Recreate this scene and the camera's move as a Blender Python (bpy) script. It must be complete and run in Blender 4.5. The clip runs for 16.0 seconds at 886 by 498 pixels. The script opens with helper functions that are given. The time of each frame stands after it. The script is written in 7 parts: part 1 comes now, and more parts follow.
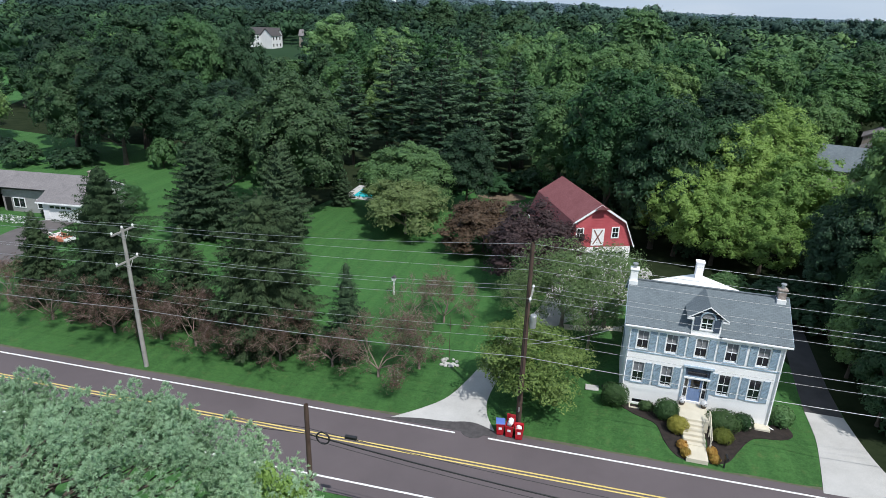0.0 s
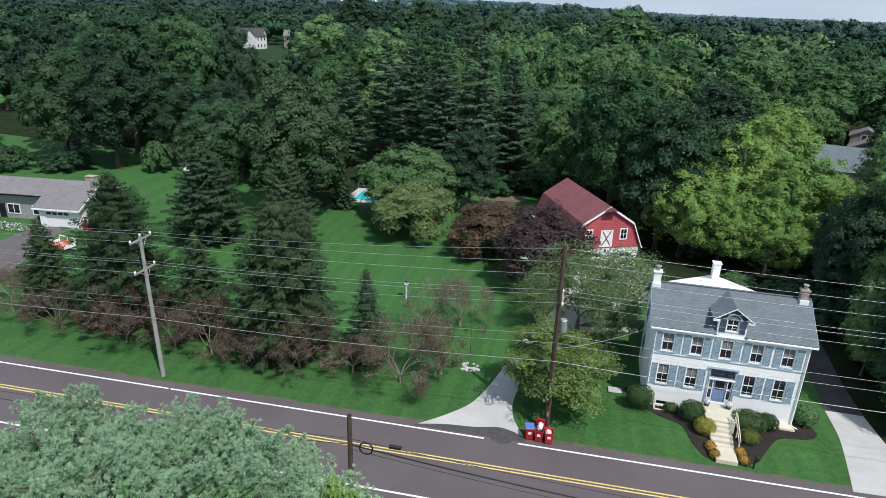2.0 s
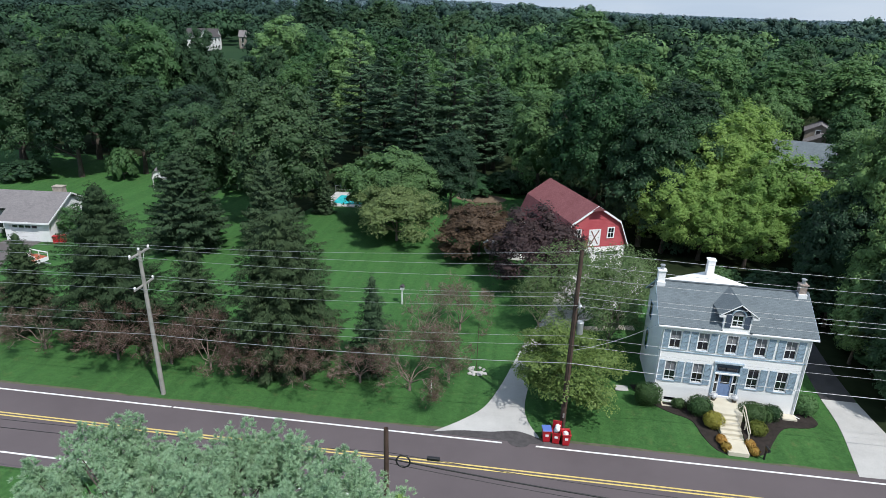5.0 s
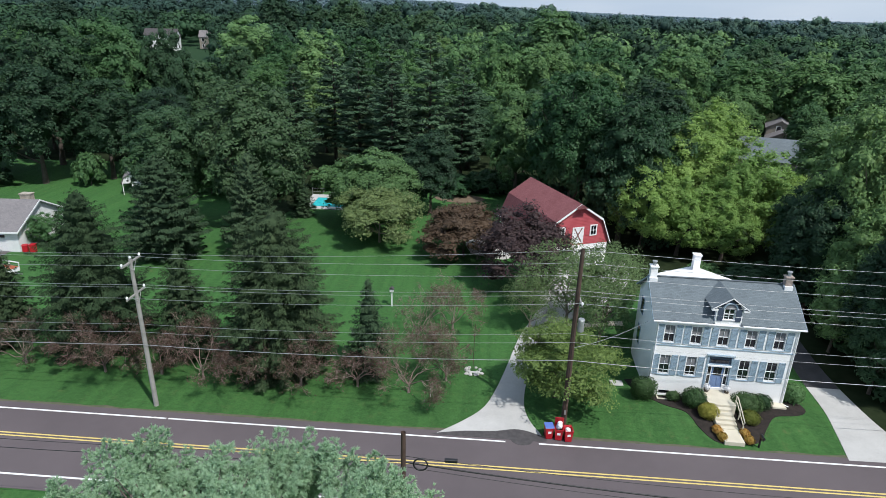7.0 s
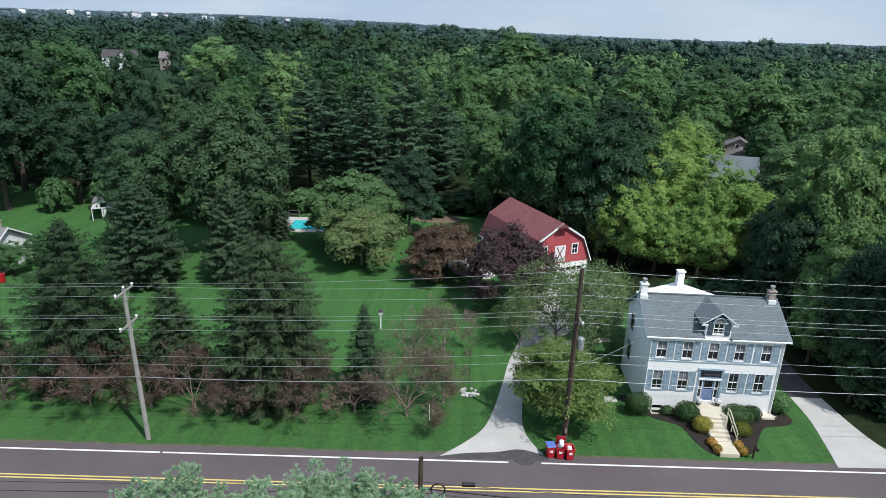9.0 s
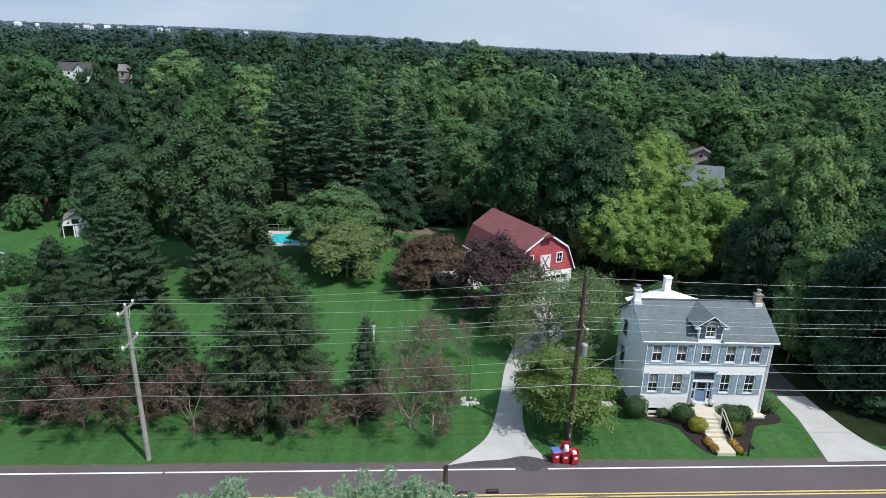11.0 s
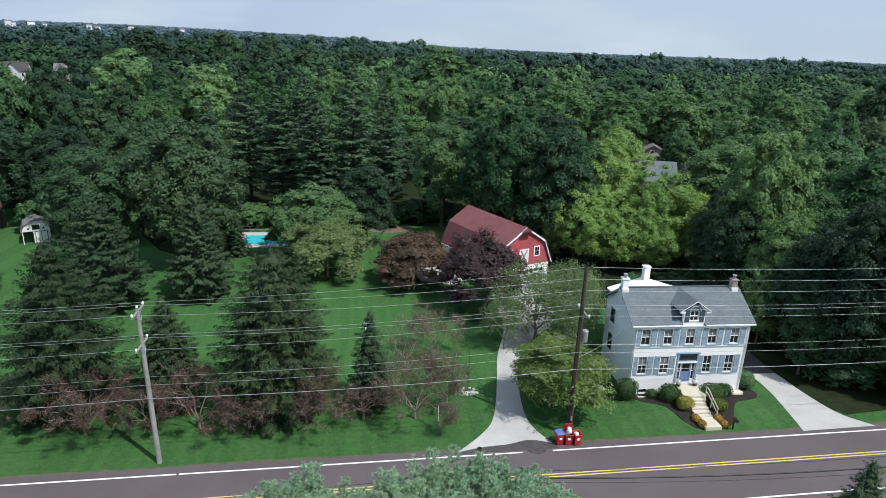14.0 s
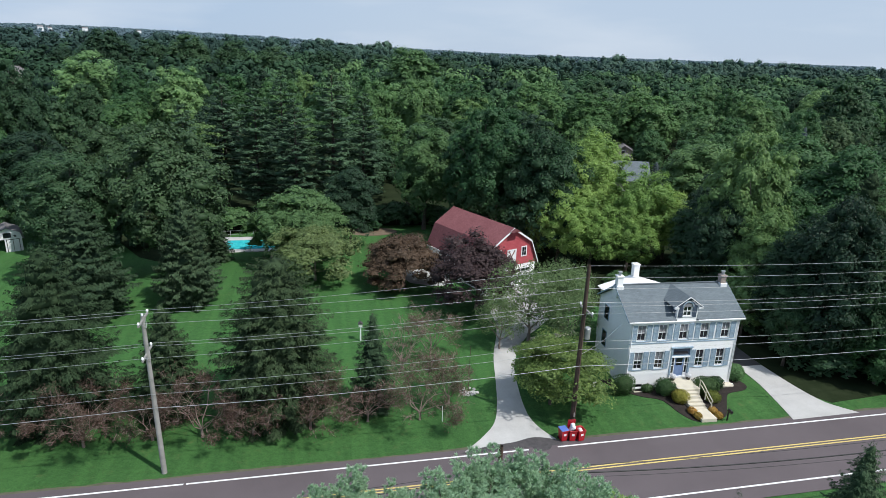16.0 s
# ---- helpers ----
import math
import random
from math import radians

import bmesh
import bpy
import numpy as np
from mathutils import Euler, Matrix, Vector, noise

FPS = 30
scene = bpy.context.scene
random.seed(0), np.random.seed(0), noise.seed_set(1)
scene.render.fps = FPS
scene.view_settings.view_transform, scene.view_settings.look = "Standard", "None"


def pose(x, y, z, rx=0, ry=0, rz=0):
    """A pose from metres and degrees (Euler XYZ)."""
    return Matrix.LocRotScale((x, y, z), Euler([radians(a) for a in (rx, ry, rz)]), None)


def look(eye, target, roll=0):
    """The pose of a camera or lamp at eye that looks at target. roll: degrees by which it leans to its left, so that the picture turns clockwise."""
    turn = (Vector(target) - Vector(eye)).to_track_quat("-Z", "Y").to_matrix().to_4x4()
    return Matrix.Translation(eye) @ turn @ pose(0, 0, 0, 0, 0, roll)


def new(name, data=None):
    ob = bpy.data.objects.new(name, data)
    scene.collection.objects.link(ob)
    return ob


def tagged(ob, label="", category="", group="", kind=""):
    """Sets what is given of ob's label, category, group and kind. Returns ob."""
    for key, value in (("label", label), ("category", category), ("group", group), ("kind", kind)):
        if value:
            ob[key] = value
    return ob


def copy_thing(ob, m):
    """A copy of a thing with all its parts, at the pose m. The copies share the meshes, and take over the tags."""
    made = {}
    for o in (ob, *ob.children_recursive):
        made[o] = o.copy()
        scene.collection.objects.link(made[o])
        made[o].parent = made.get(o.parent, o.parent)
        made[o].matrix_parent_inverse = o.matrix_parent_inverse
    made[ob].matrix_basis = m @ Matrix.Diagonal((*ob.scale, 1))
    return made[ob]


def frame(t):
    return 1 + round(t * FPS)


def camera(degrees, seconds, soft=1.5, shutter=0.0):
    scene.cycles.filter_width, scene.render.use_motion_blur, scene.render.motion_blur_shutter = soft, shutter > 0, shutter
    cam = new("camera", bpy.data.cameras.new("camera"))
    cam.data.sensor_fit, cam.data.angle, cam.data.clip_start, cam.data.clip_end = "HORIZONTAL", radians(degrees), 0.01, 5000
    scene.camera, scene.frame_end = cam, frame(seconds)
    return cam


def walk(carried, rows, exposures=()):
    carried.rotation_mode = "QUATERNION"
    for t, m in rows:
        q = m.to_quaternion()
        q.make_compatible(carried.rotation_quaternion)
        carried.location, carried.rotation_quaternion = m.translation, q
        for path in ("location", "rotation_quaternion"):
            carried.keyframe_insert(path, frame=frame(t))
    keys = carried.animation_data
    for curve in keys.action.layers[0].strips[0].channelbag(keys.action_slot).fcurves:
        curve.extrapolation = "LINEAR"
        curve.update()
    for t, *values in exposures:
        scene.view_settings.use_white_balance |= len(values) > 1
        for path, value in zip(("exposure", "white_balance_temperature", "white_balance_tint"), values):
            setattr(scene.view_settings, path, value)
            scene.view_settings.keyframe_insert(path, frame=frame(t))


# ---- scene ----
cam = camera(71.8, 16.0, soft=0.45)
METRES, EYE, TILT, LEAN, TURN = 24.0, 29.0, 0.0, 0.0, 13.2
ROWS = [
    (0.0, 0.0, 0.0, 0.0, 0.6, -20.74, -1.57),
    (0.5, -0.0372, 0.0047, 0.002, 0.19, -20.74, -1.57),
    (1.0, -0.0731, 0.0087, 0.0033, -0.18, -20.72, -1.59),
    (1.5, -0.1072, 0.0129, 0.0049, -0.65, -20.71, -1.58),
    (2.0, -0.1392, 0.0168, 0.0074, -1.18, -20.7, -1.59),
    (2.5, -0.1696, 0.0214, 0.0118, -1.78, -20.68, -1.56),
    (3.0, -0.1998, 0.026, 0.0159, -2.54, -20.66, -1.54),
    (3.5, -0.2285, 0.03, 0.0184, -3.29, -20.65, -1.53),
    (6.0, -0.361, 0.052, 0.0192, -7.13, -20.65, -1.46),
    (6.5, -0.3885, 0.0553, 0.0194, -8.08, -20.63, -1.45),
    (7.0, -0.4153, 0.058, 0.0221, -8.98, -20.61, -1.46),
    (7.5, -0.4421, 0.061, 0.0268, -9.88, -20.37, -1.47),
    (8.0, -0.4689, 0.0637, 0.0323, -10.77, -19.96, -1.5),
    (8.5, -0.4977, 0.0667, 0.0354, -11.68, -19.38, -1.51),
    (9.0, -0.528, 0.0711, 0.0369, -12.63, -18.8, -1.54),
    (11.5, -0.6906, 0.0798, 0.0394, -17.07, -17.55, -1.66),
    (12.0, -0.7226, 0.0784, 0.0411, -17.92, -17.55, -1.69),
    (12.5, -0.7564, 0.0754, 0.0402, -18.77, -17.55, -1.69),
    (13.0, -0.791, 0.0743, 0.0396, -19.63, -17.54, -1.73),
    (13.5, -0.8245, 0.0745, 0.0385, -20.48, -17.53, -1.76),
    (14.0, -0.8587, 0.076, 0.0384, -21.35, -17.52, -1.76),
    (14.5, -0.8934, 0.0799, 0.0398, -22.23, -17.51, -1.79),
    (15.0, -0.9228, 0.0829, 0.04, -23.08, -17.49, -1.78),
    (15.5, -0.9543, 0.0837, 0.0407, -24.0, -17.49, -1.8),
    (16.0, -0.9795, 0.1114, 0.0382, -24.66, -17.25, -1.76),
]
walk(cam, [(t, pose(0, 0, EYE, TILT, LEAN, TURN) @ pose(METRES * x, METRES * y, METRES * z, 90 + pitch, roll, yaw)) for t, x, y, z, yaw, pitch, roll in ROWS])

# ---- world and sun ----
SUN_EL, SUN_AZ = 56.0, 136.0
world = bpy.data.worlds.new("sky")
scene.world = world
world.use_nodes = True
wn = world.node_tree
sky = wn.nodes.new("ShaderNodeTexSky")
sky.sky_type, sky.sun_disc = "NISHITA", False
sky.sun_elevation, sky.sun_rotation = radians(SUN_EL), radians(SUN_AZ)
sky.air_density, sky.dust_density, sky.ozone_density = 1.0, 0.5, 1.0
tint = wn.nodes.new("ShaderNodeMix")
tint.data_type = "RGBA"
tint.inputs[0].default_value = 0.88
wn.links.new(sky.outputs[0], tint.inputs[6])
# deeper blue away from the sun, whiter towards it
wd, ws, wg, wb = (wn.nodes.new("ShaderNode" + k) for k in ("TexCoord", "SeparateXYZ", "MapRange", "Mix"))
wg.inputs[1].default_value, wg.inputs[2].default_value = -0.75, 0.15
wb.data_type = "RGBA"
wb.inputs[6].default_value, wb.inputs[7].default_value = (4.3, 6.7, 10.3, 1), (7.2, 8.9, 11.3, 1)
wn.links.new(wd.outputs["Generated"], ws.inputs[0])
wn.links.new(ws.outputs["X"], wg.inputs[0])
wn.links.new(wg.outputs[0], wb.inputs[0])
wn.links.new(wb.outputs[2], tint.inputs[7])
# thin high cloud
wc, wm, wnz, wr, wx = (wn.nodes.new("ShaderNode" + k) for k in ("TexCoord", "Mapping", "TexNoise", "MapRange", "Mix"))
wm.inputs["Scale"].default_value = (1.0, 1.0, 5.0)
wnz.inputs["Scale"].default_value, wnz.inputs["Detail"].default_value = 2.6, 5.0
wr.inputs[1].default_value, wr.inputs[2].default_value, wr.inputs[4].default_value = 0.44, 0.76, 0.6
wx.data_type = "RGBA"
wx.inputs[7].default_value = (9.9, 10.9, 12.2, 1)
wn.links.new(wc.outputs["Generated"], wm.inputs[0])
wn.links.new(wm.outputs[0], wnz.inputs["Vector"])
wn.links.new(wnz.outputs[0], wr.inputs[0])
wn.links.new(wr.outputs[0], wx.inputs[0])
wn.links.new(tint.outputs[2], wx.inputs[6])
wn.links.new(wx.outputs[2], wn.nodes["Background"].inputs[0])
wn.nodes["Background"].inputs[1].default_value = 0.072
sun_dir = Vector((math.sin(radians(SUN_AZ)) * math.cos(radians(SUN_EL)), math.cos(radians(SUN_AZ)) * math.cos(radians(SUN_EL)), math.sin(radians(SUN_EL))))
sun = new("sun", bpy.data.lights.new("sun", "SUN"))
sun.data.energy, sun.data.angle, sun.data.color = 4.5, radians(0.6), (1.0, 0.985, 0.96)
sun.matrix_world = look(sun_dir * 100, (0, 0, 0))
scene.view_settings.exposure = 0.01

# ---- materials ----


def tree_of(name):
    m = bpy.data.materials.new(name)
    m.use_nodes = True
    return m, m.node_tree, m.node_tree.nodes["Principled BSDF"]


def ramp(nt, fac, stops):
    r = nt.nodes.new("ShaderNodeValToRGB")
    while len(r.color_ramp.elements) < len(stops):
        r.color_ramp.elements.new(0.5)
    for e, (p, c) in zip(r.color_ramp.elements, stops):
        e.position, e.color = p, (*c, 1)
    nt.links.new(fac, r.inputs[0])
    return r.outputs[0]


def noise_tex(nt, scale, detail=4.0, rough=0.6, stretch=None, coord="Object"):
    tc = nt.nodes.new("ShaderNodeTexCoord")
    out = tc.outputs[coord]
    if stretch:
        mp = nt.nodes.new("ShaderNodeMapping")
        mp.inputs["Scale"].default_value = stretch
        nt.links.new(out, mp.inputs[0])
        out = mp.outputs[0]
    n = nt.nodes.new("ShaderNodeTexNoise")
    n.inputs["Scale"].default_value, n.inputs["Detail"].default_value, n.inputs["Roughness"].default_value = scale, detail, rough
    nt.links.new(out, n.inputs["Vector"])
    return n.outputs[0]


def mixed(nt, fac, a, b, mode="MIX"):
    m = nt.nodes.new("ShaderNodeMix")
    m.data_type, m.blend_type = "RGBA", mode
    for sock, v in ((m.inputs[0], fac), (m.inputs[6], a), (m.inputs[7], b)):
        if isinstance(v, bpy.types.NodeSocket):
            nt.links.new(v, sock)
        elif isinstance(v, (int, float)):
            sock.default_value = v
        else:
            sock.default_value = (*v, 1)
    return m.outputs[2]


def surface(name, dark, light, big=0.3, fine=8.0, rough=0.8, bump=0.2, metal=0.0, stretch=None, spread=(0.35, 0.65), spec=0.4):
    """A rough painted, mineral or wooden surface with stains at one scale and grain at another."""
    m, nt, p = tree_of(name)
    a = noise_tex(nt, big, 5, 0.6)
    b = noise_tex(nt, fine, 4, 0.65, stretch)
    mean = [(x + y) / 2 for x, y in zip(dark, light)]
    c1 = ramp(nt, a, [(spread[0], dark), (spread[1], light)])
    c2 = ramp(nt, b, [(0.3, [v * 0.8 for v in mean]), (0.7, [min(1, v * 1.15) for v in mean])])
    nt.links.new(mixed(nt, 0.4, c1, c2), p.inputs["Base Color"])
    p.inputs["Roughness"].default_value, p.inputs["Metallic"].default_value = rough, metal
    p.inputs["Specular IOR Level"].default_value = spec
    if bump:
        bp = nt.nodes.new("ShaderNodeBump")
        bp.inputs["Strength"].default_value, bp.inputs["Distance"].default_value = bump, 0.02
        nt.links.new(b, bp.inputs["Height"])
        nt.links.new(bp.outputs[0], p.inputs["Normal"])
    return m


def leafy(name, dark, light, through_light=0.35, hue=0.17, rough=0.55, spec=0.25):
    """Leaves: each island takes its own tone, each plant a shift of its own."""
    m, nt, p = tree_of(name)
    geo, info = nt.nodes.new("ShaderNodeNewGeometry"), nt.nodes.new("ShaderNodeObjectInfo")
    mean = [(a + b) / 2 for a, b in zip(dark, light)]
    dark, light = [a * 0.68 + m * 0.32 for a, m in zip(dark, mean)], [a * 0.68 + m * 0.32 for a, m in zip(light, mean)]
    c = ramp(nt, geo.outputs["Random Per Island"], [(0.0, dark), (0.55, [(a + b) / 2 for a, b in zip(dark, light)]), (1.0, light)])
    hsv = nt.nodes.new("ShaderNodeHueSaturation")
    mr = nt.nodes.new("ShaderNodeMapRange")
    mr.inputs[3].default_value, mr.inputs[4].default_value = 1.0 - hue * 2.1, 1.0 + hue * 2.1
    nt.links.new(info.outputs["Random"], mr.inputs[0])
    nt.links.new(mr.outputs[0], hsv.inputs["Value"])
    mh = nt.nodes.new("ShaderNodeMapRange")
    mh.inputs[3].default_value, mh.inputs[4].default_value = 0.5 + hue * 0.16, 0.5 - hue * 0.16
    nt.links.new(info.outputs["Random"], mh.inputs[0])
    nt.links.new(mh.outputs[0], hsv.inputs["Hue"])
    nt.links.new(c, hsv.inputs["Color"])
    nt.links.new(hsv.outputs[0], p.inputs["Base Color"])
    p.inputs["Roughness"].default_value, p.inputs["Specular IOR Level"].default_value = rough, spec
    tl = nt.nodes.new("ShaderNodeBsdfTranslucent")
    nt.links.new(hsv.outputs[0], tl.inputs[0])
    mx = nt.nodes.new("ShaderNodeMixShader")
    mx.inputs[0].default_value = through_light
    nt.links.new(p.outputs[0], mx.inputs[1])
    nt.links.new(tl.outputs[0], mx.inputs[2])
    nt.links.new(mx.outputs[0], nt.nodes["Material Output"].inputs[0])
    return m


def plain(name, c, rough=0.5, metal=0.0, spec=0.5):
    m, nt, p = tree_of(name)
    p.inputs["Base Color"].default_value = (*c, 1)
    p.inputs["Roughness"].default_value, p.inputs["Metallic"].default_value, p.inputs["Specular IOR Level"].default_value = rough, metal, spec
    return m


def grass_material():
    m, nt, p = tree_of("mown_grass")
    big, mid, tuft, fine = noise_tex(nt, 0.05, 4), noise_tex(nt, 0.35, 5, 0.7), noise_tex(nt, 2.4, 6, 0.8), noise_tex(nt, 9.0, 5, 0.8)
    stripe = noise_tex(nt, 1.0, 1, 0.3, (0.9, 0.03, 0.5))
    c = ramp(nt, big, [(0.35, (0.028, 0.108, 0.026)), (0.65, (0.046, 0.152, 0.040))])
    c = mixed(nt, 0.5, c, ramp(nt, mid, [(0.36, (0.024, 0.072, 0.024)), (0.5, (0.040, 0.122, 0.036)), (0.64, (0.076, 0.172, 0.056))]))
    c = mixed(nt, 0.5, c, ramp(nt, stripe, [(0.45, (0.022, 0.086, 0.024)), (0.55, (0.072, 0.205, 0.056))]))
    c = mixed(nt, 0.55, c, ramp(nt, tuft, [(0.36, (0.012, 0.048, 0.014)), (0.5, (0.038, 0.125, 0.034)), (0.66, (0.082, 0.20, 0.062))]))
    c = mixed(nt, 0.4, c, ramp(nt, fine, [(0.3, (0.008, 0.034, 0.010)), (0.7, (0.086, 0.20, 0.060))]))
    dry = noise_tex(nt, 0.9, 6, 0.75)
    c = mixed(nt, ramp(nt, dry, [(0.56, (0, 0, 0)), (0.74, (0.5, 0.5, 0.5))]), c, (0.13, 0.15, 0.06))
    # the colour is multiplied a little darker near the road than on the open lawn
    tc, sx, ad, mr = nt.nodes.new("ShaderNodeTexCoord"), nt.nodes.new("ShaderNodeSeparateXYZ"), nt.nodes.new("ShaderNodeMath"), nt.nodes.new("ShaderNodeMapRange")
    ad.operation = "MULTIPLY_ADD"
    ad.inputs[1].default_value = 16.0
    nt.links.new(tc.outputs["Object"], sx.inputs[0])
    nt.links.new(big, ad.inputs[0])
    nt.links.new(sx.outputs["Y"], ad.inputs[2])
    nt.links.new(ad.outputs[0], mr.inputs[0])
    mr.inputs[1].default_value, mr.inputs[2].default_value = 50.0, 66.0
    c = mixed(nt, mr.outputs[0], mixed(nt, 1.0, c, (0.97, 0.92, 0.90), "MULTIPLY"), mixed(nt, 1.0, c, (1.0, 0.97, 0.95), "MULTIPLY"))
    nt.links.new(c, p.inputs["Base Color"])
    p.inputs["Roughness"].default_value, p.inputs["Specular IOR Level"].default_value = 0.85, 0.15
    bp = nt.nodes.new("ShaderNodeBump")
    bp.inputs["Strength"].default_value, bp.inputs["Distance"].default_value = 0.9, 0.12
    nt.links.new(tuft, bp.inputs["Height"])
    nt.links.new(bp.outputs[0], p.inputs["Normal"])
    return m


def shingle_material(name, dark, light):
    m, nt, p = tree_of(name)
    tc = nt.nodes.new("ShaderNodeTexCoord")
    br = nt.nodes.new("ShaderNodeTexBrick")
    mp = nt.nodes.new("ShaderNodeMapping")
    mp.inputs["Rotation"].default_value = (radians(90), 0, 0)
    nt.links.new(tc.outputs["UV"], br.inputs["Vector"])
    br.inputs["Scale"].default_value = 1.0
    br.inputs["Mortar Size"].default_value = 0.012
    br.inputs["Brick Width"].default_value, br.inputs["Row Height"].default_value = 0.3, 0.15
    br.inputs["Color1"].default_value, br.inputs["Color2"].default_value = (*dark, 1), (*light, 1)
    br.inputs["Mortar"].default_value = (*[v * 0.6 for v in dark], 1)
    n = noise_tex(nt, 0.6, 5, 0.7)
    c = mixed(nt, 0.5, br.outputs[0], ramp(nt, n, [(0.3, dark), (0.7, light)]))
    nt.links.new(c, p.inputs["Base Color"])
    p.inputs["Roughness"].default_value, p.inputs["Specular IOR Level"].default_value = 0.9, 0.25
    bp = nt.nodes.new("ShaderNodeBump")
    bp.inputs["Strength"].default_value, bp.inputs["Distance"].default_value = 0.6, 0.02
    nt.links.new(br.outputs[0], bp.inputs["Height"])
    nt.links.new(bp.outputs[0], p.inputs["Normal"])
    return m


def glass_material(name="window_glass", tint=(0.012, 0.015, 0.02)):
    m, nt, p = tree_of(name)
    p.inputs["Base Color"].default_value = (*tint, 1)
    p.inputs["Roughness"].default_value, p.inputs["Specular IOR Level"].default_value = 0.06, 0.8
    return m


def water_material():
    m, nt, p = tree_of("pool_water")
    n = noise_tex(nt, 2.0, 3)
    nt.links.new(ramp(nt, n, [(0.35, (0.02, 0.40, 0.45)), (0.65, (0.06, 0.55, 0.58))]), p.inputs["Base Color"])
    p.inputs["Roughness"].default_value = 0.08
    bp = nt.nodes.new("ShaderNodeBump")
    bp.inputs["Strength"].default_value, bp.inputs["Distance"].default_value = 0.2, 0.05
    nt.links.new(n, bp.inputs["Height"])
    nt.links.new(bp.outputs[0], p.inputs["Normal"])
    return m


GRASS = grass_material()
ASPHALT = surface("asphalt", (0.088, 0.073, 0.078), (0.118, 0.098, 0.104), 0.15, 30, 0.9, 0.3, stretch=(0.3, 1, 1))
ASPHALT_OLD = surface("worn_drive_asphalt", (0.085, 0.075, 0.075), (0.13, 0.115, 0.115), 0.4, 25, 0.9, 0.3)
PATCH = surface("fresh_asphalt", (0.045, 0.042, 0.044), (0.085, 0.078, 0.08), 2.2, 30, 0.9, 0.3)
VERGE = surface("earth_and_weeds", (0.060, 0.075, 0.040), (0.125, 0.115, 0.080), 1.1, 12, 0.95, 0.5)
DARK_ASPHALT = surface("dark_drive_asphalt", (0.040, 0.039, 0.042), (0.072, 0.070, 0.072), 0.6, 25, 0.9, 0.3)
CONCRETE = surface("pale_concrete", (0.360, 0.352, 0.340), (0.496, 0.488, 0.474), 0.35, 14, 0.9, 0.2)
PATH = surface("cream_concrete", (0.50, 0.455, 0.36), (0.62, 0.575, 0.47), 0.8, 14, 0.85, 0.15)
WHITE_LINE = surface("white_road_paint", (0.62, 0.62, 0.62), (0.82, 0.82, 0.82), 2, 20, 0.7, 0.1)
YELLOW_LINE = surface("yellow_road_paint", (0.55, 0.42, 0.12), (0.7, 0.55, 0.2), 2, 20, 0.7, 0.1)
STUCCO = surface("white_stucco", (0.80, 0.795, 0.80), (0.90, 0.895, 0.89), 0.5, 10, 0.85, 0.15)
TRIM = surface("white_trim_paint", (0.74, 0.75, 0.77), (0.84, 0.84, 0.85), 1.5, 12, 0.5, 0.05)
SHUTTER = surface("grey_blue_paint", (0.23, 0.32, 0.40), (0.31, 0.40, 0.48), 1.2, 12, 0.55, 0.1)
DARK_BLUE = surface("dark_blue_paint", (0.045, 0.065, 0.10), (0.07, 0.09, 0.13), 1.5, 12, 0.5, 0.05)
DOOR_BLUE = surface("blue_door_paint", (0.13, 0.20, 0.36), (0.18, 0.26, 0.43), 1.5, 12, 0.45, 0.05)
GREY_ROOF = shingle_material("grey_shingles", (0.102, 0.122, 0.136), (0.165, 0.195, 0.212))
TAUPE_ROOF = shingle_material("taupe_shingles", (0.15, 0.14, 0.145), (0.225, 0.21, 0.213))
RED_ROOF = shingle_material("red_shingles", (0.165, 0.056, 0.061), (0.248, 0.100, 0.105))
WHITE_ROOF = surface("white_membrane_roof", (0.72, 0.72, 0.72), (0.84, 0.84, 0.84), 0.6, 8, 0.6, 0.1)
BARN_RED = surface("red_barn_paint", (0.36, 0.058, 0.072), (0.46, 0.098, 0.112), 0.7, 10, 0.6, 0.1, stretch=(0.3, 1, 3))
BRACE = surface("brown_red_paint", (0.15, 0.065, 0.06), (0.22, 0.10, 0.09), 1.5, 12, 0.6, 0.1)
SIDING_WHITE = surface("white_siding", (0.66, 0.67, 0.68), (0.8, 0.8, 0.8), 0.7, 10, 0.6, 0.05)
STONE = surface("grey_field_stone", (0.22, 0.19, 0.16), (0.46, 0.41, 0.35), 2.5, 12, 0.9, 0.4)
GREY_SIDING = surface("grey_siding", (0.22, 0.22, 0.22), (0.33, 0.33, 0.33), 0.8, 10, 0.7, 0.1)
TAN_SIDING = surface("tan_grey_siding", (0.20, 0.18, 0.155), (0.29, 0.26, 0.22), 0.8, 10, 0.7, 0.1)
BRICK = surface("chimney_brick", (0.17, 0.12, 0.10), (0.42, 0.37, 0.33), 5, 18, 0.9, 0.4)
GLASS = glass_material()
CURTAIN = surface("curtain_cloth", (0.14, 0.145, 0.16), (0.23, 0.23, 0.24), 2, 10, 0.9, 0.1)
WATER = water_material()
POLE_WOOD = surface("weathered_pole_wood", (0.20, 0.195, 0.18), (0.36, 0.35, 0.33), 1.0, 9, 0.9, 0.4, stretch=(3, 3, 0.2))
POLE_BROWN = surface("creosoted_pole_wood", (0.045, 0.028, 0.022), (0.10, 0.066, 0.052), 1.0, 9, 0.9, 0.4, stretch=(3, 3, 0.2))
TWIG = surface("brown_twigs", (0.17, 0.125, 0.11), (0.33, 0.25, 0.22), 1.5, 10, 0.95, 0.3)
BARK = surface("bark", (0.05, 0.04, 0.032), (0.12, 0.10, 0.085), 1.5, 10, 0.95, 0.6, stretch=(3, 3, 0.4))
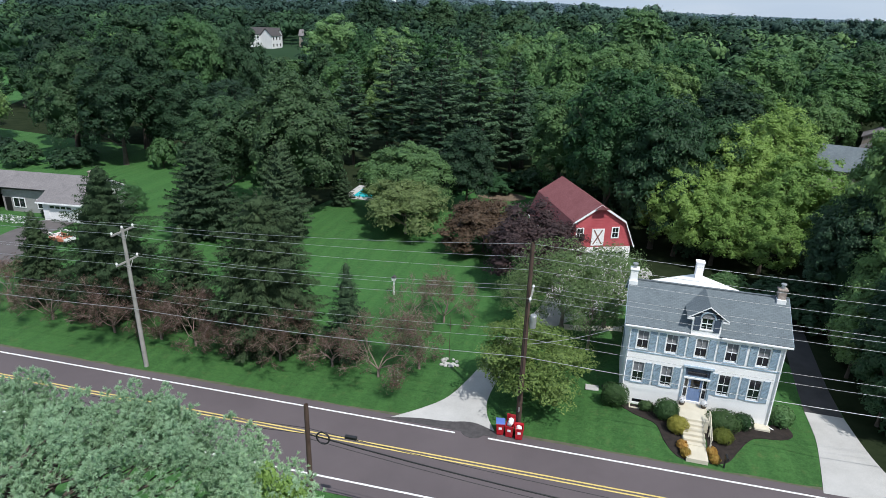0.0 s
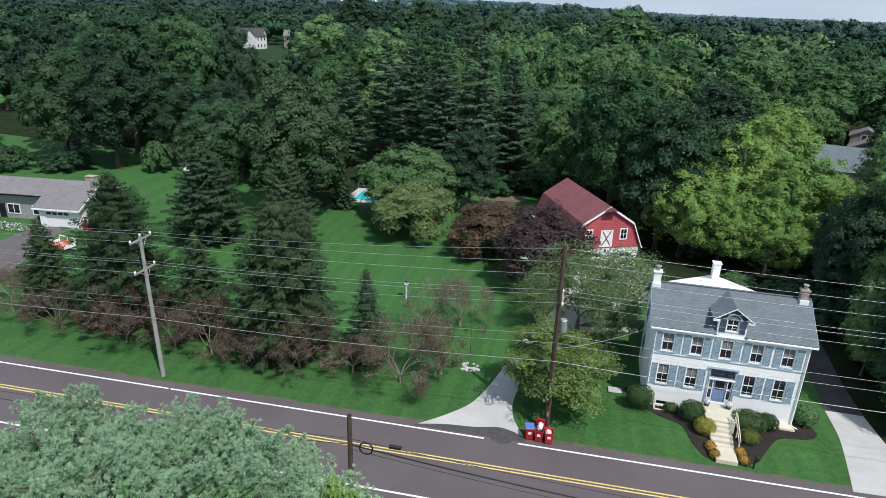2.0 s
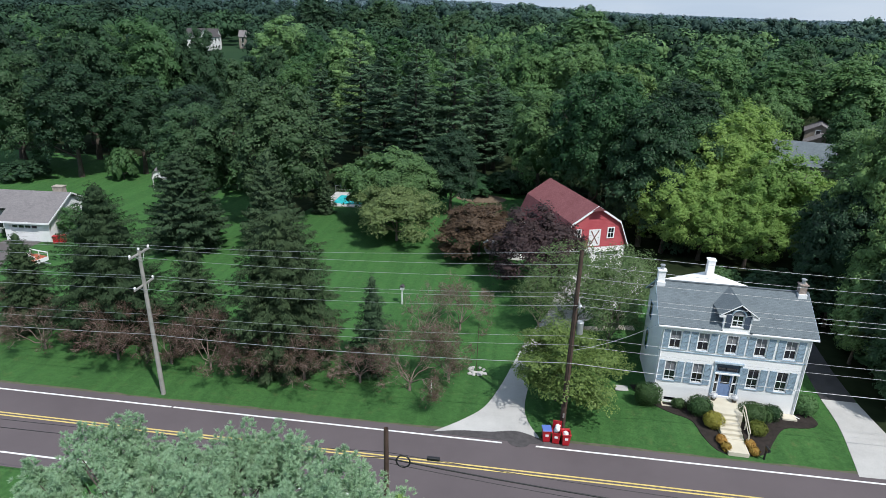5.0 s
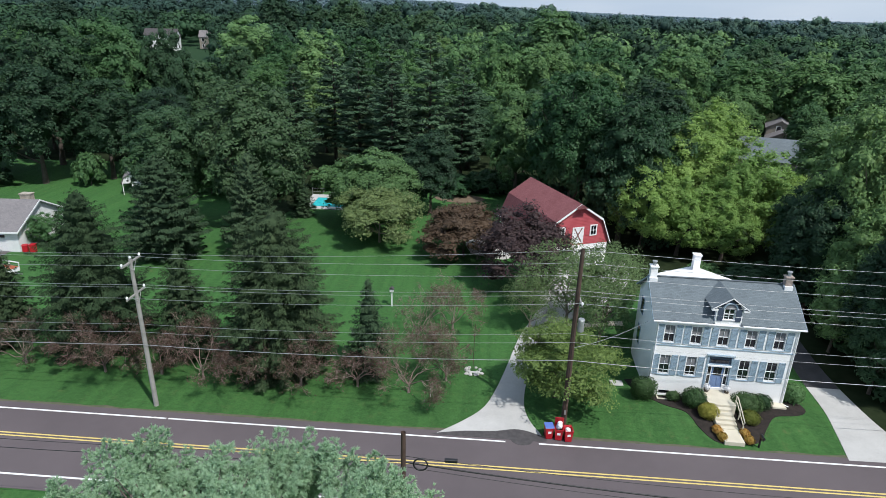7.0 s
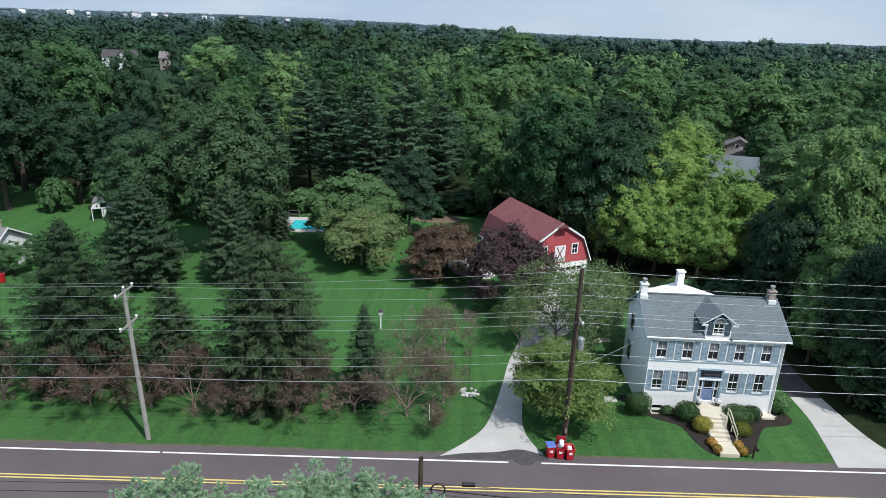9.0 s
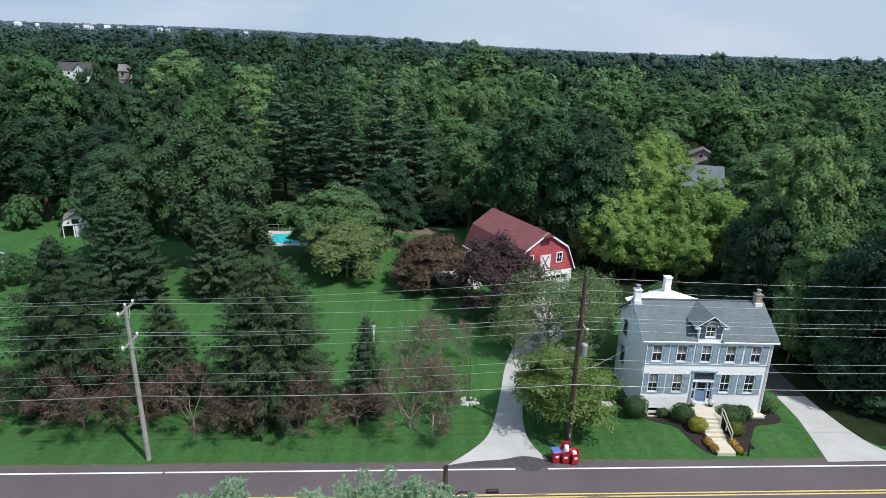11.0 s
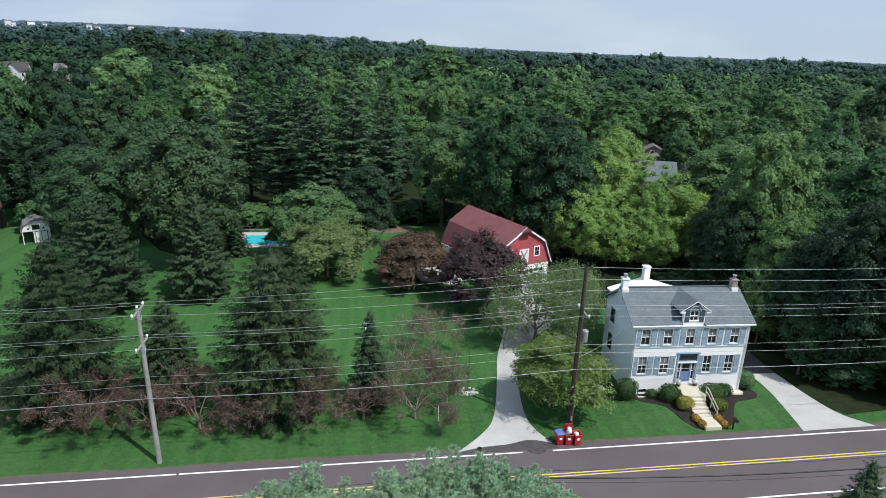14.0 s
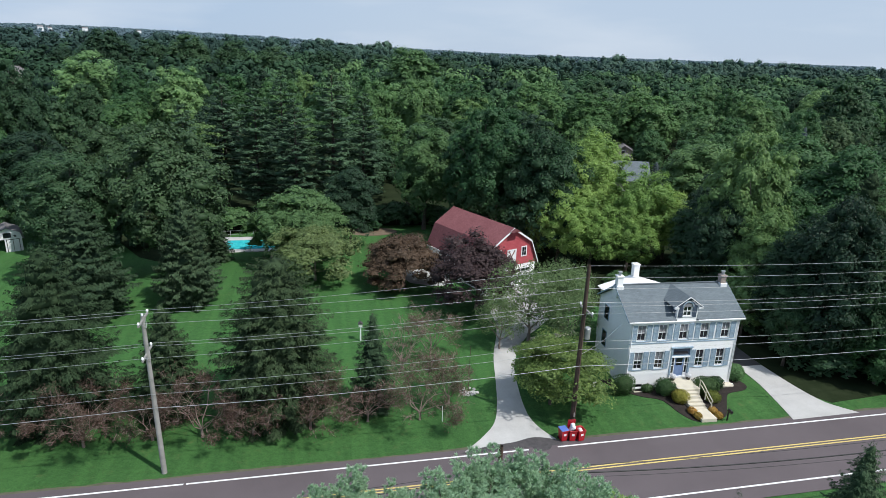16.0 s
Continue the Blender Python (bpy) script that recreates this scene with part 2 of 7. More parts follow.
PALE_BARK = surface("pale_bark", (0.14, 0.115, 0.10), (0.26, 0.22, 0.19), 1.5, 10, 0.95, 0.5, stretch=(3, 3, 0.4))
MULCH = surface("dark_mulch", (0.010, 0.008, 0.007), (0.035, 0.026, 0.022), 3, 25, 0.95, 0.9)
SOIL = surface("bare_soil", (0.10, 0.075, 0.05), (0.19, 0.14, 0.10), 1, 12, 0.95, 0.5)
WIRE = plain("wire_metal", (0.42, 0.43, 0.44), 0.45, 0.6)
CABLE = plain("black_cable", (0.012, 0.012, 0.014), 0.5)
STEEL = surface("galvanised_steel", (0.34, 0.35, 0.36), (0.5, 0.51, 0.52), 3, 15, 0.45, 0.05, metal=0.6)
BIN_RED = surface("red_bin_plastic", (0.36, 0.008, 0.016), (0.47, 0.016, 0.028), 2, 12, 0.4, 0.05)
BIN_BLUE = plain("blue_plastic", (0.10, 0.17, 0.48), 0.45)
BAG_WHITE = surface("white_bag_plastic", (0.6, 0.6, 0.62), (0.82, 0.82, 0.84), 6, 14, 0.35, 0.5)
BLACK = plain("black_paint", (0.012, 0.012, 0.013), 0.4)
TYRE = plain("tyre_rubber", (0.015, 0.015, 0.016), 0.8)
ORANGE = plain("orange_paint", (0.50, 0.17, 0.10), 0.5)

LEAF_DARK = leafy("dark_green_leaves", (0.020, 0.053, 0.028), (0.056, 0.118, 0.053))
LEAF_DEEP = leafy("deep_green_leaves", (0.030, 0.076, 0.034), (0.082, 0.165, 0.066))
LEAF_FRESH = leafy("fresh_green_leaves", (0.055, 0.125, 0.045), (0.137, 0.255, 0.086))
LEAF_MID = leafy("mid_green_leaves", (0.039, 0.101, 0.040), (0.101, 0.204, 0.075))
LEAF_LIGHT = leafy("light_green_leaves", (0.077, 0.162, 0.064), (0.165, 0.309, 0.116))
LEAF_YELLOW = leafy("yellow_green_leaves", (0.140, 0.245, 0.060), (0.30, 0.455, 0.125), 0.4, 0.10)
LEAF_OLIVE = leafy("olive_green_leaves", (0.038, 0.077, 0.033), (0.096, 0.166, 0.073))
LEAF_GREY = leafy("grey_green_leaves", (0.062, 0.109, 0.043), (0.148, 0.224, 0.087))
LEAF_PALE = leafy("pale_grey_green_leaves", (0.082, 0.136, 0.054), (0.180, 0.262, 0.106), 0.35, 0.04)
NEEDLE_TALL = leafy("white_pine_needles", (0.036, 0.078, 0.044), (0.110, 0.185, 0.102), 0.15, 0.08, spec=0.1)
LEAF_PLUM = leafy("dark_purple_leaves", (0.025, 0.016, 0.018), (0.085, 0.054, 0.053), 0.2, 0.04)
LEAF_COPPER = leafy("copper_brown_leaves", (0.062, 0.040, 0.026), (0.155, 0.102, 0.068), 0.25, 0.04)
LEAF_RUST = leafy("withered_brown_leaves", (0.060, 0.036, 0.028), (0.150, 0.096, 0.072), 0.2)
NEEDLE_DARK = leafy("dark_spruce_needles", (0.016, 0.033, 0.016), (0.061, 0.094, 0.046), 0.1, 0.07, rough=0.8, spec=0.08)
NEEDLE_GREY = leafy("grey_green_needles", (0.021, 0.044, 0.025), (0.070, 0.112, 0.058), 0.1, 0.07, rough=0.8, spec=0.08)
NEEDLE_BLUE = leafy("blue_spruce_needles", (0.07, 0.11, 0.12), (0.16, 0.21, 0.22), 0.12)
NEEDLE_PINE = leafy("pale_pine_needles", (0.27, 0.42, 0.25), (0.50, 0.68, 0.46), 0.42, 0.05)
LEAF_MAPLE = leafy("olive_yellow_leaves", (0.066, 0.120, 0.033), (0.205, 0.290, 0.080), 0.3, 0.04)
HEDGE = leafy("clipped_box_leaves", (0.024, 0.062, 0.022), (0.064, 0.125, 0.042), 0.2)
HEDGE_YELLOW = leafy("golden_shrub_leaves", (0.12, 0.135, 0.02), (0.33, 0.34, 0.07), 0.25)
FLOWERS = leafy("orange_yellow_flowers", (0.34, 0.13, 0.03), (0.50, 0.36, 0.09), 0.2)


def toned(name, stops, through_light=0.2):
    """Far foliage: each crown has its own tone, each leaf clump a shade of it."""
    m, nt, p = tree_of(name)
    at, geo = nt.nodes.new("ShaderNodeAttribute"), nt.nodes.new("ShaderNodeNewGeometry")
    at.attribute_name = "tone"
    c = ramp(nt, at.outputs["Fac"], stops)
    v = ramp(nt, geo.outputs["Random Per Island"], [(0.0, (0.84, 0.84, 0.84)), (1.0, (1.14, 1.14, 1.14))])
    nt.links.new(mixed(nt, 1.0, c, v, "MULTIPLY"), p.inputs["Base Color"])
    p.inputs["Roughness"].default_value, p.inputs["Specular IOR Level"].default_value = 0.7, 0.15
    return m


FAR_WOOD = toned("far_wood_leaves", [(0.0, (0.014, 0.036, 0.020)), (0.4, (0.030, 0.070, 0.033)), (0.75, (0.060, 0.122, 0.050)), (1.0, (0.10, 0.18, 0.066))])
# leaf colours shifted to teal to carry the haze over the distance
FAR_HAZE_TEAL = toned("haze_tinted_wood_leaves", [(0.0, (0.020, 0.045, 0.036)), (0.5, (0.034, 0.071, 0.053)), (1.0, (0.073, 0.125, 0.086))])
# blue-grey haze painted into the leaf colours of the far hills
HAZE_WOOD = toned("haze_tinted_far_woods", [(0.0, (0.074, 0.116, 0.134)), (0.6, (0.086, 0.132, 0.152)), (1.0, (0.100, 0.150, 0.168))])
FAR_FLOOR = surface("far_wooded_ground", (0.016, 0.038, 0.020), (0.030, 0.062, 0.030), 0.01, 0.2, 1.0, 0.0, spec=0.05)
# the same haze put into the ground colour beneath them
HAZE_FLOOR = surface("haze_tinted_far_ground", (0.066, 0.106, 0.122), (0.082, 0.128, 0.144), 0.004, 0.03, 0.95, 0.0)
# leaf litter with the shade under the trees darkened into its colour
SHADED_LITTER = surface("shaded_leaf_litter", (0.010, 0.018, 0.008), (0.030, 0.040, 0.02), 0.4, 8, 1.0, 0.6, spec=0.03)

# ---- mesh helpers ----


def raw_mesh(name, verts, faces):
    """faces: one array of one polygon size, or a list of such arrays."""
    verts = np.asarray(verts, dtype=np.float32).reshape(-1, 3)
    groups = faces if isinstance(faces, list) else [faces]
    groups = [np.asarray(f, dtype=np.int32) for f in groups if len(f)]
    me = bpy.data.meshes.new(name)
    me.vertices.add(len(verts))
    me.vertices.foreach_set("co", verts.ravel())
    loops = np.concatenate([g.ravel() for g in groups])
    sizes = np.concatenate([np.full(len(g), g.shape[1], dtype=np.int32) for g in groups])
    me.loops.add(len(loops))
    me.loops.foreach_set("vertex_index", loops)
    me.polygons.add(len(sizes))
    me.polygons.foreach_set("loop_start", np.concatenate([[0], np.cumsum(sizes)[:-1]]).astype(np.int32))
    me.update(calc_edges=True)
    return me


def thing(name, at=(0, 0, 0), turn=0.0, label="", category="", group="", kind=""):
    ob = new(name)
    ob.empty_display_size = 0.2
    ob.matrix_world = pose(*at, 0, 0, turn)
    return tagged(ob, label, category, group, kind)


def part(name, bm, material, parent=None, label=""):
    """Links a bmesh, or a mesh, as ONE mesh object under a thing or a part."""
    if isinstance(bm, bmesh.types.BMesh):
        me = bpy.data.meshes.new(name)
        bm.normal_update()
        bm.to_mesh(me)
        bm.free()
    else:
        me = bm
    if not me.materials:
        me.materials.append(material)
    ob = new(name, me)
    if parent:
        ob.parent = parent
    return tagged(ob, label)


def alone(name, bm, material, at=(0, 0, 0), turn=0.0, label="", category="", group="", kind=""):
    ob = part(name, bm, material)
    ob.matrix_world = pose(*at, 0, 0, turn)
    return tagged(ob, label, category, group, kind)


def box(bm, x0, x1, y0, y1, z0, z1, bevel=0.0):
    vs = [bm.verts.new(p) for p in ((x0, y0, z0), (x1, y0, z0), (x1, y1, z0), (x0, y1, z0), (x0, y0, z1), (x1, y0, z1), (x1, y1, z1), (x0, y1, z1))]
    fs = [bm.faces.new([vs[i] for i in f]) for f in ((3, 2, 1, 0), (4, 5, 6, 7), (0, 1, 5, 4), (1, 2, 6, 5), (2, 3, 7, 6), (3, 0, 4, 7))]
    if bevel:
        bmesh.ops.bevel(bm, geom=list({e for f in fs for e in f.edges}), offset=bevel, segments=1, affect="EDGES")
    return bm


def boxes(*rows, bevel=0.0):
    bm = bmesh.new()
    for r in rows:
        box(bm, *r, bevel=bevel)
    return bm


def prism(points, y0, y1):
    """A profile in x and z, pushed from y0 to y1."""
    bm = bmesh.new()
    a = [bm.verts.new((x, y0, z)) for x, z in points]
    b = [bm.verts.new((x, y1, z)) for x, z in points]
    n = len(points)
    bm.faces.new(a)
    bm.faces.new(b[::-1])
    for i in range(n):
        bm.faces.new((a[(i + 1) % n], a[i], b[i], b[(i + 1) % n]))
    bmesh.ops.recalc_face_normals(bm, faces=bm.faces)
    return bm


def slab(corners, thick):
    """A flat slab under four or more corners in order."""
    bm = bmesh.new()
    pts = [Vector(c) for c in corners]
    n = (pts[1] - pts[0]).cross(pts[2] - pts[0]).normalized()
    if n.z < 0:
        n = -n
    top = [bm.verts.new(p) for p in pts]
    low = [bm.verts.new(p - n * thick) for p in pts]
    f = bm.faces.new(top)
    bm.faces.new(low[::-1])
    for i in range(len(pts)):
        bm.faces.new((top[i], low[i], low[(i + 1) % len(pts)], top[(i + 1) % len(pts)]))
    bmesh.ops.recalc_face_normals(bm, faces=bm.faces)
    uv = bm.loops.layers.uv.new("UVMap")
    u = (pts[1] - pts[0]).normalized()
    v = n.cross(u)
    for face in bm.faces:
        for lp in face.loops:
            lp[uv].uv = (lp.vert.co.dot(u), lp.vert.co.dot(v))
    return bm


def tube(points, radii, sides=6):
    """Vertices and quads of a tapered tube along points."""
    pts = [Vector(p) for p in points]
    vs, fs = [], []
    for i, p in enumerate(pts):
        d = (pts[min(i + 1, len(pts) - 1)] - pts[max(i - 1, 0)]).normalized()
        u = d.cross(Vector((0.31, 0.95, 0.05))).normalized() if abs(d.y) < 0.9 else d.cross(Vector((1, 0, 0))).normalized()
        v = d.cross(u)
        for k in range(sides):
            a = 2 * math.pi * k / sides
            vs.append(p + (u * math.cos(a) + v * math.sin(a)) * radii[i])
    for i in range(len(pts) - 1):
        for k in range(sides):
            fs.append((i * sides + k, i * sides + (k + 1) % sides, (i + 1) * sides + (k + 1) % sides, (i + 1) * sides + k))
    return [tuple(v) for v in vs], fs


def tubes_mesh(name, rows, sides=6):
    vs, fs = [], []
    for pts, rad in rows:
        v, f = tube(pts, rad, sides)
        fs += [[i + len(vs) for i in q] for q in f]
        vs += v
    me = raw_mesh(name, vs, np.array(fs))
    me.polygons.foreach_set("use_smooth", np.ones(len(me.polygons), dtype=bool))
    return me


def cylinder(bm, x, y, z0, z1, r0, r1=None, sides=12):
    r1 = r0 if r1 is None else r1
    a = [bm.verts.new((x + r0 * math.cos(2 * math.pi * k / sides), y + r0 * math.sin(2 * math.pi * k / sides), z0)) for k in range(sides)]
    b = [bm.verts.new((x + r1 * math.cos(2 * math.pi * k / sides), y + r1 * math.sin(2 * math.pi * k / sides), z1)) for k in range(sides)]
    bm.faces.new(a[::-1])
    bm.faces.new(b)
    for k in range(sides):
        bm.faces.new((a[k], a[(k + 1) % sides], b[(k + 1) % sides], b[k]))
    return bm


def unit(a):
    return a / np.maximum(np.linalg.norm(a, axis=-1, keepdims=True), 1e-9)


def leaf_verts(P, N, size, aspect, rng, T=None):
    n = len(P)
    N = unit(N)
    T = rng.normal(size=(n, 3)) if T is None else T
    T = unit(T - N * (T * N).sum(1, keepdims=True))
    B = np.cross(N, T)
    s = (np.asarray(size) * np.ones(n))[:, None]
    w = s * aspect
    skew = rng.uniform(-0.5, 0.5, (n, 1)) * s
    return np.stack([P - T * s + B * w, P - T * (s + skew) * 0.8 - B * w, P + T * s - B * skew * 0.4], 1).reshape(-1, 3)


def ball(level):
    bm = bmesh.new()
    bmesh.ops.create_icosphere(bm, subdivisions=level, radius=1)
    bm.verts.index_update()
    out = np.array([v.co[:] for v in bm.verts]), np.array([[v.index for v in f.verts] for f in bm.faces])
    bm.free()
    return out


BALLS = {1: ball(1), 2: ball(2)}


def leaf_mesh(name, P, N, size, aspect, rng, T=None, cores=None, level=2, tone=None):
    """One pointed leaf (or spray) for each place P with normal N; T: its long direction. cores: centres and radii (n, 3) of the dense leaf mass inside the clumps."""
    V = leaf_verts(P, N, size, aspect, rng, T)
    n = len(V)
    tris = np.arange(n).reshape(-1, 3)
    if cores is None:
        return raw_mesh(name, V, tris)
    C, R = cores
    bv, bf = BALLS[level]
    wob = 1 + 0.22 * rng.normal(size=(len(C), len(bv), 1)).clip(-1.5, 1.5)
    CV = (C[:, None, :] + bv[None] * wob * R[:, None, :]).reshape(-1, 3)
    CF = (bf[None] + (np.arange(len(C)) * len(bv))[:, None, None]).reshape(-1, 3) + n
    me = raw_mesh(name, np.concatenate([V, CV]), np.concatenate([tris, CF]))
    me.polygons.foreach_set("use_smooth", np.arange(len(me.polygons)) >= len(tris))
    if tone is not None:
        at = me.attributes.new("tone", "FLOAT", "POINT")
        at.data.foreach_set("value", np.concatenate([np.repeat(tone[0], 3), np.repeat(tone[1], len(bv))]).astype(np.float32))
    return me


def ground_z(x, y):
    """Height of the land: flat round the road and lawns, rising gently beyond."""
    def smooth(a, b, v):
        t = np.clip((v - a) / (b - a), 0, 1)
        return t * t * (3 - 2 * t)
    yard = 0.3 * smooth(38.6, 41.5, y) * smooth(1.0, 4.0, x) * (1 - smooth(16.0, 18.0, x)) * (1 - smooth(60, 66, y))
    rise = smooth(130, 330, y) * (11.0 - 5.0 * smooth(-60, 160, x)) + smooth(330, 620, y) * (13.0 - 3.5 * smooth(-150, 250, x)) - smooth(650, 1100, y) * 22
    ridge = smooth(1250, 2300, y) * (87.0 - 34.0 * smooth(-900, 900, x))
    return yard + rise + ridge

# ---- ground, road, drives ----


def ground_sheet():
    xs = np.concatenate([np.linspace(-3500, -260, 22), np.linspace(-240, -90, 16), np.arange(-84, 40, 1.0), np.linspace(44, 240, 20), np.linspace(260, 3500, 22)])
    ys = np.concatenate([np.linspace(-900, -60, 6), np.linspace(-40, 20, 5), np.arange(22, 120, 1.0), np.linspace(122, 700, 60), np.linspace(720, 4200, 40)])
    X, Y = np.meshgrid(xs, ys, indexing="ij")
    Z = ground_z(X, Y)
    V = np.stack([X, Y, Z], -1).reshape(-1, 3)
    nx, ny = len(xs), len(ys)
    i, j = np.meshgrid(np.arange(nx - 1), np.arange(ny - 1), indexing="ij")
    a = (i * ny + j).ravel()
    me = raw_mesh("ground", V, np.stack([a, a + ny, a + ny + 1, a + 1], 1))
    me.polygons.foreach_set("use_smooth", np.ones(len(me.polygons), dtype=bool))
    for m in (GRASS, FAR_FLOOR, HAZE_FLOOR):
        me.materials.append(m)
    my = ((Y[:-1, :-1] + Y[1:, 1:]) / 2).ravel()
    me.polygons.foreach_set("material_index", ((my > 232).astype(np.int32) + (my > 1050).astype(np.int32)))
    return tagged(new("ground", me), "mown green lawn and open grassland", "ground", kind="structure")


ground_sheet()


def flat_strip(name, outline, material, lift, label, category, step=1.0, depth=0.05):
    """A paved surface that follows the land: a filled outline, cut fine enough to drape."""
    bm = bmesh.new()
    f = bm.faces.new([bm.verts.new((x, y, 0)) for x, y in outline])
    lo = [min(p[k] for p in outline) for k in (0, 1)]
    hi = [max(p[k] for p in outline) for k in (0, 1)]
    for k in (0, 1):
        n = int((hi[k] - lo[k]) / step)
        for c in range(1, n):
            co, no = [0, 0, 0], [0, 0, 0]
            co[k], no[k] = lo[k] + c * step, 1
            bmesh.ops.bisect_plane(bm, geom=bm.verts[:] + bm.edges[:] + bm.faces[:], plane_co=co, plane_no=no)
    for v in bm.verts:
        v.co.z = float(ground_z(v.co.x, v.co.y)) + lift
    edge = [e for e in bm.edges if e.is_boundary]
    out = bmesh.ops.extrude_edge_only(bm, edges=edge)
    for v in out["geom"]:
        if isinstance(v, bmesh.types.BMVert):
            v.co.z -= depth + lift
    bmesh.ops.recalc_face_normals(bm, faces=bm.faces)
    return alone(name, bm, material, label=label, category=category, kind="structure")


def road_rect(name, x0, x1, y0, y1, material, lift, label, category):
    return alone(name, boxes((x0, x1, y0, y1, -0.05, lift)), material, label=label, category=category, kind="structure")


edge_r = np.random.default_rng(17)
edge_x = np.arange(-95.0, 60.0, 1.3)
verge = [(float(x), 38.12 + float(q)) for x, q in zip(edge_x, edge_r.uniform(0.0, 0.26, len(edge_x)))]
flat_strip("road_verge", [(-95.0, 37.8), *verge, (60.0, 37.8)], VERGE, 0.024, "strip of bare earth and weeds along the road edge", "verge", 6.0)
road_rect("road", -420, 420, 29.0, 38.0, ASPHALT, 0.03, "worn grey-brown two-lane asphalt road", "road")


def line(name, x0, x1, y0, y1, material, label):
    return road_rect(name, x0, x1, y0, y1, material, 0.038, label, "road marking")


line("edge_line", -420, -33.6, 37.12, 37.27, WHITE_LINE, "white painted edge line on the road")
line("edge_line", -33.4, -7.4, 37.12, 37.27, WHITE_LINE, "white painted edge line on the road")
line("edge_line", -4.9, 420, 37.12, 37.27, WHITE_LINE, "white painted edge line on the road")
line("edge_line", -420, 420, 30.2, 30.35, WHITE_LINE, "white painted edge line on the road")
line("centre_line", -420, 420, 34.0, 34.12, YELLOW_LINE, "yellow painted centre line on the road")
line("centre_line", -420, 420, 34.3, 34.42, YELLOW_LINE, "yellow painted centre line on the road")


def curve_points(pts, n=8):
    """A smooth curve through points (Catmull-Rom)."""
    out = []
    P = [pts[0]] + list(pts) + [pts[-1]]
    for i in range(1, len(P) - 2):
        for k in range(n):
            t = k / n
            out.append(tuple(0.5 * (2 * P[i][c] + (P[i + 1][c] - P[i - 1][c]) * t + (2 * P[i - 1][c] - 5 * P[i][c] + 4 * P[i + 1][c] - P[i + 2][c]) * t * t
                       + (3 * P[i][c] - P[i - 1][c] - 3 * P[i + 1][c] + P[i + 2][c]) * t ** 3) for c in range(len(pts[0]))))
    return out + [tuple(pts[-1])]


west = curve_points([(-12.6, 37.7), (-10.6, 39.5), (-9.0, 41.5), (-7.9, 44.6), (-6.9, 48.5), (-5.7, 53.4), (-3.6, 59.5), (-2.9, 63.5), (-2.8, 71.0)])
east = curve_points([(8.8, 76.0), (9.2, 73.0), (7.2, 66.5), (3.6, 61.6), (-1.0, 57.0), (-4.0, 51.5), (-5.2, 46.5), (-5.75, 42.5), (-5.5, 40.2), (-4.6, 38.2)])
flat_strip("driveway", west + east, CONCRETE, 0.035, "pale concrete driveway from the road to the barn", "driveway", 1.5)
apron = curve_points([(-12.7, 37.66), (-10.5, 38.15), (-8.3, 38.35), (-6.6, 38.75), (-5.4, 38.5), (-4.3, 37.9)])
flat_strip("driveway_apron", [(-13.0, 37.5)] + apron + [(-4.3, 37.45)], PATCH, 0.045, "dark asphalt patch where the driveway meets the road", "pavement", 2)
disc = [(-6.15 + 0.85 * math.cos(a), 37.62 + 0.72 * math.sin(a)) for a in np.linspace(0, 2 * math.pi, 24)[:-1]]
flat_strip("asphalt_patch", disc, PATCH, 0.052, "rounded dark asphalt patch in the road edge", "pavement", 2)
w2 = curve_points([(17.7, 37.7), (18.4, 40.8), (19.0, 44.0), (19.2, 47.5)])
e2 = curve_points([(22.0, 47.4), (22.2, 44.0), (22.5, 41.7), (23.1, 39.7), (24.8, 37.8)])
flat_strip("side_driveway", w2 + e2, CONCRETE, 0.037, "pale concrete driveway beside the white house", "driveway", 1.5)
w3 = curve_points([(19.2, 47.5), (19.8, 53.0), (20.6, 60.0), (21.0, 66.0)])
e3 = curve_points([(23.6, 66.0), (22.8, 58.0), (22.2, 52.0), (22.0, 47.4)])
flat_strip("side_driveway_rear", w3 + e3, DARK_ASPHALT, 0.035, "old dark asphalt of the shaded driveway behind the house", "driveway", 1.5)
flat_strip("garden_walk", [(-0.4, 56.2), (5.2, 56.8), (5.2, 57.8), (-0.6, 57.3)], PATH, 0.03, "cream concrete garden walk behind the house", "path", 1.0)
flat_strip("ranch_driveway", curve_points([(-61.0, 37.8), (-64.6, 48.0), (-66.6, 56.0), (-69.9, 62.5), (-70.4, 69.8)]) + curve_points([(-75.2, 69.8), (-75.6, 62.0), (-73.0, 54.0), (-69.5, 46.0), (-67.5, 37.8)]), ASPHALT_OLD, 0.036, "worn asphalt driveway in front of the low house", "driveway", 2)
flat_strip("barn_patio", curve_points([(-11.2, 76.4), (-7.0, 74.6), (-5.4, 77.0), (-6.6, 81.0), (-10.0, 84.0), (-12.0, 80.5), (-11.2, 76.4)], 4), CONCRETE, 0.04, "pale stone patio beside the barn", "patio", 2)
flat_strip("soil_patch", [(-14 + 4.4 * math.cos(a), 103 + 2.6 * math.sin(a)) for a in np.linspace(0, 2 * math.pi, 20)[:-1]], SOIL, 0.045, "bare brown soil at the lawn's edge", "soil", 2)

# ---- the white house ----


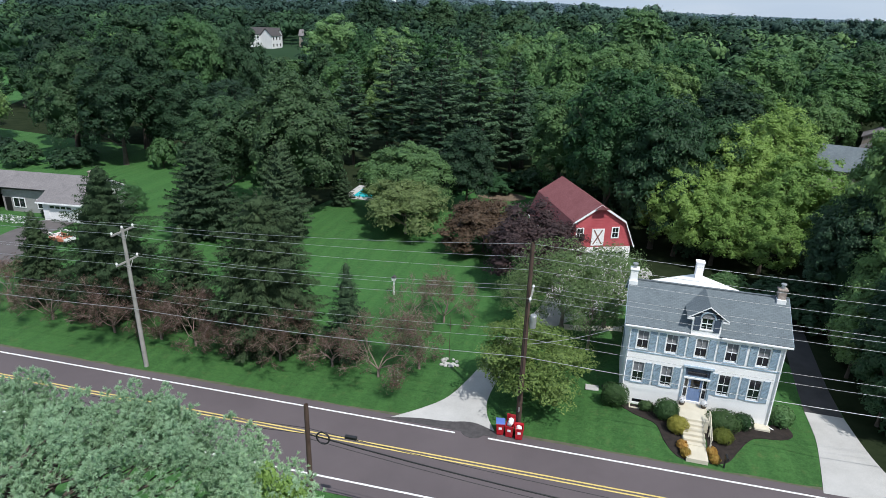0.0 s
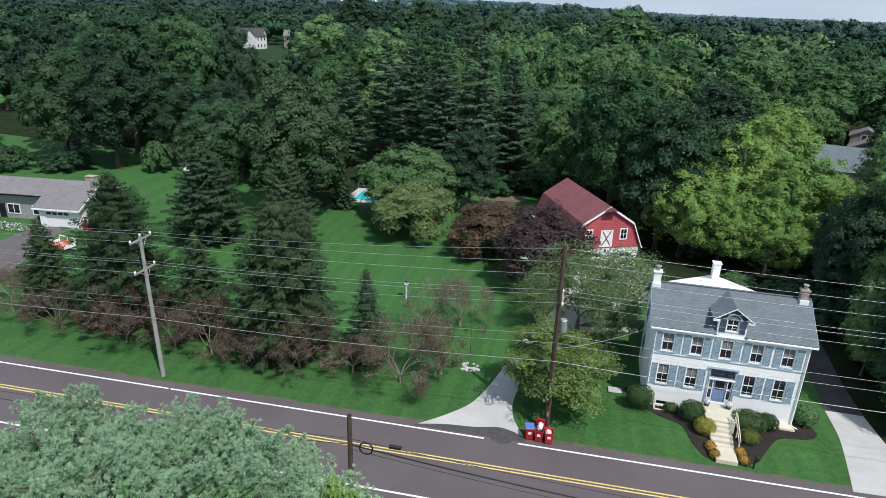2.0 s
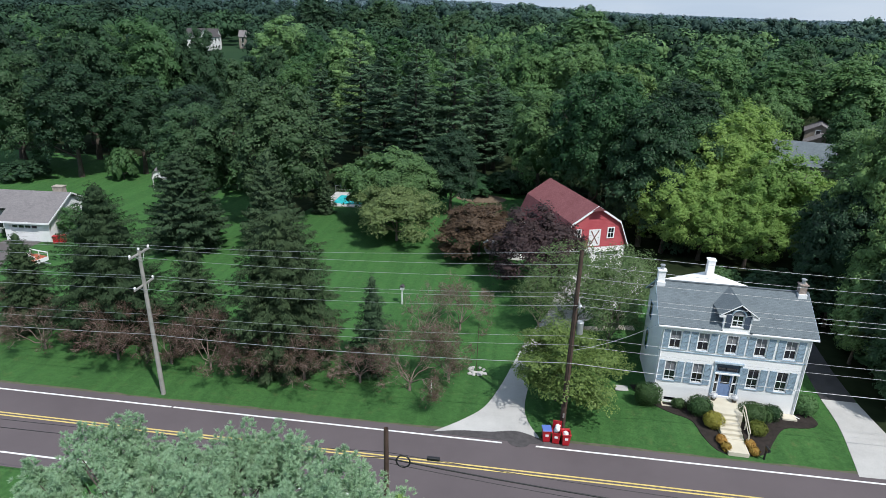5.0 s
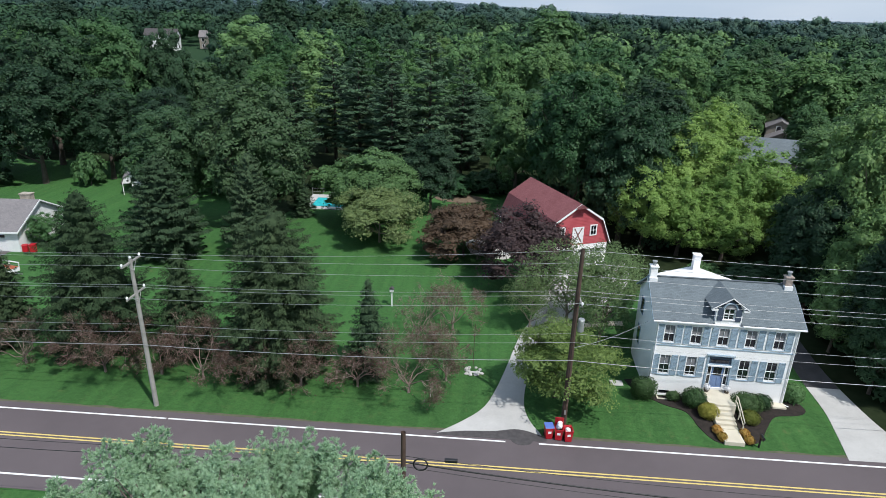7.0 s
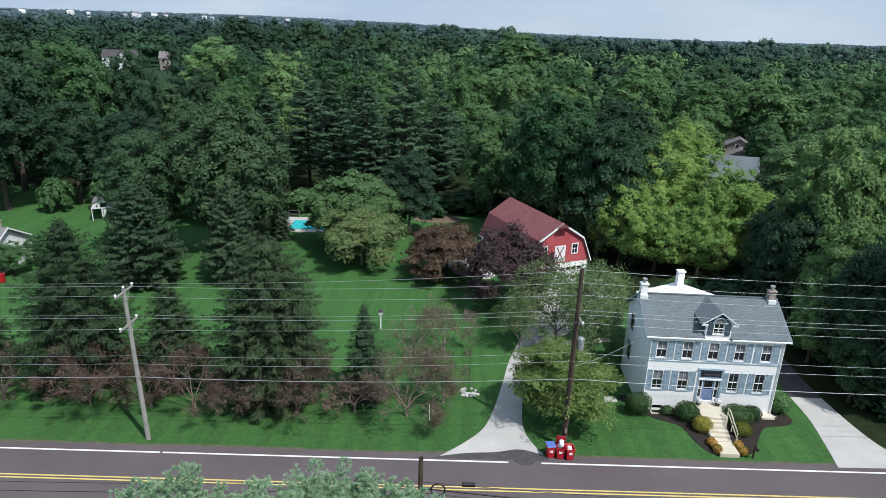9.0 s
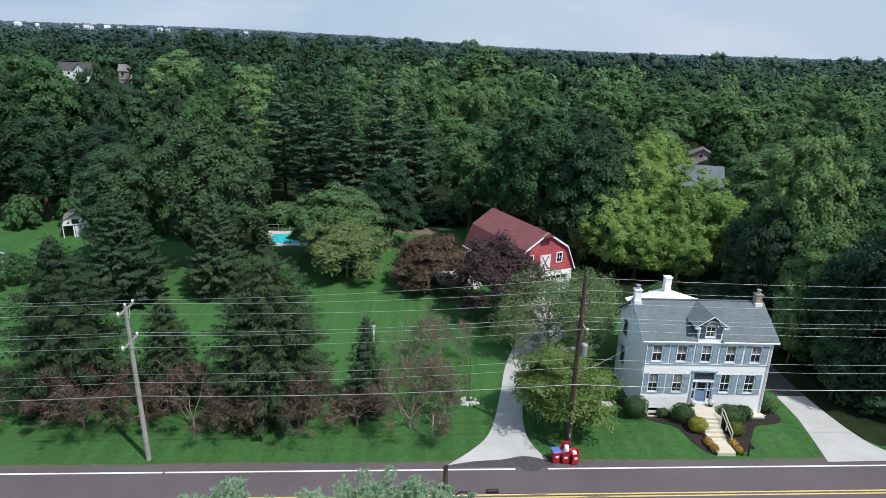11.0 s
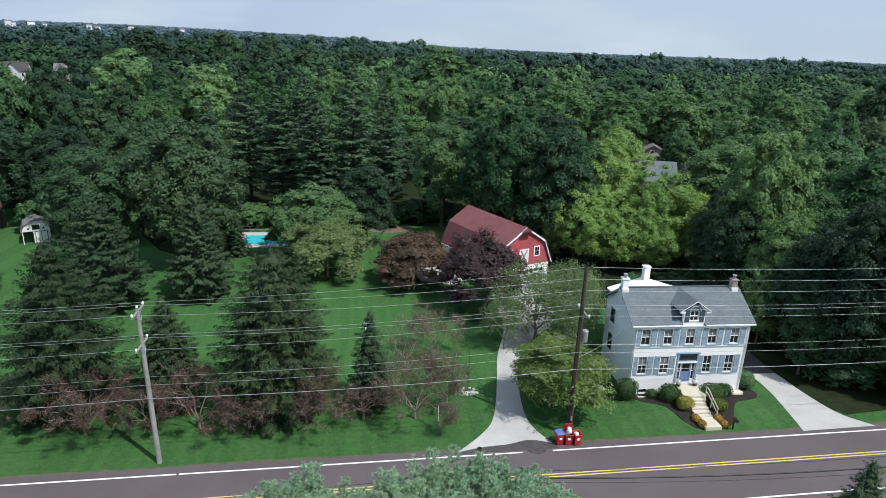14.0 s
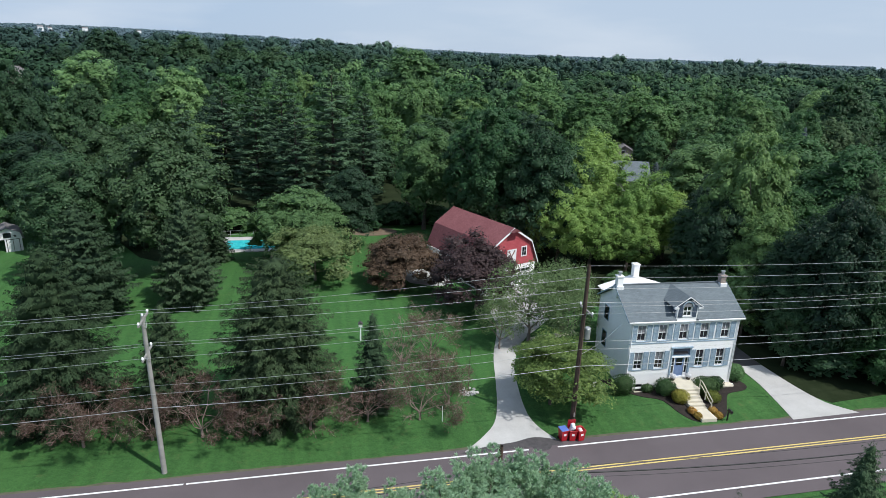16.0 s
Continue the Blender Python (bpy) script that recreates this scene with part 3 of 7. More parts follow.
def window(parent, x, z0, w, h, y=0.0, curtain=True, arched=False, muntins=(1, 1), face="y", name="window"):
    """A sash window in a wall whose outer face is at y: frame, two sashes, panes, sill."""
    f = 0.05
    win = part(name, boxes((x - w / 2 - f, x - w / 2, y - 0.035, y + 0.04, z0 - f, z0 + h + f), (x + w / 2, x + w / 2 + f, y - 0.035, y + 0.04, z0 - f, z0 + h + f),
                           (x - w / 2, x + w / 2, y - 0.035, y + 0.04, z0 + h, z0 + h + f), (x - w / 2, x + w / 2, y - 0.035, y + 0.04, z0 - f, z0)), SHUTTER, parent, "grey-blue sash window")
    rails = [(x - w / 2, x + w / 2, y + 0.0, y + 0.05, z0 + h / 2 - 0.025, z0 + h / 2 + 0.025), (x - w / 2, x + w / 2, y + 0.0, y + 0.05, z0, z0 + 0.05), (x - w / 2, x + w / 2, y, y + 0.05, z0 + h - 0.03, z0 + h),
             (x - w / 2, x - w / 2 + 0.025, y, y + 0.05, z0, z0 + h), (x + w / 2 - 0.025, x + w / 2, y, y + 0.05, z0, z0 + h)]
    nx, nz = muntins
    for k in range(nx):
        c = x - w / 2 + w * (k + 1) / (nx + 1)
        rails.append((c - 0.011, c + 0.011, y + 0.01, y + 0.045, z0, z0 + h))
    for half in (0, 1):
        for k in range(nz):
            c = z0 + h / 2 * (half + (k + 1) / (nz + 1))
            rails.append((x - w / 2, x + w / 2, y + 0.012, y + 0.043, c - 0.011, c + 0.011))
    part("sash", boxes(*rails), TRIM, win, "white painted sash bars")
    part("pane", boxes((x - w / 2, x + w / 2, y + 0.055, y + 0.062, z0, z0 + h / 2)), GLASS, win)
    part("pane", boxes((x - w / 2, x + w / 2, y + 0.055, y + 0.062, z0 + h / 2, z0 + h)), CURTAIN if curtain else GLASS, win)
    part("sill", boxes((x - w / 2 - 0.13, x + w / 2 + 0.13, y - 0.13, y + 0.04, z0 - f - 0.07, z0 - f), bevel=0.01), SHUTTER, win)
    return win


def shutter(parent, x, z0, w, h, y):
    s = part("shutter", boxes((x - w / 2, x - w / 2 + 0.06, y - 0.05, y, z0, z0 + h), (x + w / 2 - 0.06, x + w / 2, y - 0.05, y, z0, z0 + h), (x - w / 2, x + w / 2, y - 0.05, y, z0, z0 + 0.1),
                              (x - w / 2, x + w / 2, y - 0.05, y, z0 + h - 0.08, z0 + h), (x - w / 2, x + w / 2, y - 0.05, y, z0 + h * 0.42, z0 + h * 0.42 + 0.08)), SHUTTER, parent, "grey-blue wooden shutter")
    n = int((h - 0.2) / 0.11)
    part("louvre", boxes(*[(x - w / 2 + 0.05, x + w / 2 - 0.05, y - 0.04, y - 0.012, z0 + 0.1 + i * (h - 0.18) / n, z0 + 0.1 + (i + 0.72) * (h - 0.18) / n) for i in range(n)]), SHUTTER, s)
    return s


def wall_with_holes(x0, x1, z0, z1, y0, y1, holes):
    """A wall slab along x, with through openings (x0, x1, z0, z1)."""
    xs = sorted({x0, x1, *[h[0] for h in holes], *[h[1] for h in holes]})
    zs = sorted({z0, z1, *[h[2] for h in holes], *[h[3] for h in holes]})
    bm = bmesh.new()
    for i in range(len(xs) - 1):
        for j in range(len(zs) - 1):
            cx, cz = (xs[i] + xs[i + 1]) / 2, (zs[j] + zs[j + 1]) / 2
            if not any(h[0] < cx < h[1] and h[2] < cz < h[3] for h in holes):
                box(bm, xs[i], xs[i + 1], y0, y1, zs[j], zs[j + 1])
    bmesh.ops.remove_doubles(bm, verts=bm.verts, dist=1e-4)
    pairs = {}
    for f in bm.faces:
        pairs.setdefault(tuple(round(c, 3) for c in f.calc_center_median()), []).append(f)
    bmesh.ops.delete(bm, geom=[f for fs in pairs.values() if len(fs) > 1 for f in fs], context="FACES")
    bmesh.ops.recalc_face_normals(bm, faces=bm.faces)
    return bm


HX, HY, HT = 4.55, 44.42, -2.0
W, D, ZB, ZE, ZR = 11.05, 7.0, 0.1, 7.35, 9.55
house = thing("white_house", (HX, HY, 0), HT, "two-storey white stucco house with blue-grey shutters and a grey roof", "house")
UP = [1.12, 3.24, 5.36, 7.5, 9.68]
DOWN = [1.12, 3.24, 7.42, 9.56]
WW, UH, DH = 0.80, 1.52, 1.72
UZ, DZ = 5.36, 2.42
holes = [(x - WW / 2, x + WW / 2, UZ, UZ + UH) for x in UP] + [(x - WW / 2, x + WW / 2, DZ, DZ + DH) for x in DOWN] + [(4.42, 6.5, 1.42, 4.55)]
holes += [(1.0, 1.9, 0.45, 0.8), (8.7, 9.6, 0.45, 0.8)]
part("front_wall", wall_with_holes(0, W, ZB, ZE, 0, 0.3, holes), STUCCO, house)
gable = [(0.3, ZB), (D, ZB), (D, ZE), (D / 2, ZR - 0.12), (0.3, ZE)]
for nm, x0, x1 in (("side_wall", 0.0, 0.3), ("side_wall", W - 0.3, W)):
    bm = prism(gable, 0, x1 - x0)
    for v in bm.verts:
        v.co = Vector((x0 + v.co.y, v.co.x, v.co.z))
    bmesh.ops.recalc_face_normals(bm, faces=bm.faces)
    part(nm, bm, STUCCO, house)
part("back_wall", boxes((0.3, W - 0.3, D - 0.3, D, ZB, ZE)), STUCCO, house)
part("floor_slab", boxes((0.3, W - 0.3, 0.3, D - 0.3, 1.2, 1.4)), GREY_SIDING, house)
# black sheet put in for the darkness of the rooms
part("dark_interior", boxes((0.3, W - 0.3, 0.75, 0.8, 1.4, ZE)), BLACK, house, "black sheet standing for the unlit rooms behind the windows")
OV, OE = 0.16, 0.36
pitch = (ZR - ZE) / (D / 2)
ze = ZE - OV * pitch + 0.14
zr = ZR + 0.14
DXC, DHW = 5.42, 1.02
yc = 0.29
zc = ze + (yc + OV) * pitch
for a, b in ((-OE, DXC - DHW), (DXC + DHW, W + OE)):
    part("roof", slab([(a, -OV, ze), (b, -OV, ze), (b, D / 2, zr), (a, D / 2, zr)], 0.13), GREY_ROOF, house, "weathered grey shingle roof")
part("roof", slab([(DXC - DHW, yc, zc), (DXC + DHW, yc, zc), (DXC + DHW, D / 2, zr), (DXC - DHW, D / 2, zr)], 0.13), GREY_ROOF, house, "weathered grey shingle roof")
part("roof", slab([(W + OE, D + OV, ze), (-OE, D + OV, ze), (-OE, D / 2, zr), (W + OE, D / 2, zr)], 0.13), GREY_ROOF, house, "weathered grey shingle roof")
for x in (-OE - 0.03, W + OE + 0.002):
    for s in (0, 1):
        bm = prism([(-OV, ze - 0.15), (-OV, ze - 0.02), (D / 2, zr - 0.02), (D / 2, zr - 0.15)], 0, 0.03)
        for v in bm.verts:
            yy = v.co.x if s == 0 else D - v.co.x
            v.co = Vector((x + v.co.y, yy, v.co.z))
        bmesh.ops.recalc_face_normals(bm, faces=bm.faces)
        part("bargeboard", bm, SHUTTER, house)
part("ridge_cap", boxes((-OE, W + OE, D / 2 - 0.12, D / 2 + 0.12, zr - 0.02, zr + 0.035), bevel=0.02), GREY_ROOF, house)
part("soffit", boxes((-0.1, W + 0.1, -OV + 0.03, 0.0, ze - 0.21, ze - 0.16)), TRIM, house)
for a, b in ((-OE, DXC - DHW - 0.12), (DXC + DHW + 0.12, W + OE)):
    g = part("gutter", boxes((a, b, -OV - 0.12, -OV - 0.005, ze - 0.16, ze - 0.03), bevel=0.02), TRIM, house, "white painted gutter")
for x in (0.12, W - 0.12):
    part("downspout", tubes_mesh("downspout", [([(x, -OV, ze - 0.15), (x, -0.09, ze - 0.4), (x, -0.09, 0.5), (x + (0.0 if x < 1 else 0.5), -0.35 if x < 1 else -0.3, 0.32)], [0.045] * 4)]), TRIM, house)
part("belt_course", boxes((-0.02, W + 0.02, -0.045, 0.0, 5.04, 5.11)), SHUTTER, house, "thin grey-blue belt course")
for i, x in enumerate(UP):
    window(house, x, UZ, WW, UH, 0.06, True, muntins=(1, 0))
    for s in (-1, 1):
        shutter(house, x + s * (WW / 2 + 0.335), UZ - 0.08, 0.5, UH + 0.14, -0.005)
for x in DOWN:
    window(house, x, DZ, WW, DH, 0.06, x < 5, muntins=(1, 0))
    for s in (-1, 1):
        shutter(house, x + s * (WW / 2 + 0.335), DZ - 0.08, 0.5, DH + 0.14, -0.005)
for x in (1.45, 9.15):
    part("cellar_window", boxes((x - 0.45, x + 0.45, 0.1, 0.14, 0.45, 0.8)), GLASS, house, "dark cellar window")
    part("window_well", boxes((x - 0.65, x + 0.65, -0.7, -0.6, 0.2, 0.42), (x - 0.65, x - 0.55, -0.6, 0, 0.2, 0.42), (x + 0.55, x + 0.65, -0.6, 0, 0.2, 0.42)), PATH, house)
part("cellar_hatch", boxes((10.0, 11.1, -0.75, -0.02, 0.1, 0.5), bevel=0.02), PATH, house, "cream concrete slab at the foot of the wall")
# entrance
ent = part("entrance", boxes((4.42, 4.58, -0.06, 0.2, 1.4, 4.5), (6.34, 6.5, -0.06, 0.2, 1.4, 4.5), (4.58, 6.34, -0.06, 0.2, 3.5, 3.66), (4.36, 6.56, -0.14, 0.0, 4.42, 4.56)), SHUTTER, house, "grey-blue entrance surround")
part("transom", boxes((4.58, 6.34, 0.05, 0.07, 3.66, 4.42)), DARK_BLUE, ent, "dark blue panel over the door")
part("transom_light", boxes((4.75, 6.17, 0.02, 0.045, 3.78, 4.05)), GLASS, ent)
part("lintel", boxes((4.5, 6.42, -0.1, 0.05, 3.44, 3.6), bevel=0.02), TRIM, ent)
for x in (4.62, 5.98):
    part("sidelight", boxes((x, x + 0.3, 0.1, 0.12, 1.75, 3.42)), GLASS, ent)
    part("sidelight_frame", boxes((x - 0.03, x + 0.03, 0.03, 0.12, 1.42, 3.44), (x + 0.27, x + 0.33, 0.03, 0.12, 1.42, 3.44), (x + 0.03, x + 0.27, 0.03, 0.12, 1.42, 1.75), (x + 0.03, x + 0.27, 0.05, 0.1, 2.55, 2.6)), TRIM, ent)
door = part("door", boxes((4.97, 5.93, 0.1, 0.15, 1.42, 3.44)), DOOR_BLUE, house, "blue panelled front door")
part("door_glass", boxes((5.12, 5.78, 0.085, 0.099, 2.55, 3.3)), GLASS, door)
part("door_panel", boxes((5.12, 5.40, 0.08, 0.099, 1.6, 2.35), (5.5, 5.78, 0.08, 0.099, 1.6, 2.35), bevel=0.008), DOOR_BLUE, door)
part("door_handle", boxes((5.84, 5.88, 0.04, 0.1, 2.38, 2.5)), STEEL, door)
# wall dormer
dorm = part("dormer", boxes((DXC - DHW, DXC - 0.42, -0.012, 0.28, ZE - 0.25, 8.62), (DXC + 0.42, DXC + DHW, -0.012, 0.28, ZE - 0.25, 8.62), (DXC - 0.42, DXC + 0.42, -0.012, 0.28, ZE - 0.25, 7.72)), STUCCO, house, "white gabled dormer flush with the front wall")
bm = prism([(DXC - DHW, 8.62), (DXC + DHW, 8.62), (DXC, 9.45)], 0.03, 0.28)
part("dormer_gable", bm, DARK_BLUE, dorm, "dark blue gable")
for s in (-1, 1):
    bm = prism([(0.28, ZE), (3.3, ZE), (3.3, 8.62), (0.28, 8.62)], 0, 0.1)
    for v in bm.verts:
        v.co = Vector((DXC + s * (DHW - 0.05) + v.co.y - 0.05, v.co.x, v.co.z))
    bmesh.ops.recalc_face_normals(bm, faces=bm.faces)
    # the cheek's shade is put into its colour with dark paint
    part("dormer_cheek", bm, DARK_BLUE, dorm)
    rp = 0.98 / 1.42
    a, b, c, d = (DXC, -0.18, 9.68), (DXC + s * 1.46, -0.18, 8.66), (DXC + s * 1.46, 3.0, 8.66), (DXC, 3.48, 9.68)
    part("dormer_roof", slab([a, b, c, d] if s > 0 else [b, a, d, c], 0.09), GREY_ROOF, dorm)
    e = DXC + s * 1.46
    bm = bmesh.new()
    for p in ((DXC, -0.22, 9.69), (e, -0.22, 8.67), (e, -0.22, 8.59), (DXC, -0.22, 9.60)):
        bm.verts.new(p)
    f = bm.faces.new(bm.verts[:])
    ex = bmesh.ops.extrude_face_region(bm, geom=[f])
    for v in ex["geom"]:
        if isinstance(v, bmesh.types.BMVert):
            v.co.y += 0.036
    bmesh.ops.recalc_face_normals(bm, faces=bm.faces)
    part("dormer_bargeboard", bm, TRIM, dorm)
    part("dormer_return", boxes((min(DXC + s * 0.98, e), max(DXC + s * 0.98, e), -0.2, 0.02, 8.5, 8.64)), TRIM, dorm)
    part("dormer_shutter", boxes((DXC + s * 0.69 - 0.22, DXC + s * 0.69 + 0.22, -0.06, -0.015, 7.6, 8.75)), DARK_BLUE, dorm, "dark blue dormer shutter")
part("dormer_glass", boxes((DXC - 0.42, DXC + 0.42, 0.1, 0.12, 7.72, 8.62)), GLASS, dorm)
arc = [(DXC - 0.42 * math.cos(a), 8.62 + 0.42 * math.sin(a)) for a in np.linspace(0, math.pi, 13)]
part("arched_head", prism(arc, -0.01, 0.03), CURTAIN, dorm, "arched pale window head")
rim = [(DXC - 0.52 * math.cos(a), -0.03, 8.62 + 0.52 * math.sin(a)) for a in np.linspace(0, math.pi, 13)]
part("arched_trim", tubes_mesh("arched_trim", [(rim, [0.07] * 13)]), SHUTTER, dorm)
part("dormer_sash", boxes((DXC - 0.42, DXC + 0.42, 0.05, 0.1, 8.16, 8.22), (DXC - 0.02, DXC + 0.02, 0.05, 0.1, 7.72, 8.62), (DXC - 0.42, DXC - 0.36, 0.05, 0.1, 7.72, 8.62), (DXC + 0.36, DXC + 0.42, 0.05, 0.1, 7.72, 8.62), (DXC - 0.5, DXC + 0.5, -0.07, 0.1, 7.66, 7.74)), TRIM, dorm)


def chimney(parent, x, y, w, z0, z1, material, label):
    c = part("chimney", boxes((x - w / 2, x + w / 2, y - w / 2, y + w / 2, z0, z1)), material, parent, label)
    part("chimney_cap", boxes((x - w / 2 - 0.07, x + w / 2 + 0.07, y - w / 2 - 0.07, y + w / 2 + 0.07, z1, z1 + 0.12), bevel=0.02), material, c)
    bm = bmesh.new()
    cylinder(bm, x, y, z1 + 0.12, z1 + 0.42, w * 0.28, w * 0.25)
    cylinder(bm, x, y, z1 + 0.46, z1 + 0.52, w * 0.4, w * 0.36)
    part("chimney_pot", bm, STEEL, c)
    part("flashing", boxes((x - w / 2 - 0.05, x + w / 2 + 0.05, y - w / 2 - 0.16, y + w / 2 + 0.16, z0 - 0.02, zr - 0.02)), TRIM, c)


chimney(house, -0.02, D / 2 - 0.1, 0.56, 8.6, 10.55, STUCCO, "white stuccoed chimney")
chimney(house, W - 0.25, D / 2 - 0.15, 0.54, 8.9, 10.35, BRICK, "weathered brown and grey brick chimney")
# rear wing with a white low roof
WX, WH = 6.05, 3.65
part("wing_wall", prism([(WX - WH, ZB), (WX + WH, ZB), (WX + WH, 6.1), (WX, 7.15), (WX - WH, 6.1)], D, 12.2), STUCCO, house)
for s in (-1, 1):
    c = [(WX, D, 7.36), (WX + s * (WH + 0.3), D, 6.16), (WX + s * (WH + 0.3), 12.5, 6.16), (WX, 12.5, 7.36)]
    part("wing_roof", slab(c if s > 0 else c[::-1], 0.12), WHITE_ROOF, house, "white low-pitched roof of the rear wing")
wc = part("wing_chimney", boxes((5.75, 6.4, 11.55, 12.2, 6.6, 8.75), bevel=0.02), STUCCO, house, "white stuccoed chimney of the rear wing")
part("chimney_cap", boxes((5.69, 6.46, 11.49, 12.26, 8.75, 8.85)), STUCCO, wc)
part("vent_pipe", tubes_mesh("vent_pipe", [([(8.2, 8.0, 6.7), (8.2, 8.0, 7.6)], [0.05, 0.05])]), TRIM, house)
for y in (5.2,):
    for z, h in ((5.4, 1.4), (2.5, 1.6)):
        w = part("side_window", boxes((-0.03, 0.02, y - 0.45, y + 0.45, z, z + h)), GLASS, house, "dark side window")
        part("frame", boxes((-0.05, 0.03, y - 0.53, y - 0.45, z - 0.06, z + h + 0.06), (-0.05, 0.03, y + 0.45, y + 0.53, z - 0.06, z + h + 0.06), (-0.05, 0.03, y - 0.45, y + 0.45, z + h, z + h + 0.06), (-0.05, 0.03, y - 0.45, y + 0.45, z - 0.06, z)), SHUTTER, w)
# landing, steps and rail
stair = thing("entrance_steps", (HX, HY, 0), HT, "cream concrete landing and steps before the front door", "steps")
part("landing", boxes((4.35, 6.45, -2.35, -0.15, 0.0, 1.36), bevel=0.02), PATH, stair)
for i in range(5):
    part("step", boxes((4.55 + 0.03 * i, 6.1 + 0.03 * i, -2.35 - 0.36 * (i + 1), -2.35 - 0.36 * i, 0.05, 1.36 - 0.19 * (i + 1)), bevel=0.015), PATH, stair)
part("walk", boxes((4.75, 6.2, -5.7, -4.15, 0.02, 0.34)), PATH, stair)
rail = thing("handrail", (HX, HY, 0), HT, "thin pale metal handrail beside the steps", "handrail")
part("rail", tubes_mesh("rail", [([(6.35, -2.2, 2.2), (6.4, -2.5, 2.2), (6.45, -4.4, 1.2)], [0.045] * 3)]), PATH, rail)
part("rail", tubes_mesh("rail", [([(6.35, -2.2, 1.75), (6.4, -2.5, 1.75), (6.45, -4.4, 0.75)], [0.035] * 3)]), PATH, rail)
for y, z0, z1 in ((-2.25, 1.36, 2.2), (-3.3, 0.75, 1.75), (-4.35, 0.3, 1.2)):
    part("post", tubes_mesh("post", [([(6.4, y, z0), (6.4, y, z1)], [0.045] * 2)]), PATH, rail)

# ---- the red barn ----
BT = 22.85
barn = thing("red_barn", (2.3, 72.8, 0), BT, "red gambrel-roofed barn with two garage doors on white walls", "barn")
BW, BK, BE, BZ, BR, BL = 4.45, 3.25, 3.25, 6.35, 8.45, 14.0
front_holes = [(-3.7, -0.35, 0.05, 2.45), (0.35, 3.7, 0.05, 2.45)]
part("front_wall", wall_with_holes(-BW, BW, 0, BE - 0.1, 0.3, 0.55, front_holes), STUCCO, barn)
part("side_wall", boxes((-BW, -BW + 0.25, 0.55, BL, 0, BE)), STUCCO, barn)
part("side_wall", boxes((BW - 0.25, BW, 0.55, BL, 0, BE)), STUCCO, barn)
part("back_wall", boxes((-BW + 0.25, BW - 0.25, BL - 0.25, BL, 0, BE)), STUCCO, barn)
prof = [(-BW, BE - 0.1), (BW, BE - 0.1), (BW, BE), (BK, BZ), (0, BR), (-BK, BZ), (-BW, BE)]
part("gable", prism(prof, 0.3, 0.5), BARN_RED, barn, "red clapboard gable")
part("back_gable", prism(prof, BL - 0.25, BL), BARN_RED, barn)
boards = []
z = BE - 0.1
while z < BR - 0.25:
    half = BW - (z - BE) / (BZ - BE) * (BW - BK) if z < BZ else BK * (1 - (z - BZ) / (BR - BZ))
    half = min(half, BW) - 0.06
    boards.append((-half, half, z))
    z += 0.19
for a, b, z in boards:
    bm = bmesh.new()
    vs = [bm.verts.new(p) for p in ((a, 0.262, z), (b, 0.262, z), (b, 0.297, z + 0.19), (a, 0.297, z + 0.19), (a, 0.299, z), (b, 0.299, z))]
    bm.faces.new((vs[0], vs[1], vs[2], vs[3]))
    bm.faces.new((vs[4], vs[5], vs[1], vs[0]))
    part("board", bm, BARN_RED, barn)
th = 0.16
for s in (-1, 1):
    k, e, r = (s * (BK + 0.08), BZ + 0.12), (s * (BW + 0.28), BE + 0.02), (0, BR + 0.14)
    p = [(k[0], 0.0, k[1]), (e[0], 0.0, e[1]), (e[0], BL + 0.2, e[1]), (k[0], BL + 0.2, k[1])]
    part("lower_roof", slab([p[0], p[3], p[2], p[1]], th), RED_ROOF, barn, "red shingle roof, steep lower slope")
    p = [(r[0], 0.0, r[1]), (k[0], 0.0, k[1]), (k[0], BL + 0.2, k[1]), (r[0], BL + 0.2, r[1])]
    part("upper_roof", slab([p[0], p[3], p[2], p[1]], th), RED_ROOF, barn, "red shingle roof, upper slope")
    for q0, q1 in ((r, k), (k, e)):
        bm = bmesh.new()
        vs = [bm.verts.new((x, -0.045, zz)) for x, zz in (q0, q1, (q1[0], q1[1] - 0.28), (q0[0], q0[1] - 0.28))]
        f = bm.faces.new(vs)
        ex = bmesh.ops.extrude_face_region(bm, geom=[f])
        for v in ex["geom"]:
            if isinstance(v, bmesh.types.BMVert):
                v.co.y += 0.042
        bmesh.ops.recalc_face_normals(bm, faces=bm.faces)
        part("bargeboard", bm, TRIM, barn)
    part("eave_gutter", boxes((min(e[0], e[0] + s * 0.1), max(e[0], e[0] + s * 0.1), 0.0, BL + 0.2, e[1] - 0.12, e[1] - 0.01)), TRIM, barn)
part("hay_hood", prism([(-0.75, BR - 0.35), (0.75, BR - 0.35), (0, BR + 0.1)], -0.55, -0.05), RED_ROOF, barn, "small hood at the ridge")
for a, b, z0, z1 in front_holes:
    g = part("garage_door", boxes(*[(a, b, 0.45, 0.5, z0 + i * (z1 - z0) / 4, z0 + (i + 0.97) * (z1 - z0) / 4) for i in range(4)]), SIDING_WHITE, barn, "white panelled garage door")
    for i in range(4):
        for j in (1, 3):
            w = (b - a) / 4
            part("pane" if j == 3 else "panel", boxes((a + i * w + 0.1, a + (i + 1) * w - 0.1, 0.435, 0.449, z0 + j * 0.6 + 0.1, z0 + (j + 1) * 0.6 - 0.1)), GLASS, g)
    part("door_trim", boxes((a - 0.12, a, 0.26, 0.299, z0, z1 + 0.12), (b, b + 0.12, 0.26, 0.299, z0, z1 + 0.12), (a, b, 0.26, 0.299, z1, z1 + 0.12)), TRIM, g)
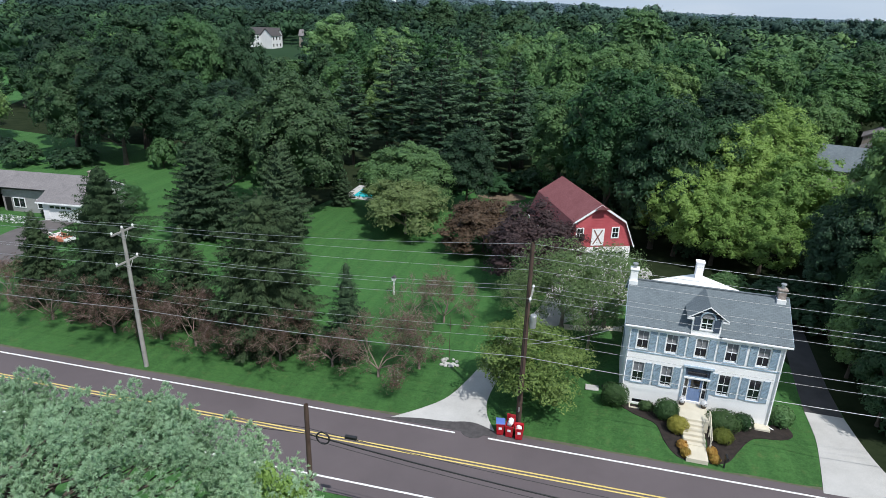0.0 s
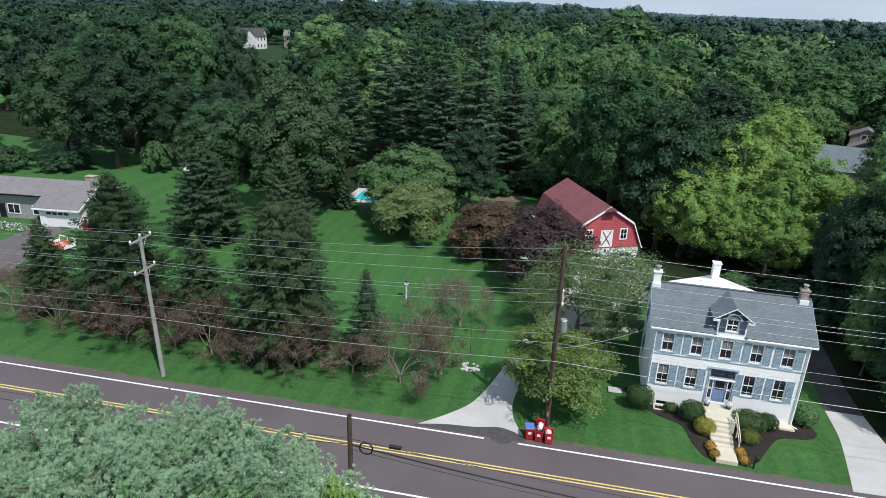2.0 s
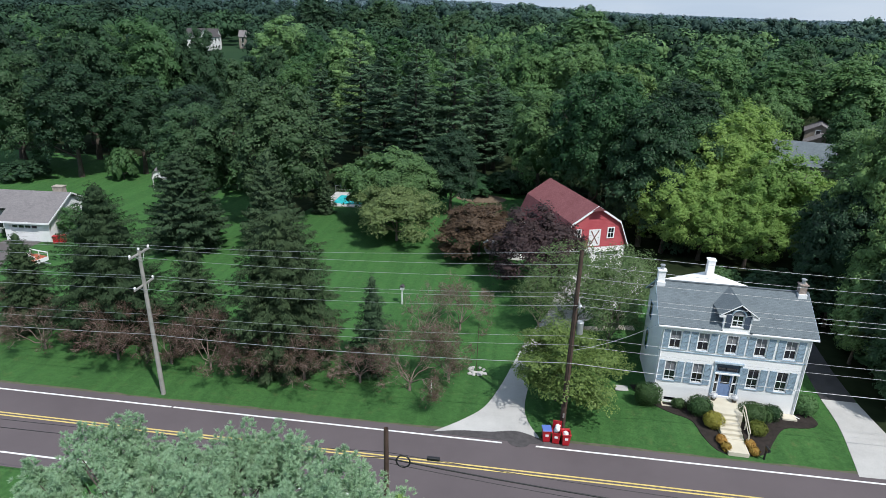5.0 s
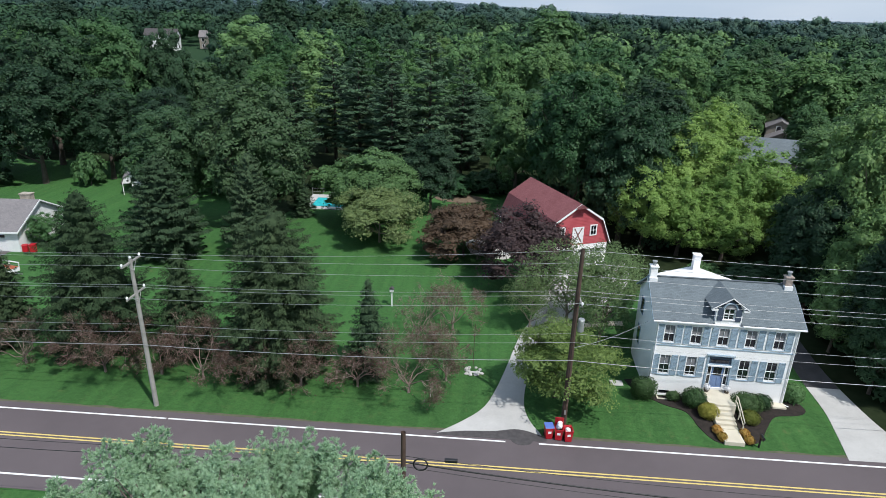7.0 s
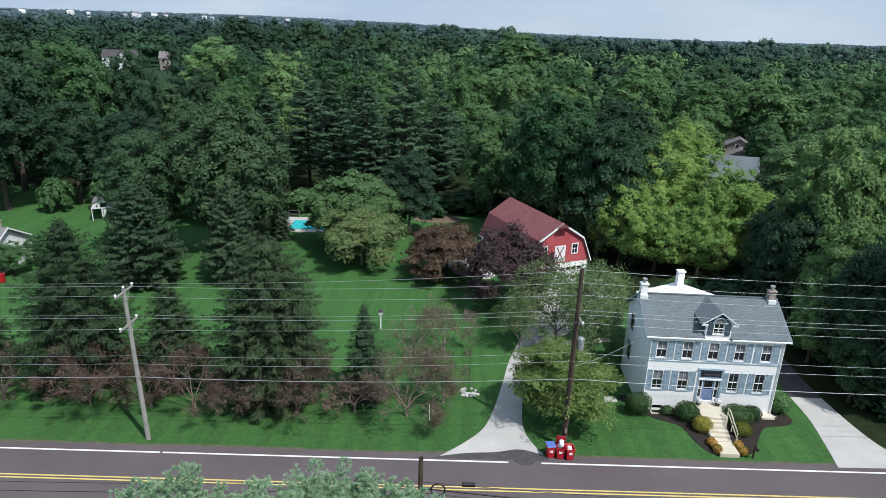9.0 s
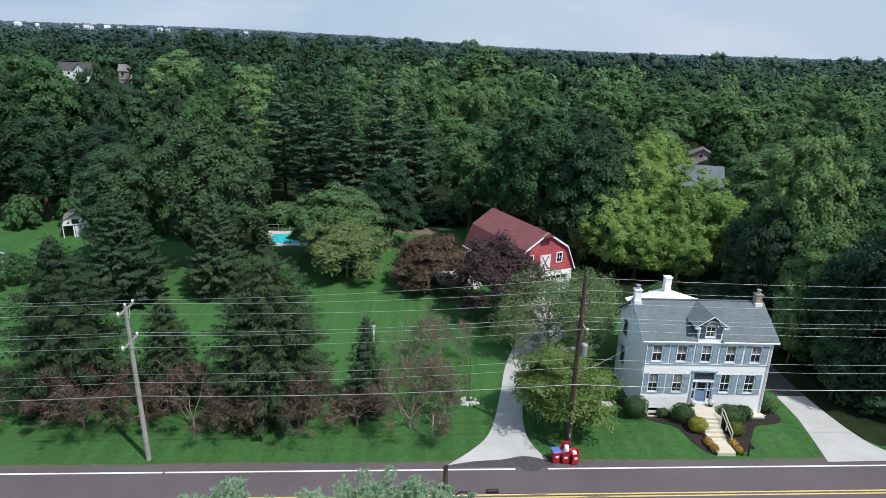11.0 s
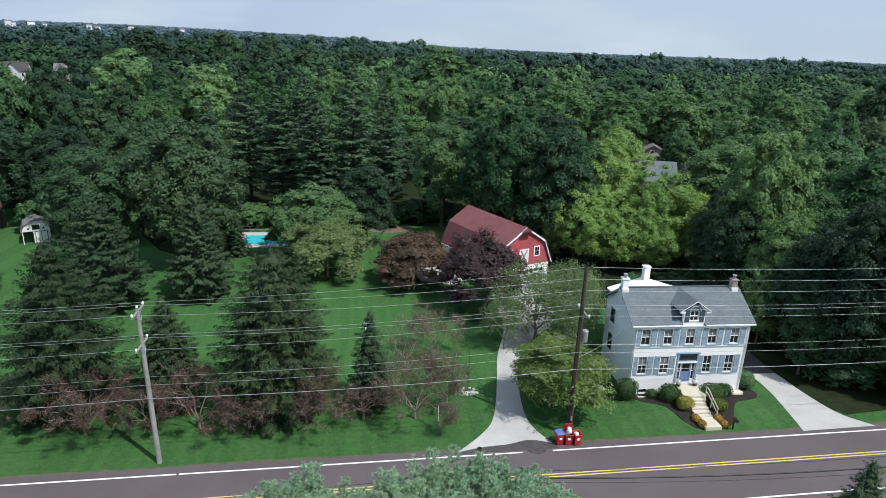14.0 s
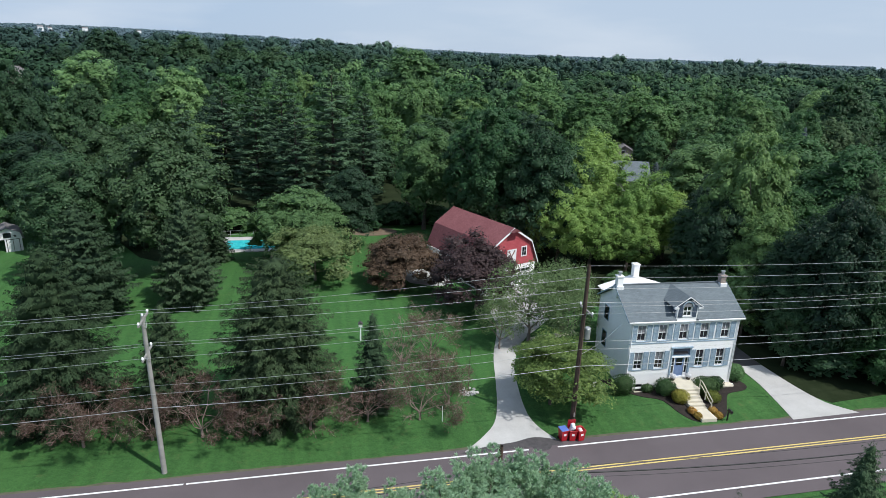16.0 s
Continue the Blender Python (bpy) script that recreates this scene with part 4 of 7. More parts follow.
hl = part("hayloft_door", boxes((-0.62, 0.62, 0.24, 0.27, 3.5, 5.35)), TRIM, barn, "white hayloft door with brown cross bracing")
part("door_frame", boxes((-0.8, -0.62, 0.2, 0.262, 3.35, 5.5), (0.62, 0.8, 0.2, 0.262, 3.35, 5.5), (-0.62, 0.62, 0.2, 0.262, 5.35, 5.5), (-0.62, 0.62, 0.2, 0.262, 3.35, 3.5)), TRIM, hl)
for s in (-1, 1):
    bm = bmesh.new()
    vs = [bm.verts.new((x, 0.205, z)) for x, z in ((-s * 0.62, 3.5), (-s * 0.46, 3.5), (s * 0.62, 5.35), (s * 0.46, 5.35))]
    f = bm.faces.new(vs)
    ex = bmesh.ops.extrude_face_region(bm, geom=[f])
    for v in ex["geom"]:
        if isinstance(v, bmesh.types.BMVert):
            v.co.y += 0.034
    bmesh.ops.recalc_face_normals(bm, faces=bm.faces)
    part("brace", bm, BRACE, hl)
for x in (-2.35, 2.2):
    bw = part("gable_window", boxes((x - 0.36, x + 0.36, 0.23, 0.262, 4.35, 5.55)), GLASS, barn, "small white-framed gable window")
    part("frame", boxes((x - 0.5, x - 0.36, 0.2, 0.265, 4.22, 5.68), (x + 0.36, x + 0.5, 0.2, 0.265, 4.22, 5.68), (x - 0.36, x + 0.36, 0.2, 0.265, 5.55, 5.68), (x - 0.36, x + 0.36, 0.2, 0.265, 4.22, 4.35), (x - 0.36, x + 0.36, 0.215, 0.265, 4.92, 4.98), (x - 0.02, x + 0.02, 0.215, 0.265, 4.35, 5.55)), TRIM, bw)
part("barn_lamp", boxes((-0.12, 0.12, 0.1, 0.3, 2.75, 3.0), bevel=0.03), BLACK, barn, "dark wall lamp between the doors")

# ---- trees and shrubs ----


def trunk_mesh(name, rng, H, base, R, tr, limbs, wob=0.03, targets=None):
    rows = []
    pts = [(rng.normal() * wob * H * k / 5, rng.normal() * wob * H * k / 5, H * 0.82 * k / 5) for k in range(6)]
    pts[0] = (0, 0, -0.2)
    rows.append((pts, [tr * (1.35 if k == 0 else 1 - k / 5.6) for k in range(6)]))
    for i in range(limbs):
        if targets is not None and len(targets):
            e = targets[int(rng.integers(len(targets)))]
        else:
            a = rng.uniform(0, 6.28)
            e = (R * 0.8 * math.cos(a), R * 0.8 * math.sin(a), base + (H - base) * rng.uniform(0.3, 0.85))
        k = min(max(1, int((e[2] - 0.45 * math.hypot(e[0], e[1])) / (H * 0.82) * 5)), 4)
        s = pts[k]
        mid = [s[c] * 0.5 + e[c] * 0.5 + rng.normal() * 0.04 * H for c in range(3)]
        q = tr * (1 - k / 5.6) * 0.6
        rows.append(([s, mid, tuple(e)], [q, q * 0.6, q * 0.15]))
    return tubes_mesh(name, rows, 6)


def broadleaf(name, seed, H, R, base, boughs, leaves, leaf, material, bark=None, spread=(0.16, 0.27), dome=0.5, lobes=7, bumpy=0.26, tr=None, limbs=9, aspect=0.7, label="", category="tree", group="", core=0.62, inner=0.35, low=-0.72, tilt=0.7, stray=0.12):
    """A broad-leaved tree: trunk with limbs, and a lobed crown of umbrella-shaped leaf boughs with gaps between. Stands at the origin."""
    rng = np.random.default_rng(seed)
    mid, half = (H + base) / 2, (H - base) / 2
    n_out = int(boughs * (1 - inner))
    i = np.arange(boughs) + 0.5
    z = 1 - (1 - low) * (i % n_out) / n_out
    z = np.clip(z + rng.normal(size=boughs) * 0.06, -0.95, 0.995)
    a = i * 2.39996 + rng.normal(size=boughs) * 0.3
    rr = np.sqrt(np.maximum(0, 1 - z * z))
    d = np.stack([rr * np.cos(a), rr * np.sin(a), z], 1)
    ld = unit(rng.normal(size=(lobes, 3)) + np.array([0, 0, 0.4]))
    near = (d[:, None] * ld[None]).sum(2).max(1)
    rad = 0.80 - bumpy * 0.5 + bumpy * np.clip((near - 0.55) / 0.45, 0, 1) + rng.normal(size=boughs) * 0.055
    rad = np.where(np.arange(boughs) >= n_out, rad * rng.uniform(0.62, 0.8, boughs), rad)
    ctr = d * rad[:, None] * np.array([R, R, half]) + np.array([0, 0, mid])
    br = R * rng.uniform(*spread, boughs)
    up = unit(np.array([0, 0, 1.0]) + d * tilt + rng.normal(size=(boughs, 3)) * 0.22)
    n = boughs * leaves
    k = np.repeat(np.arange(boughs), leaves)
    t1 = unit(np.cross(up, rng.normal(size=(boughs, 3))))
    t2 = np.cross(up, t1)
    ang, q = rng.uniform(0, 2 * math.pi, n), np.sqrt(rng.uniform(0, 1, n))
    ragged = 1 + 0.24 * np.sin(ang * 3 + k * 1.7) + 0.15 * np.sin(ang * 7 + k * 2.9)
    side = t1[k] * np.cos(ang)[:, None] + t2[k] * np.sin(ang)[:, None]
    rad_l = br[k] * q * ragged
    P = ctr[k] + side * rad_l[:, None] + up[k] * (br[k] * (0.22 - dome * q * q + rng.normal(size=n) * stray))[:, None]
    N = up[k] + side * (q * 0.75)[:, None] + rng.normal(size=(n, 3)) * 0.36
    size = leaf * rng.uniform(0.55, 1.3, n)
    P[:, 2] = np.maximum(P[:, 2], 0.15)
    dense = None
    if core:
        c0 = ctr - up * (br * 0.30)[:, None]
        keep = c0[:, 2] - br * 0.4 > 0.1
        dense = (np.concatenate([c0[keep], np.array([[0, 0, mid]])]), np.concatenate([br[keep][:, None] * np.array([core, core, core * 0.55]), np.array([[R, R, half]]) * core * 0.82]))
    ob = thing(name, label=label, category=category, group=group)
    part("trunk", trunk_mesh("trunk", rng, H, base, R, tr or 0.02 * H, limbs, targets=ctr), bark or BARK, ob)
    part("crown", leaf_mesh("crown", P, N, size, aspect, rng, cores=dense, level=1), material, ob)
    ob["spread"], ob["height"] = R, H
    return ob


def spruce(name, seed, H, R, base, material, droop=0.34, label="", category="conifer", group="", convex=1.6, taper=0.8, pitch=0.36, density=30.0, spray=0.16, ragged=0.2):
    """A spruce: whorls of drooping branches, each a frond of hanging needle sprays. Stands at the origin."""
    rng = np.random.default_rng(seed)
    P, N, T, S, rows = [], [], [], [], []

    def shape(f):
        f = np.clip(f, 0, 1)
        return R * (1 - f ** convex) ** taper * (0.66 + 0.34 * np.minimum(1, f * 4))

    levels = int((H - base) / pitch)
    for lv in range(levels):
        f = (lv + rng.uniform(-0.3, 0.3)) / levels
        z0 = base + (H - base) * min(max(f, 0), 0.985)
        L = float(shape(f)) + 0.10
        nb = max(6, int(6 + L * 1.9))
        off = rng.uniform(0, 6.283)
        for b in range(nb):
            a = off + (b + rng.uniform(-0.3, 0.3)) * 6.283 / nb
            l = L * rng.uniform(1 - 1.6 * ragged, 1 + ragged)
            n = max(6, int(l * density))
            u = rng.uniform(0.3, 1.0, n) ** 0.62
            out, tan = np.array([math.cos(a), math.sin(a), 0]), np.array([-math.sin(a), math.cos(a), 0])
            sgn = rng.choice([-1.0, 1.0], n)
            wide = (0.10 + 0.20 * l * np.minimum(1.0, 1.25 * (1 - u) + 0.15)) * rng.uniform(0.1, 1.0, n)
            bd = droop * rng.uniform(0.7, 1.3) * (1.15 - 0.75 * f)
            sag = 0.16 * l * u - bd * l * u ** 2 + 0.10 * l * u ** 6 + rng.normal() * 0.16
            p = out * (l * u)[:, None] + tan * (sgn * wide)[:, None]
            p[:, 2] = z0 + sag - wide * 0.55 - np.abs(rng.normal(size=n)) * 0.07
            P.append(p)
            T.append(out * 0.75 + tan * (sgn * 0.55)[:, None] + np.array([0, 0, -0.55]) + rng.normal(size=(n, 3)) * 0.25)
            N.append(np.array([0, 0, 0.9]) + out * 0.45 + tan * (sgn * 0.3)[:, None] + rng.normal(size=(n, 3)) * 0.3)
            S.append(spray * rng.uniform(0.7, 1.35, n) * (0.6 + 0.4 * (1 - f)))
    P, N, T, S = (np.concatenate(v) for v in (P, N, T, S))
    P[:, 2] = np.maximum(P[:, 2], 0.1)
    cf = np.linspace(0.02, 0.9, 16)
    cl = shape(cf) * 0.58
    inside = (np.stack([0 * cf, 0 * cf, np.maximum(base + (H - base) * cf - droop * cl * 0.7, cl * 0.4)], 1), np.stack([cl, cl, np.maximum((H - base) * 0.06, cl * 0.35)], 1))
    tip = P[:, 2] > base + (H - base) * 0.93
    S = np.where(tip, S * 0.8, S)
    ob = thing(name, label=label, category=category, group=group)
    part("trunk", tubes_mesh("trunk", [([(0, 0, -0.2), (0, 0, H * 0.5), (0, 0, H * 0.97)], [0.018 * H, 0.011 * H, 0.02])]), BARK, ob)
    part("crown", leaf_mesh("crown", P, N, S, 0.36, rng, T, cores=inside), material, ob)
    ob["spread"], ob["height"] = R, H
    return ob


def tall_pine(name, seed, H, R, base, tiers, pads, leaves, leaf, material, label="", group="", category="conifer"):
    """A white pine: level, feathery branch plumes in loose tiers, with gaps."""
    rng = np.random.default_rng(seed)
    P, N, T, rows, cc, cr = [], [], [], [], [], []
    for k in range(tiers):
        f = k / (tiers - 1)
        z = base + (H - base) * f
        L = R * (0.72 + 0.9 * f - 1.45 * f * f) * rng.uniform(0.8, 1.12) + 0.3
        off = rng.uniform(0, 6.283)
        nb = max(4, int(pads * (1 - 0.45 * f)))
        for b in range(nb):
            a = off + (b + rng.uniform(-0.3, 0.3)) * 6.283 / nb
            l = L * rng.uniform(0.65, 1.12)
            zz = z + rng.normal() * 0.45
            rise = rng.uniform(0.02, 0.22)
            e = np.array([math.cos(a) * l, math.sin(a) * l, zz + rise * l])
            rows.append(([(0, 0, zz - 0.12 * l), tuple(e * 0.75 + np.array([0, 0, zz * 0.25]))], [0.045, 0.012]))
            n = max(14, int(leaves * (0.4 + 0.6 * l / R)))
            u = rng.uniform(0.25, 1.0, n) ** 0.7
            w = rng.normal(size=n) * 0.16 * l * (1.15 - 0.6 * u)
            out, tan = np.array([math.cos(a), math.sin(a), 0]), np.array([-math.sin(a), math.cos(a), 0])
            p = out * (l * u)[:, None] + tan * w[:, None]
            p[:, 2] = zz + rise * l * u ** 1.5 + rng.normal(size=n) * 0.13 - np.abs(w) * 0.18
            P.append(p)
            N.append(np.array([0, 0, 1.0]) + out * 0.25 + rng.normal(size=(n, 3)) * 0.38)
            T.append(out + tan * np.sign(w)[:, None] * 0.6 + rng.normal(size=(n, 3)) * 0.35 + np.array([0, 0, 0.2]))
            cc.append((math.cos(a) * l * 0.55, math.sin(a) * l * 0.55, zz + rise * l * 0.35 - 0.12))
            cr.append((0.26 * l, 0.26 * l, 0.05 * l))
    P, N, T = np.concatenate(P), np.concatenate(N), np.concatenate(T)
    ob = thing(name, label=label, category=category, group=group)
    rows.insert(0, ([(0, 0, -0.2), (0.1, 0, H * 0.5), (0, 0, H * 0.97)], [0.016 * H, 0.010 * H, 0.02]))
    part("trunk", tubes_mesh("trunk", rows, 5), BARK, ob)
    part("crown", leaf_mesh("crown", P, N, leaf * rng.uniform(0.6, 1.3, len(P)), 0.4, rng, T, cores=(np.array(cc), np.array(cr)), level=1), material, ob)
    ob["spread"], ob["height"] = R, H
    return ob


def spot(ob, x, y, turn, R, H):
    return pose(x, y, float(ground_z(x, y)), 0, 0, turn) @ Matrix.Diagonal((R / ob["spread"], R / ob["spread"], H / ob["height"], 1))


def put(ob, x, y, turn=0.0, R=None, H=None):
    """Stands a tree, with its crown's radius and its height where they are given."""
    ob.matrix_basis = spot(ob, x, y, turn, R or ob["spread"], H or ob["height"])
    return ob


def again(ob, x, y, turn=0.0, R=None, H=None, material=None, label="", group=""):
    """One more of a tree, with its own crown radius, height and leaves."""
    keep = ob.matrix_basis.copy()
    ob.matrix_basis = Matrix.Identity(4)
    c = copy_thing(ob, spot(ob, x, y, turn, R or ob["spread"], H or ob["height"]))
    ob.matrix_basis = keep
    if material:
        for o in c.children:
            if o.name.startswith("crown"):
                o.material_slots[0].link = "OBJECT"
                o.material_slots[0].material = material
    return tagged(c, label, group=group)


ROW = "evergreens along the road"
# evergreens on the front lawn
put(spruce("spruce", 11, 15.2, 4.5, 0.3, NEEDLE_DARK, 0.42, "tall dark green spruce with drooping branches on the lawn", group=ROW, pitch=0.33, convex=2.9, taper=0.74), -27.2, 45.4, 0, 4.9, 15.2)
s_a = put(spruce("spruce", 12, 15.6, 5.0, 0.4, NEEDLE_DARK, 0.30, "broad grey-green evergreen beside the road", group=ROW, convex=2.2, taper=0.85, ragged=0.3), -44.6, 47.0)
s_b = put(spruce("spruce", 13, 10.6, 3.0, 0.3, NEEDLE_DARK, 0.36, "dark green spruce near the grey utility pole", group=ROW, pitch=0.3, convex=1.8, taper=0.9), -36.3, 46.8)
s_d = put(spruce("spruce", 14, 9.4, 2.55, 0.2, NEEDLE_GREY, 0.2, "small slender spruce on the open lawn", group=ROW, pitch=0.27, convex=1.0, taper=0.85, ragged=0.2, spray=0.14, density=26), -19.2, 45.4)
again(s_b, -53.5, 47.0, 80, 2.8, 10.2, label="dark green spruce beside the driveway", group=ROW)
s_e = put(spruce("spruce", 15, 13.6, 5.3, 0.5, NEEDLE_GREY, 0.22, "broad grey-green spruce in the back lawn", convex=1.5, taper=0.75, pitch=0.36, ragged=0.26, spray=0.21), -49.9, 69.6)
again(s_e, -39.2, 72.0, 140, 4.0, 14.0, NEEDLE_GREY, "slim grey-green conifer at the lawn's edge")
again(s_d, -38.2, 89.5, 60, 2.6, 7.0, label="low dark spruce beside the pool")
# big trees round the lawn
big_a = put(broadleaf("tree", 21, 21.4, 8.6, 1.0, 170, 115, 0.215, LEAF_OLIVE, lobes=10, dome=0.65, tilt=1.2, spread=(0.13, 0.22), label="tall dense oak with olive green leaves"), -43.6, 85.5)
big_b = put(broadleaf("tree", 22, 23.6, 8.2, 2.0, 170, 115, 0.21, LEAF_MID, lobes=10, dome=0.65, tilt=1.25, spread=(0.13, 0.22), label="tall spreading maple with green leaves"), 3.0, 89.5, 0, 7.4, 24.2)
big_c = put(broadleaf("tree", 23, 20.5, 7.4, 1.0, 130, 135, 0.22, LEAF_DEEP, dome=0.35, tilt=0.45, bumpy=0.16, lobes=6, spread=(0.2, 0.3), label="dense dark green maple behind the barn"), 9.6, 83.5, 0, 5.8, 20.8)
big_y = put(broadleaf("tree", 24, 17.6, 6.6, 0.6, 150, 135, 0.165, LEAF_YELLOW, lobes=13, bumpy=0.36, spread=(0.12, 0.21), core=0.52, dome=0.75, tilt=1.3, stray=0.24, label="yellow-green broad-leaved tree behind the house"), 20.2, 90.5, 0, 6.6, 16.0)
pear_a = put(broadleaf("tree", 25, 11.6, 7.0, 0.8, 130, 170, 0.15, LEAF_MID, lobes=6, bumpy=0.2, dome=0.6, tilt=1.1, spread=(0.13, 0.22), label="spreading green tree beside the pool"), -27.0, 87.0, 0, 8.2, 11.6)
pear_b = put(broadleaf("tree", 26, 7.9, 5.4, 0.9, 100, 150, 0.13, LEAF_GREY, bark=PALE_BARK, dome=0.35, tilt=0.45, core=0.5, label="low spreading crab apple with grey-green leaves on the lawn", limbs=18, bumpy=0.3, stray=0.18), -24.1, 79.0, 0, 6.2, 7.9)
low_a = broadleaf("tree", 51, 19.0, 7.8, 0.8, 90, 66, 0.31, LEAF_MID, limbs=5, lobes=8, dome=0.65, tilt=1.2, spread=(0.17, 0.27), label="tall broad-leaved tree in the wood", group="trees of the wood")
low_b = broadleaf("tree", 52, 18.0, 7.2, 0.8, 90, 66, 0.30, LEAF_DARK, limbs=5, lobes=6, dome=0.55, tilt=0.9, spread=(0.18, 0.28), label="dense dark tree in the wood", group="trees of the wood")
low_c = broadleaf("tree", 53, 21.0, 7.6, 1.0, 95, 66, 0.29, LEAF_FRESH, limbs=6, lobes=11, bumpy=0.32, dome=0.7, tilt=1.3, spread=(0.16, 0.25), label="tall light green tree in the wood", group="trees of the wood")
YB = "yellow-green broad-leaved tree behind the house"
for x, y, R, H, t in ((12.4, 81.5, 5.6, 12.6, 100), (26.6, 84.0, 6.0, 14.6, 200), (28.8, 106.5, 6.8, 17.6, 300), (16.8, 79.5, 4.8, 10.6, 40), (31.0, 82.5, 4.4, 11.2, 250), (22.2, 78.0, 4.4, 9.6, 20)):
    again(big_y, x, y, t, R, H, LEAF_YELLOW, YB)
again(big_y, -67.6, 71.6, 150, 2.2, 4.4, LEAF_LIGHT, "small round light green tree beside the low house")
again(big_y, -66.3, 75.6, 70, 2.3, 4.2, LEAF_LIGHT, "small round light green tree beside the low house")
again(big_c, -18.4, 94.0, 50, 4.6, 13.6, LEAF_DARK, "dense green tree at the back of the lawn")
again(big_b, -54.6, 82.2, 120, 6.2, 17.8, LEAF_DARK, "dense dark green tree at the back of the lawn")
again(big_b, -4.6, 104.0, 280, 6.6, 19.5, LEAF_MID, "tall green tree behind the barn")
again(big_c, 17.5, 93.0, 10, 6.0, 17.5, LEAF_DEEP, "dense dark green maple behind the barn")
again(big_b, 6.5, 100.0, 160, 7.0, 22.0, LEAF_MID, "tall green tree behind the barn")
# beside the side driveway; some, unseen at the right, are added to shade it
SD = "trees beside the side driveway"
again(big_b, 29.4, 63.0, 30, 5.6, 23.8, LEAF_FRESH, "tall green tree beyond the side driveway")
again(big_y, 24.4, 54.2, 60, 2.5, 8.4, LEAF_LIGHT, "small green tree beside the side driveway", SD)
again(big_y, 30.9, 42.2, 250, 3.3, 8.0, LEAF_FRESH, "round green tree beside the road", SD)
for x, y, R, H, m, t in ((41, 56, 7, 17, LEAF_MID, 45), (48, 66, 7.4, 21, LEAF_MID, 200), (57, 60, 7.4, 19, LEAF_DARK, 20), (50, 80, 7.4, 21, LEAF_MID, 130), (64, 74, 7.4, 21, LEAF_DARK, 170), (36, 74, 6.5, 17, LEAF_DARK, 160), (36, 63, 5.0, 16, LEAF_FRESH, 160), (27.2, 45.4, 4.2, 19, LEAF_DARK, 260), (26.4, 51.0, 3.6, 13, LEAF_DARK, 30), (27.4, 56.2, 4.0, 15, LEAF_FRESH, 330), (34.0, 40.6, 4.0, 17, LEAF_DARK, 75), (38.5, 41.4, 4.4, 18, LEAF_DARK, 215), (24.2, 47.0, 2.4, 11, LEAF_DARK, 20), (29.6, 44.0, 3.6, 16, LEAF_DARK, 120), (25.4, 62.0, 3.8, 15, LEAF_DARK, 145), (27.4, 49.5, 4.2, 16, LEAF_DARK, 80), (27.2, 67.5, 4.6, 14, LEAF_DARK, 110), (43, 94, 7, 18, LEAF_MID, 60)):
    again(big_c, x, y, t, R, H, m, "dense dark tree at the edge of the wood beside the driveway", SD)
for x, y, t, R, H in ((35.6, 43.6, 30, 3.8, 17), (32.4, 50.8, 130, 3.6, 18), (40.0, 47.0, 70, 4.4, 19), (38.0, 54.5, 300, 4.2, 20), (56.9, 75.5, 10, 4.7, 21.5), (47.5, 52.0, 220, 4.6, 20)):
    again(s_a, x, y, t, R, H, NEEDLE_DARK, "tall dark spruce beside the side driveway", SD)
# behind the low house
for x, y, R, H, t, m in ((-94.8, 115, 8.4, 29, 0, LEAF_DARK), (-88.9, 128, 9.6, 29, 90, LEAF_MID), (-79.5, 131, 6.6, 27, 190, LEAF_DARK), (-88.5, 101, 7.6, 21.5, 280, LEAF_DARK), (-78.8, 106, 7.0, 19, 40, LEAF_DARK), (-68.6, 108, 6.4, 17.5, 140, LEAF_DARK), (-101, 103, 7.6, 23, 250, LEAF_DARK), (-110, 112, 9.0, 28, 70, LEAF_DARK), (-62.5, 97, 5.6, 15.5, 310, LEAF_DARK), (-59, 113, 7.0, 18, 15, LEAF_OLIVE)):
    again(big_a if t % 20 else big_b, x, y, t, R, H, m, "tall dark broad-leaved tree behind the low house", "tall trees behind the low house")
PT = "tall pines"
pine = put(tall_pine("pine", 31, 27.6, 6.0, 5.0, 19, 12, 76, 0.33, NEEDLE_TALL, "tall white pine with level feathery branches", PT), -20.4, 112.0)
for x, y, R, H, t in ((-41, 124, 5.6, 24.4, 40), (-34.2, 116, 5.6, 23.5, 150), (-27.0, 110, 5.4, 21.5, 260), (-14.5, 116, 5.0, 22.5, 100), (-30, 127, 5.6, 25.5, 210), (-47, 117, 5.0, 20, 330)):
    again(pine, x, y, t, R, H, group=PT)
# copper and purple trees, locust and maple near the drive
put(broadleaf("copper_tree", 41, 6.9, 5.2, 0.3, 100, 165, 0.125, LEAF_COPPER, dome=0.35, tilt=0.4, bumpy=0.28, label="low spreading copper-leaved tree on the lawn", limbs=12), -12.2, 75.2, 0, 6.2, 7.1)
put(broadleaf("purple_plum", 42, 9.3, 5.0, 0.6, 110, 160, 0.12, LEAF_PLUM, bumpy=0.34, stray=0.2, core=0.5, label="dark purple-leaved plum tree beside the driveway", bark=PALE_BARK, limbs=70), -4.4, 66.0, 0, 6.0, 9.7)
locust = put(broadleaf("locust_tree", 43, 9.2, 4.9, 1.6, 100, 105, 0.105, LEAF_PALE, bark=PALE_BARK, dome=0.4, tilt=0.5, spread=(0.17, 0.28), core=0, stray=0.22, bumpy=0.36, label="airy grey-green tree with open branches beside the driveway", limbs=34), -0.8, 56.5, 30)
again(locust, 3.4, 57.2, 140, 4.6, 8.8, label="airy grey-green tree with open branches behind the house")
again(locust, 1.9, 52.4, 320, 3.5, 7.9, label="airy grey-green tree with open branches beside the house")
again(locust, -4.6, 55.0, 250, 2.7, 6.6, label="airy grey-green tree with open branches beside the driveway")
